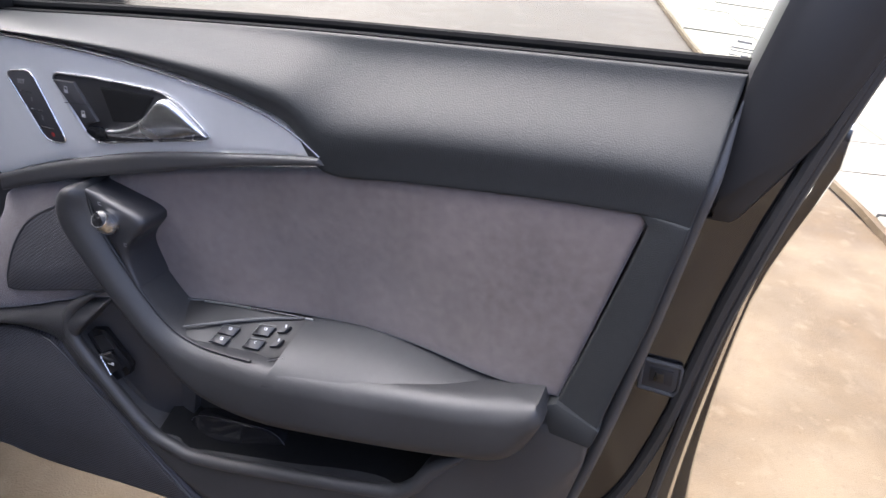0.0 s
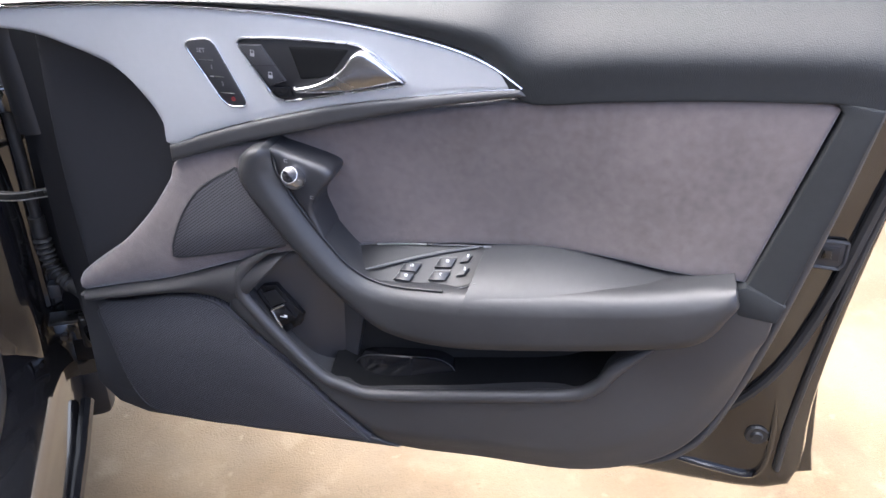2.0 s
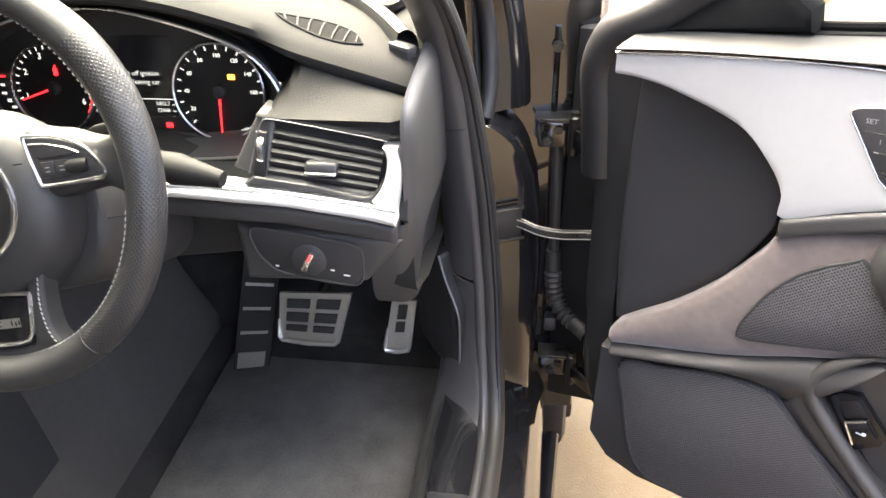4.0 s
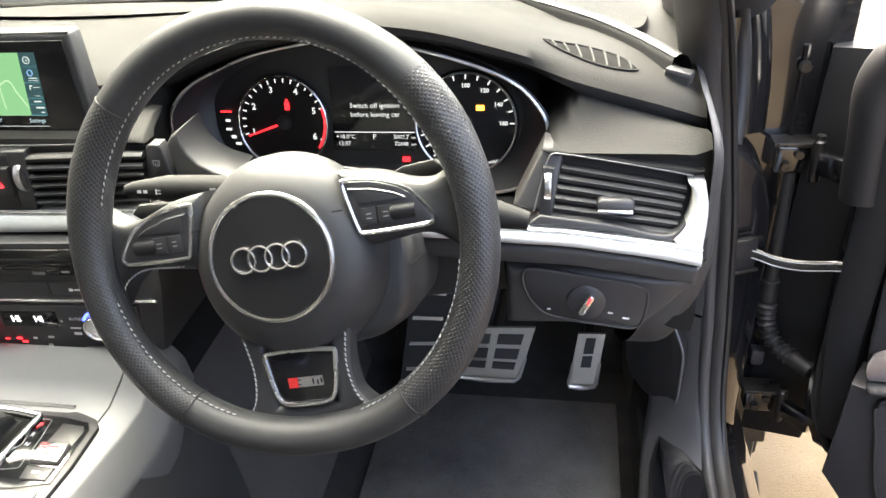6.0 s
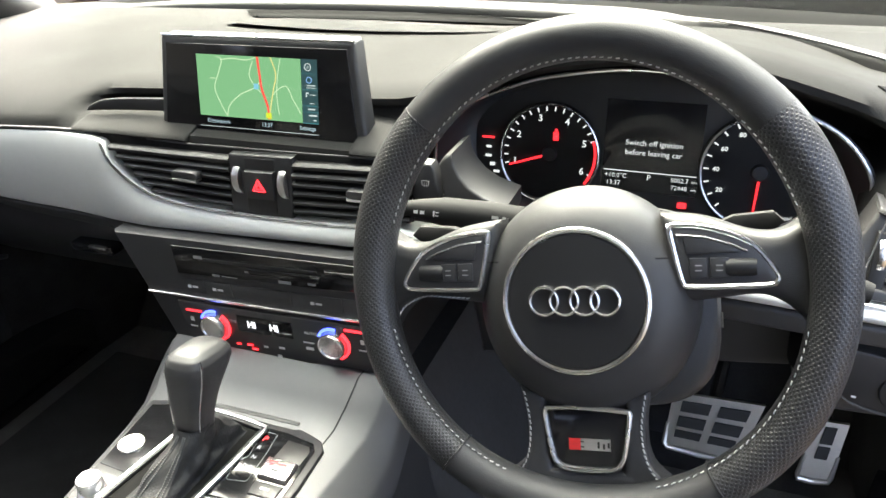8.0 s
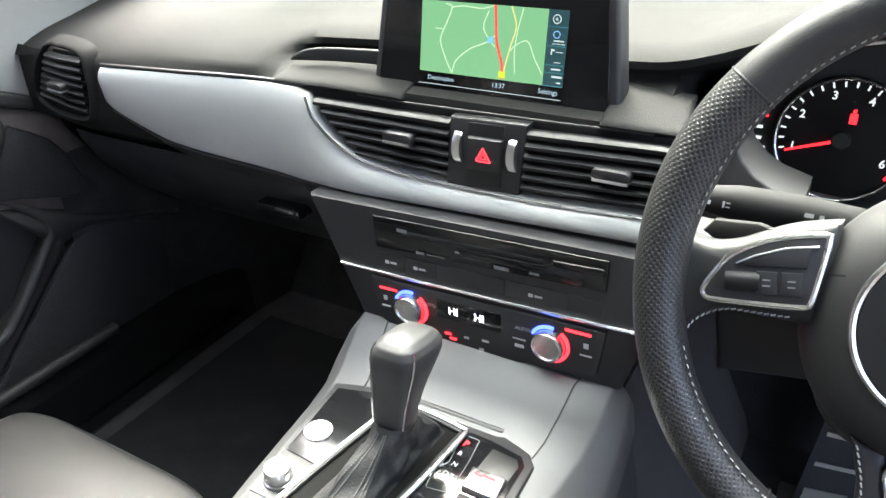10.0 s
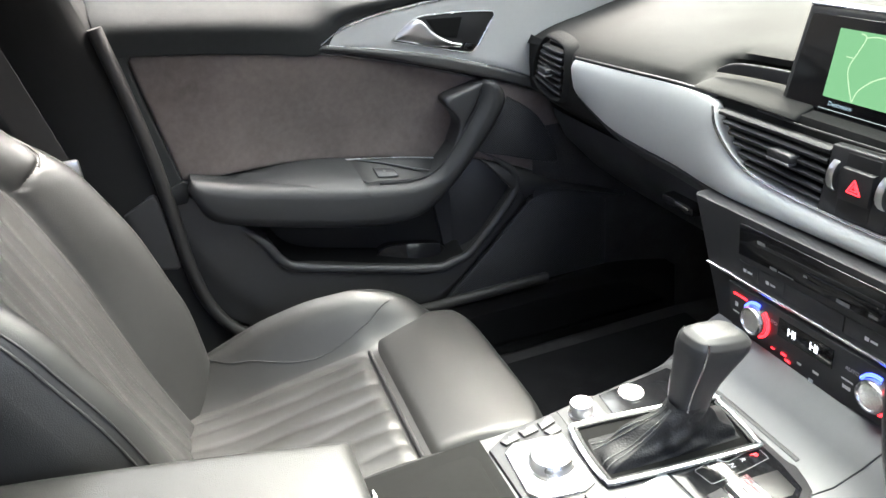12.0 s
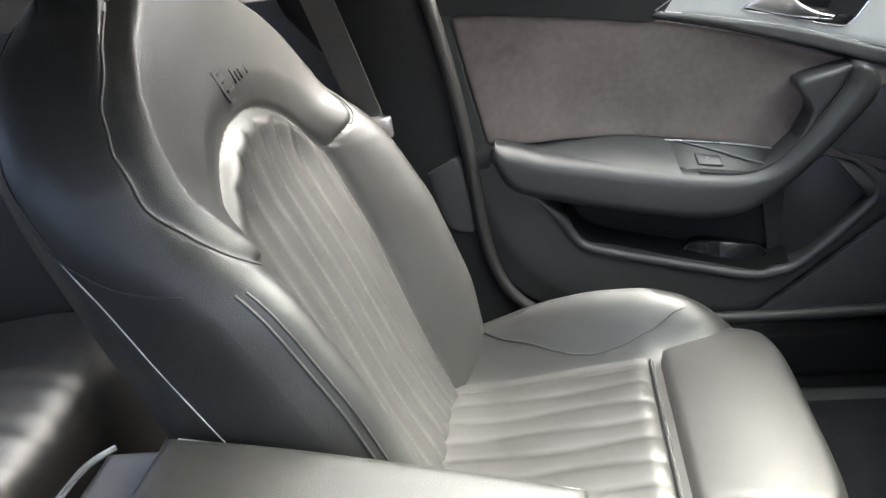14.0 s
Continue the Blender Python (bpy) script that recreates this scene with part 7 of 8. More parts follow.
for s in (1, -1):
    mir = lambda pts: [(s * x, y) for x, y in pts]
    part("spoke", patch(mir([(0.060, 0.061), (0.090, 0.057), (0.122, 0.046), (0.142, 0.046), (0.162, 0.058)]), mir([(0.070, -0.006), (0.100, -0.002), (0.130, 0.000), (0.150, -0.012), (0.163, -0.030)]), on_wheel, lambda a, b, u, v: -0.020 + 0.004 * math.sin(math.pi * v), 24, 8, 0.010, 0.022), LEATHER, wheel, "black leather spoke")
    pad = [(0.067, 0.050), (0.069, 0.0525), (0.090, 0.0505), (0.108, 0.045), (0.122, 0.037), (0.132, 0.025), (0.1375, 0.0155), (0.1365, 0.0115), (0.132, 0.0095), (0.105, 0.0085), (0.080, 0.0085), (0.0755, 0.0105), (0.071, 0.028)]
    sw = part("spoke_switch", plate(mir(pad), on_wheel, -0.024, -0.011, 0.003, n=70, smooth=True), PLASTIC, wheel, "black switch pad with a silver frame")
    part("switch_frame", bead(mir(pad), on_wheel, 0.0021, -0.0125, True, n=80, smooth=True), CHROME, sw, "silver frame")
    part("switch_frame", bead(mir([(0.072, 0.0455), (0.090, 0.0435), (0.108, 0.038), (0.118, 0.033)]), on_wheel, 0.0009, -0.0105, n=30, smooth=False), CHROME, sw)
    part("roller", moved(turned([(0.0, -0.010), (0.0065, -0.010), (0.007, -0.006), (0.007, 0.006), (0.0065, 0.010), (0.0, 0.010)], Matrix(), 20), wheel_pose(s * 0.114, 0.022, -0.014) @ pose(0, 0, 0, 0, 90, 0)), VOID, sw, "knurled roller")
    for cx in (0.086, 0.100):
        part("key", plate([(s * (cx - 0.006), 0.029), (s * (cx + 0.006), 0.029), (s * (cx + 0.006), 0.015), (s * (cx - 0.006), 0.015)], on_wheel, -0.012, -0.0095, 0.001), PLASTIC, sw)
        part("key_print", bars([(0, 0.0018, 0.0045, 0.0009), (0, -0.0018, 0.0045, 0.0009)], wheel_pose(s * cx, 0.022, -0.0092)), GREYPRINT, sw)
    part("key", plate(mir([(0.076, 0.0455), (0.092, 0.0425), (0.114, 0.034), (0.112, 0.032), (0.078, 0.032)]), on_wheel, -0.012, -0.0098, 0.001), PLASTIC, sw)
    part("shift_paddle", plate(mir([(0.085, 0.046), (0.110, 0.056), (0.138, 0.058), (0.146, 0.050), (0.135, 0.042), (0.10, 0.036)]), on_wheel, -0.062, -0.050, 0.003), MATT, wheel, "black shift paddle")
    part("lower_spoke", patch(mir([(0.030, -0.076), (0.029, -0.10), (0.027, -0.128), (0.022, -0.150)]), mir([(0.050, -0.068), (0.045, -0.10), (0.050, -0.130), (0.078, -0.152)]), on_wheel, -0.018, 14, 6, 0.006, 0.018), LEATHER, wheel, "slim lower leather spoke")
part("lower_bridge", patch([(-0.034, -0.132), (0, -0.135), (0.034, -0.132)], [(-0.06, -0.156), (0, -0.160), (0.06, -0.156)], on_wheel, -0.018, 12, 6, 0.006, 0.018), LEATHER, wheel)
bd = [(-0.0295, -0.086), (-0.027, -0.0845), (0.0, -0.0835), (0.030, -0.0855), (0.0335, -0.087), (0.0335, -0.092), (0.030, -0.115), (0.0270, -0.125), (0.021, -0.1305), (0.010, -0.132), (-0.008, -0.132), (-0.018, -0.1305), (-0.0240, -0.125), (-0.0265, -0.115), (-0.0300, -0.091)]
badge = part("badge_plate", plate(bd, on_wheel, -0.040, -0.018, 0.002, n=80, smooth=True), PIANO, wheel, "gloss black badge plate")
part("badge_frame", bead(bd, on_wheel, 0.0021, -0.0175, True, n=90, smooth=True), CHROME, badge, "chrome frame")
bm_ = wheel_pose(0.004, -0.112, -0.0168)
part("badge_bar", bars([(0.003, 0, 0.024, 0.009)], bm_), SATIN, badge, "silver badge bar")
part("badge_red", bars([(-0.012, 0, 0.009, 0.0092)], bm_ @ Matrix.Translation((0, 0, 0.0002))), REDPRINT, badge, "red badge block")
part("badge_marks", bars([(-0.0065, 0.002, 0.003, 0.001), (-0.0065, -0.002, 0.003, 0.001), (0.006, 0, 0.0016, 0.005), (0.010, -0.001, 0.0016, 0.004), (0.0135, 0, 0.0016, 0.004)], bm_ @ Matrix.Translation((0, 0, 0.0003))), PLASTIC, badge)
for s, dz in ((-1, 0.030), (1, 0.030)):
    part("horn_mark", bars([(0, 0, 0.009, 0.0012)], wheel_pose(s * 0.062, dz, -0.0045)), VOID, wheel)

col = thing("steering_column", HUB + AX * 0.15, "dark steering column shroud with control stalks", "steering column")
def shroud_ring(k, d, ox, oy, cx, cy):
    ring = []
    for a in np.linspace(0, 2 * math.pi, 40, endpoint=False):
        u, v = math.cos(a), math.sin(a)
        ring.append(on_wheel(ox + k * cx * math.copysign(abs(u) ** 0.6, u), oy + k * cy * math.copysign(abs(v) ** 0.6, v), -d))
    return ring


part("shroud", grid([shroud_ring(*q) for q in ((0.30, 0.052, 0.012, -0.012, 0.088, 0.080), (0.90, 0.052, 0.012, -0.012, 0.088, 0.080), (0.97, 0.055, 0.012, -0.012, 0.088, 0.080), (1, 0.062, 0.012, -0.014, 0.088, 0.080), (1, 0.12, 0.012, -0.022, 0.086, 0.078), (1, 0.24, 0.010, -0.034, 0.080, 0.070))], closed_v=True), SOFT, col, "dark column shroud")
part("shroud_seam", sweep([on_wheel(0.012 + 0.0885 * 1.0, y, -d) for y, d in ((-0.030, 0.060), (-0.031, 0.10), (-0.032, 0.14))], 0.0008, sides=5), VOID, col)
for pts, rs, label in (([(0.32, 0.118, 0.898), (0.27, 0.112, 0.903), (0.205, 0.108, 0.905), (0.186, 0.107, 0.903)], [0.014, 0.0145, 0.0135, 0.006], "black indicator stalk with white symbols"), ([(0.33, 0.125, 0.862), (0.28, 0.118, 0.85), (0.245, 0.112, 0.845)], [0.011, 0.011, 0.010], "black lower stalk"), ([(0.43, 0.12, 0.90), (0.53, 0.10, 0.893), (0.568, 0.094, 0.889), (0.575, 0.093, 0.888)], [0.010, 0.012, 0.016, 0.008], "black wiper stalk")):
    part("stalk", sweep(curve(pts, 16), [table(i / 15, [(k / (len(rs) - 1), r) for k, r in enumerate(rs)]) for i in range(16)], sides=14), MATT, col, label)
sp = axes((0.213, 0.0955, 0.908), (1, 0.05, -0.02), (0, 0.25, 1))
part("stalk_print", bars([(-0.007, 0, 0.004, 0.003), (-0.001, 0, 0.004, 0.003), (0.010, 0, 0.0015, 0.005), (0.013, 0.0015, 0.003, 0.0008), (0.013, -0.0015, 0.003, 0.0008), (0.066, 0.003, 0.006, 0.003), (0.066, -0.005, 0.006, 0.003), (0.074, 0.003, 0.003, 0.003)], sp), WHITE, col)
sp = axes((0.262, 0.098, 0.850), (1, 0.15, 0.1), (0, 0.25, 1))
part("stalk_print", bars([(-0.01, 0, 0.005, 0.005), (0.0, 0.002, 0.006, 0.003), (0.012, 0.002, 0.008, 0.0015), (0.012, -0.003, 0.008, 0.0015)], sp), WHITE, col)

# ---- pedals and footwell ----
def pedal(name, corners, label, ribs, lean=0.06):
    tl, tr, br, bl = [Vector((x, y, z)) for x, y, z in corners]
    t = thing(name, (tl + br) / 2, label, "pedal")
    n = (tr - tl).cross(bl - tl).normalized()
    if n.y > 0:
        n = -n

    def on(a, b, d):
        return tl.lerp(tr, a).lerp(bl.lerp(br, a), b) + n * d
    rest = name == "foot_rest"
    part("pedal_plate", plate([(0, 0), (1, 0), (1, 1), (0, 1)], on, -0.008, 0.0, 0.0), RUBBER if rest else STEEL, t, "black rubber plate" if rest else "brushed steel pedal plate")
    for b0, b1 in ribs:
        for a0, a1 in (((0.12, 0.45), (0.55, 0.88)) if name == "brake_pedal" else ((0.12, 0.88),) if rest else ((0.32, 0.68),)):
            part("rubber_pad", plate([(a0, b0), (a1, b0), (a1, b1), (a0, b1)], on, -0.001, 0.004, 0.0), STEEL if rest else RUBBER, t, "slim steel bar" if rest else "black rubber grip")
    if not rest:
        part("pedal_lip", sweep([on(a, b, 0.002) for a, b in ((0.0, 0.55), (0.01, 0.93), (0.06, 1.0), (0.5, 1.02), (0.94, 1.0), (0.99, 0.93), (1.0, 0.55))], [0.002, 0.0035, 0.004, 0.005, 0.004, 0.0035, 0.002], sides=8), STEEL, t, "rounded bright lower edge")
    part("pedal_arm", sweep([on(0.5, 0.3, -0.01), on(0.5, 0.2, -0.06), on(0.5, -0.8, -0.20)], 0.010, sides=8), VOID, t)
    return t


pedal("brake_pedal", [(0.436, 0.475, 0.466), (0.562, 0.475, 0.472), (0.536, 0.452, 0.380), (0.430, 0.452, 0.383)], "steel brake pedal with black rubber grips", ((0.12, 0.30), (0.40, 0.58), (0.66, 0.78)))
pedal("accelerator_pedal", [(0.630, 0.478, 0.462), (0.672, 0.478, 0.464), (0.660, 0.452, 0.378), (0.616, 0.452, 0.375)], "steel accelerator pedal with a black rubber centre", ((0.08, 0.36), (0.42, 0.62)))
pedal("foot_rest", [(0.349, 0.56, 0.50), (0.418, 0.56, 0.495), (0.390, 0.47, 0.30), (0.320, 0.47, 0.285)], "footrest with dark grip bars", ((0.08, 0.105), (0.28, 0.305), (0.48, 0.505), (0.68, 0.705), (0.86, 0.99)))
# Same black mats; their tones carry the light and shade of each footwell.
tagged(part("floor_mat", box(0.30, 0.70, -0.35, 0.515, 0.276, 0.286, 0.004), LIT_MAT), "black fabric driver floor mat, coloured pale for light and haze", "floor mat")
tagged(part("floor_mat", box(-0.68, -0.22, -0.35, 0.50, 0.276, 0.286, 0.004), SHADED_MAT), "black fabric passenger floor mat, coloured near-black for footwell shade", "floor mat")
part("tunnel", grid([[(x, y, z) for y in (-0.8, 0.0, 0.3, 0.62)] for x, z in ((0.24, 0.275), (0.18, 0.40), (0.145, 0.52), (0.12, 0.57), (-0.09, 0.57), (-0.135, 0.50), (-0.17, 0.40), (-0.24, 0.275))]), TUNNEL, body, "dark carpeted tunnel sides, coloured paler for light and haze")

# ---- centre console ----
console = thing("centre_console", (0, -0.2, 0.28), "centre console with silver frame and gear selector surround", "centre console")
rows = []
for y, zt, wi, wo, zo in ((0.150, 0.682, 0.142, 0.162, 0.655), (0.128, 0.676, 0.142, 0.165, 0.645), (0.100, 0.655, 0.140, 0.166, 0.625), (0.075, 0.640, 0.136, 0.166, 0.605), (0.04, 0.634, 0.130, 0.164, 0.598), (-0.06, 0.634, 0.118, 0.150, 0.60), (-0.16, 0.634, 0.106, 0.128, 0.61), (-0.205, 0.634, 0.100, 0.112, 0.625)):
    rows.append([(-wo - 0.004, y, zo - 0.03), (-wo, y, zo), (-wo + 0.004, y, zo + 0.008), (-wi - 0.004, y, zt - 0.003), (-wi, y, zt), (-wi * 0.5, y, zt + 0.001), (0, y, zt + 0.001), (wi * 0.5, y, zt + 0.001), (wi, y, zt), (wi + 0.004, y, zt - 0.003), (wo - 0.004, y, zo + 0.008), (wo, y, zo), (wo + 0.004, y, zo - 0.03)])
part("silver_frame", grid(rows), SILVER, console, "matt silver console frame")
part("console_side", grid([[(s_ * x, y, z) for y in (-0.80, -0.4, 0.0, 0.16)] for s_, x, z in ((1, 0.20, 0.29), (1, 0.185, 0.45), (1, 0.168, 0.572), (1, 0.160, 0.60))]), SOFT, console, "dark console side")
part("console_side", grid([[(s_ * x, y, z) for y in (-0.80, -0.4, 0.0, 0.16)] for s_, x, z in ((-1, 0.20, 0.29), (-1, 0.185, 0.45), (-1, 0.150, 0.572), (-1, 0.112, 0.615))]), SOFT, console, "dark console side")


for k in (1, -1):
    part("panel_joint", sweep([(k * x, y, z) for x, y, z in ((0.113, 0.142, 0.6810), (0.109, 0.126, 0.6762), (0.105, 0.100, 0.6562), (0.101, 0.075, 0.6412), (0.097, 0.052, 0.6368))], 0.0009, sides=6), VOID, console, "narrow dark joint")


def on_top(x, y, d):
    return Vector((x, y, 0.6355 + d))


surround = [(-0.131, 0.058), (-0.092, 0.072), (-0.085, 0.068), (0.056, 0.066), (0.064, 0.070), (0.095, 0.058), (0.104, 0.046), (0.106, -0.01), (0.100, -0.10), (0.094, -0.185), (-0.085, -0.190), (-0.100, -0.165), (-0.106, -0.14), (-0.112, -0.07), (-0.122, -0.01)]
part("top_panel", plate(surround, on_top, -0.010, 0.004, 0.003), PLASTIC, console, "dark grey console panel")
part("gloss_panel", plate([(-0.122, 0.050), (-0.09, 0.060), (0.056, 0.056), (0.090, 0.050), (0.097, 0.040), (0.098, -0.035), (0.060, -0.045), (-0.050, -0.05), (-0.112, -0.045)], on_top, 0.002, 0.0055, 0.001), PIANO, console, "gloss black control panel")
fr = [(-0.066, -0.103), (0.006, -0.108), (0.016, -0.09), (0.030, 0.040), (0.024, 0.054), (-0.040, 0.060), (-0.052, 0.052), (-0.074, -0.085)]
part("boot_frame", bead(fr, on_top, 0.0028, 0.0085, True, n=70), SATIN, console, "satin silver selector frame")
# No hollow is cut; the well's shade is this flat black plate.
part("boot_well", plate(fr, on_top, 0.003, 0.0062, 0.0006), DULL, console, "flat black plate for the shade of the selector well")
part("boot_lip", bead([(-0.022 + (x + 0.022) * 0.93, -0.024 + (y + 0.024) * 0.95) for x, y in fr], on_top, 0.0030, 0.0075, True, n=70), VOID, console, "black inner lip of the frame")
sbm = axes(on_top(-0.099, -0.012, 0.0055), (1, 0, 0), (0, 1, 0))
part("start_button", turned([(0.0142, 0.0), (0.0140, 0.002), (0.0132, 0.002), (0.0130, 0.0010), (0.0125, 0.0025), (0.0, 0.0028)], sbm, 40), STEEL, console, "round silver start button")
part("start_ring", turned([(0.0132, 0.0012), (0.0138, 0.0022), (0.0146, 0.0012), (0.0146, 0.0)], sbm, 40), CHROME, console)
vm = axes(on_top(-0.092, -0.078, 0.004), (1, 0, 0), (0, 1, 0))
part("volume_knob", turned([(0.0145, 0.0), (0.0140, 0.003), (0.0126, 0.004), (0.0124, 0.015), (0.0114, 0.0170), (0.0, 0.0172)], vm, 40), SATIN, console, "ribbed silver volume knob")
part("volume_base", plate([(-0.116, -0.052), (-0.076, -0.055), (-0.070, -0.100), (-0.108, -0.100)], on_top, 0.003, 0.0050, 0.001), PLASTIC, console)
mm = axes(on_top(-0.036, -0.142, 0.004), (1, 0, 0), (0, 1, 0))
part("control_plate", plate([(-0.072, -0.112), (0.004, -0.116), (0.010, -0.13), (0.004, -0.172), (-0.01, -0.182), (-0.070, -0.178), (-0.080, -0.165)], on_top, 0.002, 0.0075, 0.002), SATIN, console, "silver menu control plate")
part("menu_knob", turned([(0.026, 0.0), (0.026, 0.004), (0.0235, 0.005), (0.0225, 0.013), (0.020, 0.0160), (0.017, 0.0163), (0.0, 0.0156)], mm, 48), SATIN, console, "large silver menu knob")
for pts in ([(-0.104, -0.110), (-0.092, -0.110), (-0.086, -0.128), (-0.098, -0.128)], [(-0.089, -0.110), (-0.077, -0.110), (-0.074, -0.124), (-0.083, -0.128)], [(-0.099, -0.132), (-0.087, -0.132), (-0.084, -0.15), (-0.094, -0.152)], [(-0.093, -0.156), (-0.084, -0.155), (-0.080, -0.172), (-0.088, -0.176)], [(0.012, -0.112), (0.030, -0.112), (0.028, -0.135), (0.014, -0.134)], [(0.014, -0.140), (0.028, -0.140), (0.026, -0.165), (0.010, -0.164)]):
    k = part("menu_key", plate(pts, on_top, 0.002, 0.0072, 0.0012), PLASTIC, console, "dark menu key")
    cx, cy = sum(p[0] for p in pts) / 4, sum(p[1] for p in pts) / 4
    part("key_print", bars([(0, 0, 0.006, 0.0018)], axes(on_top(cx, cy, 0.0076), (1, 0, 0), (0, 1, 0))), WHITE, k)
gm = lambda x, y: axes(on_top(x, y, 0.0062), (1, -0.12, 0), (0.12, 1, 0))
gate = part("gear_display", bead([(0.028, 0.050), (0.046, 0.050), (0.050, 0.020), (0.052, -0.020), (0.030, -0.024), (0.026, 0.0), (0.034, 0.012)], on_top, 0.00035, 0.0058, True, n=50, smooth=False), GREYPRINT, console, "gear position display")
part("gear_letter", letters("P", 0.0095, gm(0.037, 0.040), bold=0.0003), RED, gate, "lit red letter")
for w, x, y in (("R", 0.038, 0.026), ("N", 0.040, 0.012), ("D/S", 0.041, -0.002), ("+", 0.030, 0.006), ("-", 0.031, -0.008)):
    part("gear_letter", letters(w, 0.0076, gm(x, y)), DIM, gate)
part("brake_slot", plate([(0.062, 0.046), (0.088, 0.044), (0.093, 0.036), (0.092, 0.014), (0.060, 0.012)], on_top, 0.004, 0.0060, 0.0005), VOID, console, "black slot")
pb = part("parking_brake_switch", plate([(0.058, 0.014), (0.092, 0.014), (0.093, -0.012), (0.060, -0.012)], on_top, 0.004, 0.012, 0.003), SATIN, console, "silver parking brake switch")
part("brake_lamp", bars([(0, 0, 0.020, 0.0028)], axes(on_top(0.075, 0.006, 0.0126), (1, 0, 0), (0, 1, 0))), RED, pb, "lit red bar")
part("brake_symbol", bars([(0, 0, 0.009, 0.003), (0, -0.003, 0.005, 0.001)], axes(on_top(0.076, -0.003, 0.0126), (1, 0, 0), (0, 1, 0))), PLASTIC, pb)
part("hold_switch", plate([(0.060, -0.016), (0.093, -0.016), (0.092, -0.034), (0.062, -0.034)], on_top, 0.003, 0.008, 0.002), PLASTIC, console, "dark hold switch")
part("hold_symbol", bars([(0, 0, 0.010, 0.003)], axes(on_top(0.077, -0.025, 0.0085), (1, 0, 0), (0, 1, 0))), WHITE, console)
for x in (0.040,):
    part("blank_panel", plate([(0.020, -0.050), (0.092, -0.048), (0.088, -0.10), (0.030, -0.10)], on_top, 0.002, 0.0066, 0.001), SATIN, console, "plain silver cover")
part("cover_line", sweep([on_top(-0.088, 0.0725, 0.003), on_top(0.060, 0.0725, 0.003)], 0.0035, sides=8), SOFT, console)

# lid and armrest behind the panel
part("cup_lid_frame", plate([(-0.106, -0.192), (0.100, -0.190), (0.100, -0.335), (-0.100, -0.340)], on_top, -0.06, 0.004, 0.004), DULL, console, "dark frame round the cup holder lid")
lid = part("cup_lid", plate([(-0.082, -0.212), (-0.074, -0.206), (0.080, -0.206), (0.084, -0.215), (0.084, -0.330), (-0.082, -0.330)], on_top, -0.002, 0.0065, 0.002), DULL, console, "flat dark sliding lid")
part("lid_handle", plate([(-0.076, -0.318), (-0.060, -0.318), (-0.060, -0.3155), (-0.076, -0.3155)], on_top, 0.004, 0.0085, 0.0005), CHROME, lid)
part("lid_handle", sweep([on_top(-0.066, -0.318, 0.008), on_top(-0.030, -0.319, 0.008)], 0.0022, sides=8), SATIN, lid, "bright lid edge")
part("console_box", box(-0.108, 0.108, -0.76, -0.335, 0.29, 0.672, 0.01), SOFT, console, "dark console box")
arm = thing("armrest", (0, -0.5, 0.67), "grey-black leather centre armrest lid slightly raised", "armrest")


def lid_at(x, y, d):
    t = (-0.322 - y) / 0.37
    return Vector((x, y, 0.697 + 0.088 * t - 0.012 * t * t + d))


part("lid_pad", patch([(-0.098, -0.327), (-0.100, -0.45), (-0.100, -0.60), (-0.096, -0.690)], [(0.098, -0.327), (0.100, -0.45), (0.100, -0.60), (0.096, -0.690)], lid_at, lambda x, y, u, v: 0.004 * math.sin(math.pi * v), 24, 16, 0.016, 0.05), SEAT, arm, "soft leather lid")
for s in (-1, 1):
    part("lid_seam", sweep([lid_at(s * 0.0965, y, -0.009) for y in np.linspace(-0.335, -0.68, 30)], 0.0013, sides=6), STITCH, arm, "stitched seam")
rear = part("console_rear", patch([(-0.118, -0.70), (-0.118, -0.73), (-0.116, -0.77)], [(0.10, -0.70), (0.10, -0.73), (0.10, -0.77)], lambda x, y, d: Vector((x, y, 0.735 + d)), 0.0, 10, 10, 0.012, 0.2), SOFT, console, "dark console rear end")
part("rear_strip", sweep(curve([(-0.118, -0.762, 0.735), (-0.085, -0.775, 0.740), (-0.03, -0.782, 0.735), (0.0, -0.785, 0.72)], 20), 0.0035, sides=8), CHROME, console, "chrome strip at the console rear")

# ---- gear selector ----
gear = thing("gear_selector", (-0.025, -0.02, 0.64), "black leather gear selector with a stitched gaiter", "gear selector")
KNOB = [(0.682, -0.010, -0.006, 0.0165, 0.0165), (0.700, -0.0095, -0.003, 0.0178, 0.0185), (0.715, -0.009, 0.001, 0.0195, 0.0215), (0.730, -0.008, 0.007, 0.0215, 0.0260), (0.743, -0.007, 0.0125, 0.0235, 0.0310), (0.752, -0.0065, 0.0160, 0.0243, 0.0340), (0.759, -0.006, 0.0172, 0.0235, 0.0330), (0.765, -0.006, 0.0175, 0.0205, 0.0295), (0.7695, -0.006, 0.0175, 0.0150, 0.0220), (0.7718, -0.006, 0.0175, 0.0075, 0.0115)]
cols_ = [[table(u, [(i / 9, k[n]) for i, k in enumerate(KNOB)]) for n in range(5)] for u in np.linspace(0, 1, 37)]
rows = []
for z, x, y, w, h in cols_:
    rows.append([Vector((x + math.copysign(abs(math.cos(a)) ** 0.62, math.cos(a)) * w, y + math.copysign(abs(math.sin(a)) ** 0.62, math.sin(a)) * h, z - 0.16 * (z - 0.682) / 0.09 * math.copysign(abs(math.sin(a)) ** 0.62, math.sin(a)) * h)) for a in [2 * math.pi * k / 32 for k in range(32)]])
c = [Vector((x, y, z)) for z, x, y, w, h in cols_]
knob = part("knob", grid(rows, closed_v=True, cap=True), LEATHER, gear, "smooth black leather knob")
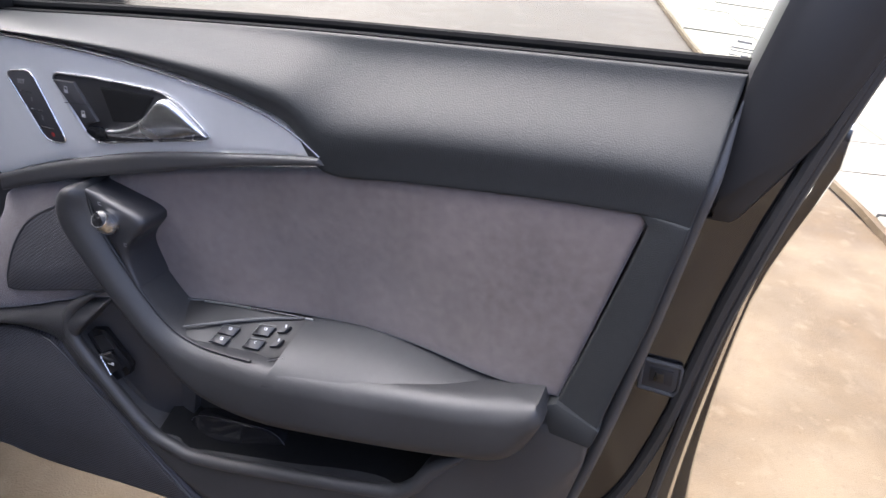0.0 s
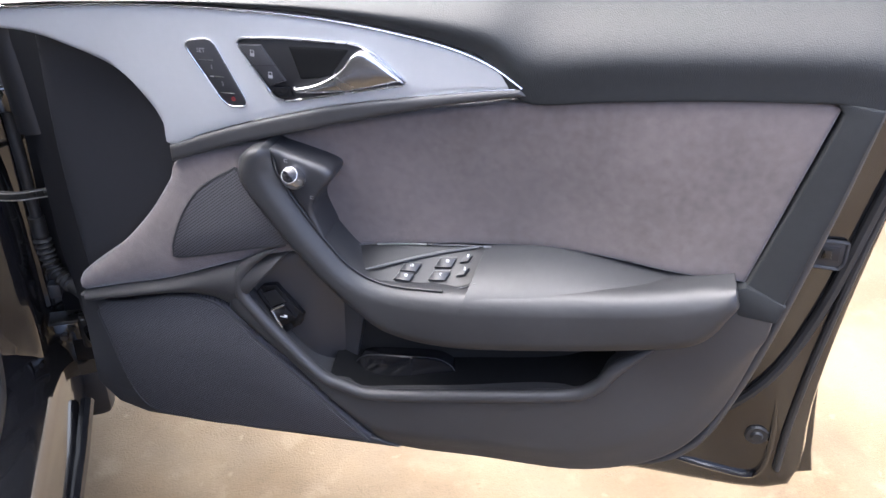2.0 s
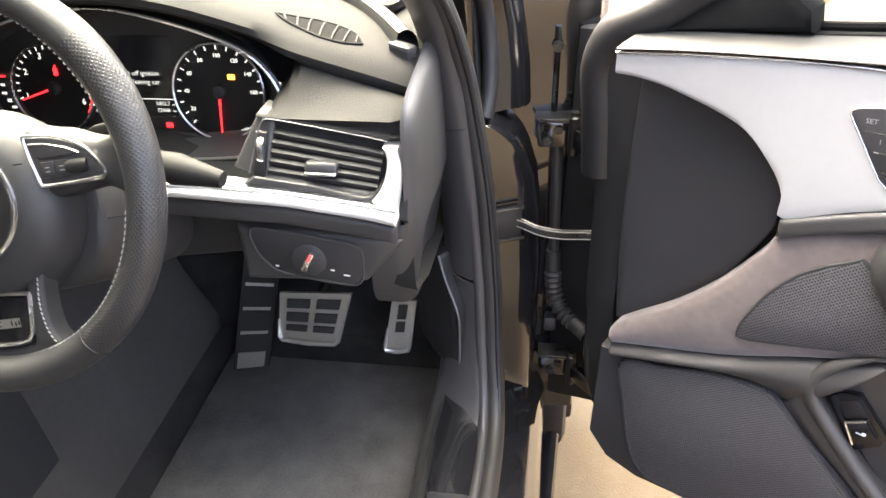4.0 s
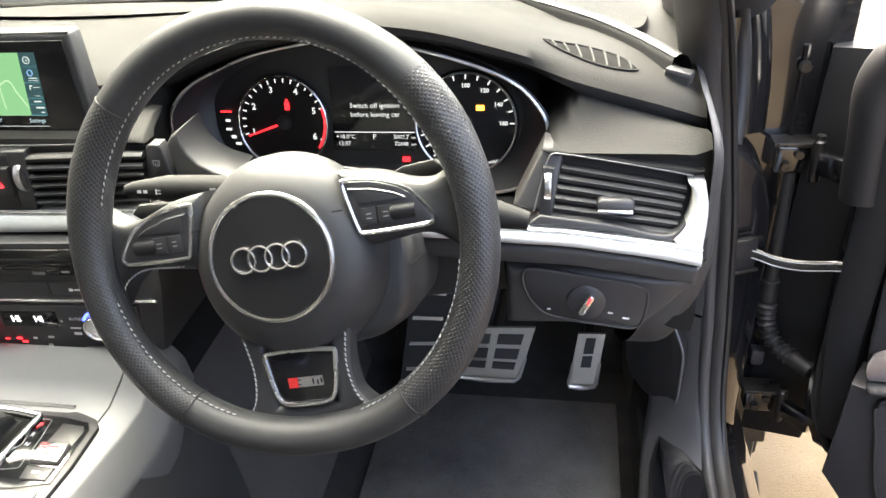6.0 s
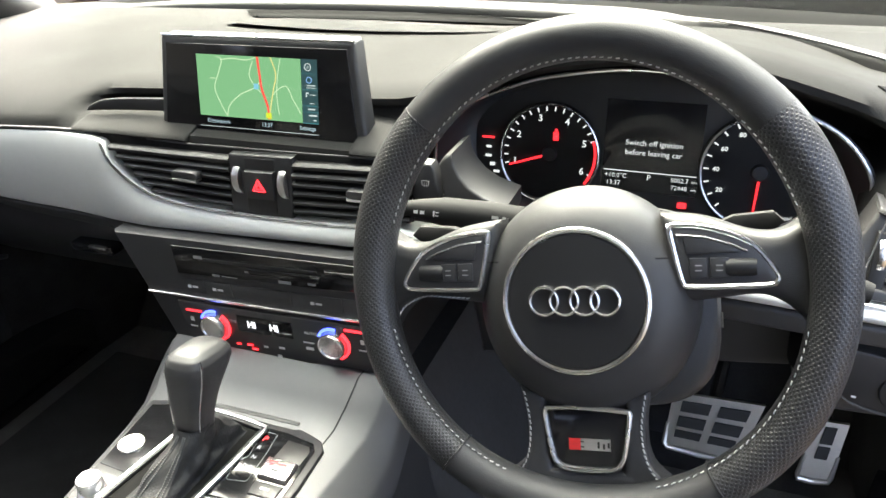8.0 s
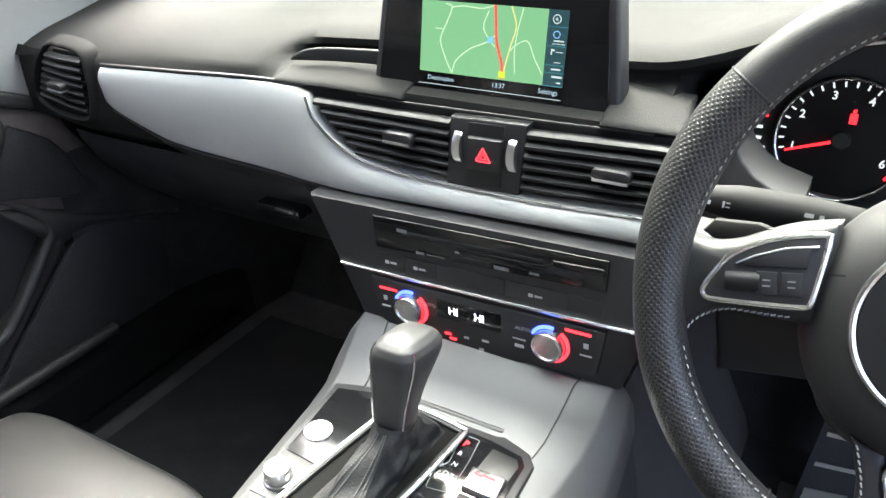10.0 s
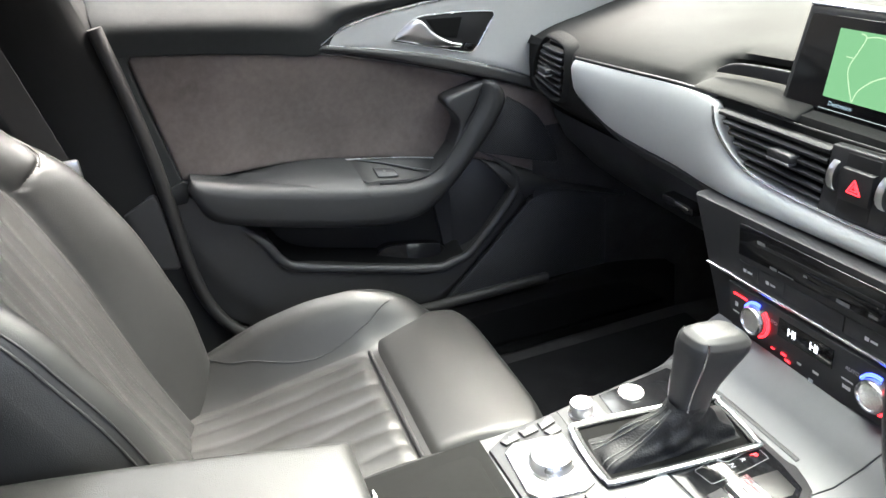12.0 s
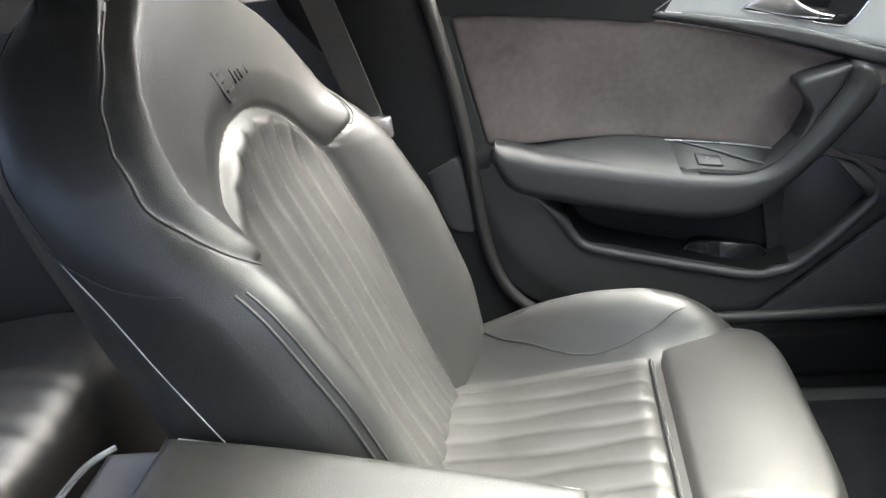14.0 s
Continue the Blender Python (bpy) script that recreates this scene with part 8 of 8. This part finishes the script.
for k, e in ((29, 1), (19, -1)):
    part("knob_strip", sweep([r[k] + Vector((0.0003 * e, -0.0003, 0.0)) for r in rows[2:29]], 0.0010, sides=6), SATIN, knob, "slim bright strip")
part("knob_collar", sweep([c[0] + Vector((0, -0.001, -0.004)), c[0] + Vector((0, 0.002, 0.006))], 0.0185, sides=20), GAITER, gear)
GT = [(0.0, 0.0), (0.003, 0.05), (0.008, 0.14), (0.014, 0.27), (0.021, 0.43), (0.029, 0.62), (0.037, 0.79), (0.045, 0.92), (0.052, 1.0)]
rows = []
for k in range(25):
    u = k / 24
    z, f = table(u, [(i / 8, g[0]) for i, g in enumerate(GT)]), table(u, [(i / 8, g[1]) for i, g in enumerate(GT)])
    row = []
    for i, p in enumerate(curve([(-0.020 + (x + 0.022) * 0.60, -0.024 + (y + 0.024) * 0.90) for x, y in fr], 96, True, True)):
        a = math.atan2(p.y + 0.026, p.x + 0.024)
        tip = Vector((-0.009 + 0.0172 * math.cos(a), -0.008 + 0.0172 * math.sin(a), 0))
        g = Vector((lerp(p.x, tip.x, f ** 0.55), lerp(p.y, tip.y, f ** 0.9), 0))
        swell = math.sin(math.pi * min(u * 1.05, 1))
        fold = swell * (0.0026 * math.sin(4 * a + 6.0 * u) + 0.0022 * math.sin(3 * a - 11.0 * u + 1.3) + 0.0012 * math.sin(9 * a + 14 * u))
        o = Vector((math.cos(a), math.sin(a), 0.6))
        row.append(Vector((g.x, g.y, 0.6415 + z)) + o * fold)
    rows.append(row)
gait = part("gaiter", grid(rows, closed_v=True), GAITER, gear, "soft folded leather gaiter", sharp=2.0)
for ang in (-1.86, -1.76, -1.40, -1.30):
    i = min(range(96), key=lambda j: abs(math.atan2(rows[0][j].y + 0.026, rows[0][j].x + 0.024) - ang))
    line = [rows[k][i].lerp(rows[k + 1][i], h) for k in range(1, 23) for h in (0.0, 0.5)]
    bm = bmesh.new()
    for p, q in zip(line, line[1:]):
        e = p.lerp(q, 0.62)
        n = Vector((0.00042, 0, 0))
        lift = Vector((0, -0.0007, 0.0009))
        v = [bm.verts.new(x) for x in (p - n + lift, p + n + lift, e + n + lift, e - n + lift, p - n, p + n, e + n, e - n)]
        for f in ((0, 1, 2, 3), (0, 4, 5, 1), (1, 5, 6, 2), (2, 6, 7, 3), (3, 7, 4, 0)):
            bm.faces.new([v[j] for j in f])
    part("gaiter_stitches", bm, THREAD, gait, "pale double stitching")

# ---- seats ----
FY = [(0.40, -0.485), (0.50, -0.512), (0.60, -0.540), (0.75, -0.585), (0.88, -0.632), (1.00, -0.676), (1.08, -0.705), (1.13, -0.73)]
HW = [(0.38, 0.215), (0.50, 0.235), (0.62, 0.252), (0.75, 0.260), (0.85, 0.258), (0.90, 0.252), (0.94, 0.246), (0.98, 0.238), (1.01, 0.224), (1.04, 0.203), (1.07, 0.172), (1.09, 0.144), (1.115, 0.104), (1.128, 0.06)]
PAD = [(0.872, 0.158), (0.880, 0.176), (0.89, 0.198), (0.91, 0.214), (0.96, 0.222), (1.006, 0.207), (1.04, 0.183), (1.08, 0.133), (1.12, 0.055)]
BOL = [(0.38, 0.02), (0.5, 0.055), (0.62, 0.075), (0.76, 0.074), (0.86, 0.062), (0.895, 0.046), (0.925, 0.018), (0.95, 0.006), (1.05, 0.0), (1.13, -0.01)]


def soft_table(x, pts, r=0.02):
    return (table(x - r, pts) + 2 * table(x, pts) + table(x + r, pts)) / 4


def make_seat(cx, name, label):
    seat = thing(name, (cx, -0.3, 0.285), label, "car seat", "front seats")

    def arch(z):
        """Half the width of the fluted middle panel."""
        return 0.152 * math.sqrt(max(0, 1 - ((z - 0.835) / 0.130) ** 2)) if z > 0.835 else lerp(0.136, 0.152, ease(z, 0.46, 0.80))

    def within(x, z):
        """How far a spot lies inside the arched panel."""
        if z > 0.835:
            return (1 - math.hypot(x / 0.152, (z - 0.835) / 0.130)) * 0.14
        return min(arch(z) - abs(x), (z - 0.452) * 2)

    def flat_back(x, z):
        hw, b = soft_table(z, HW), soft_table(z, BOL)
        q = abs(x) / hw
        dish = 0.026 * ease(within(x, z), -0.03, 0.05) * (1 - 0.5 * ease(z, 0.86, 0.96)) * (0.4 + 0.6 * ease(z, 0.45, 0.62))
        return soft_table(z, FY) - dish + b * ease(q, 0.52, 0.86) - 0.050 * max(0, (q - 0.84) / 0.16) ** 2.6

    def edge_of_pad(x, z):
        return min(soft_table(z, PAD, 0.006) - abs(x), (z - 0.870) * 1.6)

    def backf(x, z):
        """y of the seat back's front skin, with its padding and seams; x from its middle."""
        w, e = within(x, z), edge_of_pad(x, z)
        up = 0.0
        if w > -0.004:
            flute = abs(math.cos(math.pi * x / 0.037)) ** 0.45
            puff = ease(w, -0.004, 0.020)
            up += puff * (0.013 - 0.0055 * (1 - flute) * ease(w, 0.004, 0.02)) + 0.0007 * math.sin(31 * z + 2.3 * round(x / 0.037)) * ease(w, 0, 0.02)
        up -= 0.0045 * math.exp(-((w / 0.0060) ** 2))
        if e > 0:
            up += 0.013 * ease(e, 0.0, 0.026) * ease(-w, 0.0, 0.050)
        if z > 0.865:
            up -= 0.0035 * math.exp(-((e / 0.0055) ** 2)) * ease(-w, 0.0, 0.012)
        return flat_back(x, z) + up

    def rear(z):
        return soft_table(z, FY) - table(z, [(0.38, 0.14), (0.75, 0.14), (1.0, 0.125), (1.08, 0.10), (1.115, 0.07), (1.13, 0.03)])

    levels = [float(z) for z in np.concatenate([np.linspace(0.38, 0.45, 6), np.linspace(0.456, 1.085, 240), [1.092, 1.10, 1.108, 1.116, 1.122, 1.127, 1.13]])]
    spans = [math.sin(q * math.pi / 2 * 0.92) / math.sin(0.92 * math.pi / 2) for q in np.linspace(-1, 1, 211)]
    skin = [[(soft_table(z, HW) * q, z) for q in spans] for z in levels]
    pieces = {"backrest": bmesh.new(), "back_panel": bmesh.new(), "shoulder_pad": bmesh.new()}
    made = {k: {} for k in pieces}

    def corner(which, a, b):
        if (a, b) not in made[which]:
            x, z = skin[a][b]
            made[which][(a, b)] = pieces[which].verts.new((cx + x, backf(x, z), z))
        return made[which][(a, b)]

    for a in range(len(levels) - 1):
        for b in range(len(spans) - 1):
            x, z = [(p + q) / 2 for p, q in zip(skin[a][b], skin[a + 1][b + 1])]
            which = "back_panel" if within(x, z) > 0 else "shoulder_pad" if z > 0.87 and edge_of_pad(x, z) > 0 else "backrest"
            pieces[which].faces.new([corner(which, *k) for k in ((a, b), (a, b + 1), (a + 1, b + 1), (a + 1, b))])
    bm = pieces["backrest"]
    ring = []
    for a, z in enumerate(levels):
        hw, yb = soft_table(z, HW), rear(z)
        yf = backf(hw, z)
        row = [corner("backrest", a, len(spans) - 1)]
        row += [bm.verts.new((cx + hw * x, y, z)) for x, y in ((1.012, lerp(yf, yb, 0.12)), (1.012, lerp(yf, yb, 0.4)), (0.99, lerp(yf, yb, 0.7)), (0.95, lerp(yf, yb, 0.92)), (0.86, yb), (0.5, yb - 0.008), (0, yb - 0.01), (-0.5, yb - 0.008), (-0.86, yb), (-0.95, lerp(yf, yb, 0.92)), (-0.99, lerp(yf, yb, 0.7)), (-1.012, lerp(yf, yb, 0.4)), (-1.012, lerp(yf, yb, 0.12)))]
        row.append(corner("backrest", a, 0))
        ring.append(row)
    for r, t in zip(ring, ring[1:]):
        for k in range(len(r) - 1):
            bm.faces.new((r[k], r[k + 1], t[k + 1], t[k]))
    back = part("backrest", bm, SEAT, seat, "bolstered black leather backrest", sharp=2.0)
    panel = part("back_panel", pieces["back_panel"], SEAT, back, "fluted leather middle panel", sharp=2.0)
    part("shoulder_pad", pieces["shoulder_pad"], SEAT, back, "smooth padded leather shoulder piece", sharp=2.0)

    def side_at(s, z, k):
        """A spot on the flank of the backrest, k from its front edge to its back."""
        hw = soft_table(z, HW)
        return (cx + s * (hw * table(k, [(0, 1.0), (0.12, 1.012), (0.4, 1.012), (0.7, 0.99), (0.92, 0.95)]) + 0.0003), lerp(backf(hw, z), rear(z), k), z)

    for k in range(-3, 4):
        x = 0.037 * (k + 0.5) if k < 3 else 0.037 * 3.5
        zs = [float(z) for z in np.linspace(0.47, 0.96, 70) if within(x, float(z)) > 0.006]
        for dx in (-0.0045, 0.0045):
            bm = bmesh.new()
            for a, b in zip(zs, zs[1:]):
                b = lerp(a, b, 0.6)
                bm.faces.new([bm.verts.new((cx + u, backf(u, v) + 0.0006, v)) for u, v in ((x + dx - 0.0005, a), (x + dx + 0.0005, a), (x + dx + 0.0005, b), (x + dx - 0.0005, b))])
            part("panel_stitches", bm, THREAD, panel)
    for s in (-1, 1):
        for k, r in ((0.935, 0.0013), (0.955, 0.0016)):
            part("side_piping", sweep([(cx + s * soft_table(z, HW) * k, backf(s * soft_table(z, HW) * k, z) + 0.0004, z) for z in np.linspace(0.46, 0.885, 60)], r, sides=8), SEAT, back, "raised leather piping")
        part("shoulder_piping", sweep([(cx + s * (soft_table(z, PAD, 0.006) + 0.003), backf(s * (soft_table(z, PAD, 0.006) + 0.003), z) + 0.0008, z) for z in np.linspace(0.884, 1.10, 60)], 0.0016, sides=8), SEAT, back, "raised leather piping")
        part("side_seam", sweep([side_at(s, z, 0.34 + 0.30 * ease(z, 0.45, 0.93)) for z in np.linspace(0.45, 0.93, 40)], 0.0007, sides=6), STITCH, back, "thin stitched side seam")
        part("side_seam", sweep([side_at(s, z, 0.62 + 0.22 * ease(z, 0.92, 1.10)) for z in np.linspace(0.915, 1.10, 24)], 0.0009, sides=6), VOID, back, "dark seam up the shoulder's flank")
        part("side_seam", sweep(curve([side_at(s, z, k) for z, k in ((0.893, 0.02), (0.895, 0.15), (0.900, 0.32), (0.910, 0.48), (0.928, 0.62), (0.943, 0.70))], 24), 0.0010, sides=6), VOID, back, "dark seam under the shoulder piece")
    lm = axes((cx - 0.004, backf(0, 1.004) + 0.0002, 1.004), (-1, 0, 0), (0, -0.35, 1)) @ Matrix.Diagonal((1.3, 1.15, 1, 1)) @ Matrix(((1, -0.12, 0, 0), (0, 1, 0, 0), (0, 0, 1, 0), (0, 0, 0, 1)))
    for x, y, w, h in ((-0.025, 0, 0.0022, 0.030), (-0.018, 0.015, 0.014, 0.0022), (-0.013, 0.011, 0.011, 0.0022), (-0.013, 0.003, 0.011, 0.0022), (-0.013, -0.006, 0.011, 0.0022), (-0.020, -0.014, 0.010, 0.0022), (0.004, 0.002, 0.0018, 0.014), (0.011, 0.000, 0.0018, 0.010), (0.018, 0.000, 0.0018, 0.010), (0.022, 0.004, 0.006, 0.0018), (0.031, 0.000, 0.0018, 0.009)):
        em = bmesh.new()
        bmesh.ops.create_cube(em, size=1, matrix=lm @ Matrix.Translation((x, y, 0)) @ Matrix.Diagonal((w, h, 0.0030, 1)))
        part("embossed_stroke", em, SEAT, back)
    hr = part("headrest", grid([[(cx + w * math.copysign(abs(math.cos(a)) ** 0.7, math.cos(a)), -0.765 + t * math.copysign(abs(math.sin(a)) ** 0.7, math.sin(a)) - 0.1 * (z - 1.2), z) for a in np.linspace(0, 2 * math.pi, 28, endpoint=False)] for z, w, t in ((1.165, 0.08, 0.03), (1.175, 0.115, 0.045), (1.21, 0.132, 0.052), (1.27, 0.13, 0.050), (1.315, 0.11, 0.042), (1.33, 0.07, 0.025))], closed_v=True, cap=True), SEAT, seat, "leather headrest")
    for s in (-1, 1):
        part("headrest_post", sweep([(cx + s * 0.06, -0.755, 1.10), (cx + s * 0.06, -0.765, 1.18)], 0.006, sides=10), CHROME, hr, "chrome post")
        part("post_guide", sweep([(cx + s * 0.06, -0.757, 1.112), (cx + s * 0.06, -0.758, 1.134)], 0.014, sides=14), VOID, hr)

    # cushion
    def top(x, y):
        q = abs(x) / 0.255
        base = soft_table(y, [(-0.56, 0.468), (-0.45, 0.470), (-0.30, 0.492), (-0.18, 0.512), (-0.06, 0.512), (0.0, 0.490), (0.03, 0.46)], 0.025)
        b = soft_table(y, [(-0.60, 0.01), (-0.54, 0.035), (-0.46, 0.068), (-0.38, 0.088), (-0.30, 0.092), (-0.22, 0.080), (-0.16, 0.055), (-0.11, 0.018), (-0.09, -0.02)], 0.02) - 0.05 * ease(y, -0.23, -0.20) * (1 - ease(q, 0.55, 0.75))
        return base + b * ease(q, 0.52, 0.84) - 0.08 * max(0, (q - 0.84) / 0.16) ** 2.4

    rows = []
    for y in list(np.linspace(-0.60, -0.09, 36)):
        y = float(y)
        row = [(cx + 0.255 * q, y, top(0.255 * q, y)) for q in np.linspace(-1, 1, 41)]
        row = [(cx - 0.25, y, 0.31)] + row + [(cx + 0.25, y, 0.31)]
        rows.append(row)
    cush = part("cushion", grid(rows, closed_v=True, cap=True), SEAT, seat, "bolstered leather seat cushion")
    rows = []
    for u in np.linspace(0, 1, 40):
        y = lerp(-0.218, -0.052, min(u / 0.55, 1)) if u < 0.55 else -0.052 + 0.034 * math.sin((u - 0.55) / 0.45 * math.pi / 2)
        drop = 0.0 if u < 0.55 else 0.16 * (1 - math.cos((u - 0.55) / 0.45 * math.pi / 2))
        drop += 0.014 * (1 - ease(u, 0.0, 0.06))
        row = []
        for q in np.linspace(-1, 1, 41):
            zz = 0.5205 - 1.4 * (y + 0.125) ** 2 - 0.05 * max(0, (abs(q) - 0.86) / 0.14) ** 2.2
            row.append((cx - 0.028 + lerp(0.175, 0.188, ease(u, 0.1, 0.5)) * q, y - 0.040 * abs(q) ** 6 * ease(u, 0.25, 0.6), zz - drop + 0.004))
        row = [(cx - 0.20, y, 0.33)] + row + [(cx + 0.15, y, 0.33)]
        rows.append(row)
    for s in (-1, 1):
        line = curve([(s * x, y) for x, y in ((0.222, -0.490), (0.190, -0.443), (0.178, -0.400), (0.163, -0.343), (0.158, -0.288), (0.170, -0.224), (0.196, -0.165))], 40)
        part("bolster_seam", sweep([(cx + p.x, p.y, top(p.x, p.y) + 0.0002) for p in line], 0.0009, sides=6), VOID, cush, "dark curved seam across the bolster")
    part("thigh_support", grid(rows, closed_v=True, cap=True), SEAT, seat, "smooth leather thigh support")
    rows = []
    for y in np.linspace(-0.545, -0.228, 30):
        y = float(y)
        row = []
        for q in np.linspace(-1, 1, 73):
            x = 0.146 * q
            flute = abs(math.cos(math.pi * x / 0.0365)) ** 0.4
            end = min(ease(y, -0.545, -0.53), 1 - ease(y, -0.242, -0.226))
            row.append((cx + x, y, top(x, y) + 0.002 + 0.0105 * (1 - abs(q) ** 8) * end * (0.74 + 0.26 * flute) + 0.0008 * math.sin(29 * y + 2.1 * round(x / 0.0365))))
        rows.append(row)
    cp = part("cushion_panel", grid(rows), SEAT, cush, "fluted leather cushion panel")
    for k in range(-4, 4):
        x = 0.0365 * (k + 0.5)
        for dx in (-0.0045, 0.0045):
            bm = bmesh.new()
            ys = [float(y) for y in np.linspace(-0.53, -0.24, 40)]
            for a, b in zip(ys, ys[1:]):
                b = lerp(a, b, 0.6)
                bm.faces.new([bm.verts.new((cx + x + dx + e * 0.0005, y, top(x, y) + 0.0100)) for e, y in ((-1, a), (1, a), (1, b), (-1, b))])
            part("panel_stitches", bm, THREAD, cp)
    # Black strip laid on the leather for the shade in the gap.
    part("gap_shade_strip", sweep([(cx - 0.010 + x, -0.2215, top(x, -0.2215) + 0.0015) for x in np.linspace(-0.15, 0.15, 30)], 0.0035, sides=8), VOID, cush, "black strip for the shade in the gap before the thigh support")
    for s in (-1, 1):
        part("headrest_guide", turned([(0.0, 0.004), (0.010, 0.004), (0.012, 0.008), (0.021, 0.0065), (0.025, 0.003), (0.0265, -0.014)], axes((cx + s * 0.072, -0.748, 1.113), (1, 0, 0), (0, 1, -0.3)), 32), VOID, seat, "round black headrest guide")
    part("seat_base", box(cx - 0.20, cx + 0.20, -0.52, -0.08, 0.286, 0.36, 0.01), VOID, seat)
    return seat


passenger_seat = make_seat(-0.372, "passenger_seat", "black leather sports seat with fluted panels beside the console")
driver_seat = copy_thing(passenger_seat, Matrix.Translation((0.382, -0.335, 0.285)))
driver_seat["label"] = "black leather driver sports seat with fluted panels"

# ---- belt, pillar and rear seat ----
pillar = thing("centre_pillar", (-0.76, -0.56, 0.42), "dark grey centre pillar trim with seat belt", "pillar trim", kind="structure")
rows = []
for z, y0, y1, x in ((0.40, -0.405, -0.70, -0.745), (0.48, -0.425, -0.68, -0.745), (0.56, -0.455, -0.66, -0.745), (0.63, -0.470, -0.65, -0.742), (0.72, -0.478, -0.645, -0.742), (0.80, -0.482, -0.64, -0.742), (0.90, -0.492, -0.65, -0.742), (1.00, -0.512, -0.72, -0.735), (1.15, -0.545, -0.76, -0.705), (1.30, -0.58, -0.78, -0.65), (1.40, -0.60, -0.79, -0.60)):
    rows.append([(x - 0.05, y0 + 0.012, z), (x - 0.006, y0 + 0.002, z), (x + 0.004, y0 - 0.012, z), (x + 0.010, 0.5 * (y0 + y1), z), (x + 0.002, y1 + 0.01, z), (x - 0.05, y1, z)])
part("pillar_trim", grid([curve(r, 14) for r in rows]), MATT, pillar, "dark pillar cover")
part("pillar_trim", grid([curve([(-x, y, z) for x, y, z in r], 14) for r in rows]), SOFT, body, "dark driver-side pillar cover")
part("lower_cover", patch([(-0.540, 0.735), (-0.53, 0.67), (-0.515, 0.632), (-0.48, 0.622)], [(-0.505, 0.750), (-0.485, 0.755), (-0.478, 0.70), (-0.474, 0.628)], lambda y, z, d: Vector((-0.736 + d, y, z)), 0.006, 20, 6, 0.006, 0.02), SOFT, pillar, "raised cover at the pillar foot")
part("pillar_seal", sweep(curve([(-0.735, -0.505, 1.02), (-0.735, -0.488, 0.92), (-0.735, -0.474, 0.812), (-0.735, -0.466, 0.70), (-0.735, -0.461, 0.619), (-0.735, -0.445, 0.54), (-0.735, -0.405, 0.475), (-0.735, -0.33, 0.44), (-0.735, -0.1, 0.425), (-0.735, 0.2, 0.425)], 60), 0.011, sides=10), RUBBER, pillar, "black rubber door seal")
bt = [(-0.655, -0.700, 1.30), (-0.668, -0.660, 1.10), (-0.672, -0.625, 0.95), (-0.668, -0.598, 0.83), (-0.655, -0.585, 0.70), (-0.645, -0.56, 0.55), (-0.64, -0.55, 0.46)]
belt = thing("seat_belt", (-0.64, -0.56, 0.46), "black woven seat belt hanging beside the seat", "seat belt")
part("webbing", grid([[p + Vector((0.004 * k, 0.0, 0)) + Vector((0.0, 0.023, 0)) * s for s, k in ((-1, 0), (1, 0), (1, 0.35), (-1, 0.35))] for p in curve(bt, 40)], closed_v=True), RUBBER, belt, "black webbing")
part("tongue", box(-0.672, -0.659, -0.604, -0.568, 0.824, 0.856, 0.004), SATIN, belt, "steel belt tongue")
part("anchor", box(-0.628, -0.598, -0.54, -0.51, 0.505, 0.535, 0.006), VOID, belt, "black belt anchor")

bench = thing("rear_seat", (0, -1.4, 0.28), "black leather rear bench seat", "car seat")
rows = []
for x in np.linspace(-0.66, 0.66, 177):
    x = float(x)
    q = abs(abs(x) - 0.36) / 0.30
    dip = -0.035 * max(0, 1 - q * q)
    flute = 0.006 * abs(math.cos(math.pi * x / 0.052)) ** 0.5 * (1 - ease(abs(abs(x) - 0.36), 0.15, 0.18))
    rows.append([(x, y, z + (dip + flute) * k) for y, z, k in ((-1.08, 0.30, 0), (-1.075, 0.42, 0), (-1.085, 0.50, 0.3), (-1.12, 0.545, 0.7), (-1.20, 0.560, 1), (-1.35, 0.545, 1), (-1.50, 0.525, 1), (-1.56, 0.52, 0.5))])
part("bench_cushion", grid([curve(r, 24) for r in rows]), SEAT, bench, "padded leather bench cushion")
rows = []
for x in np.linspace(-0.66, 0.66, 45):
    x = float(x)
    q = abs(abs(x) - 0.36) / 0.30
    dip = 0.04 * max(0, 1 - q * q)
    rows.append([(x, y - dip * k, z) for y, z, k in ((-1.52, 0.50, 0), (-1.54, 0.60, 1), (-1.60, 0.78, 1), (-1.66, 0.93, 0.6), (-1.72, 0.99, 0.2), (-1.80, 0.98, 0))])
part("bench_back", grid([curve(r, 24) for r in rows]), SEAT, bench, "padded leather bench backrest")
part("bench_seam", sweep([(-0.42, y, z) for y, z in ((-1.09, 0.475), (-1.12, 0.515), (-1.20, 0.528), (-1.35, 0.515), (-1.5, 0.50))], 0.003, sides=6), VOID, bench)
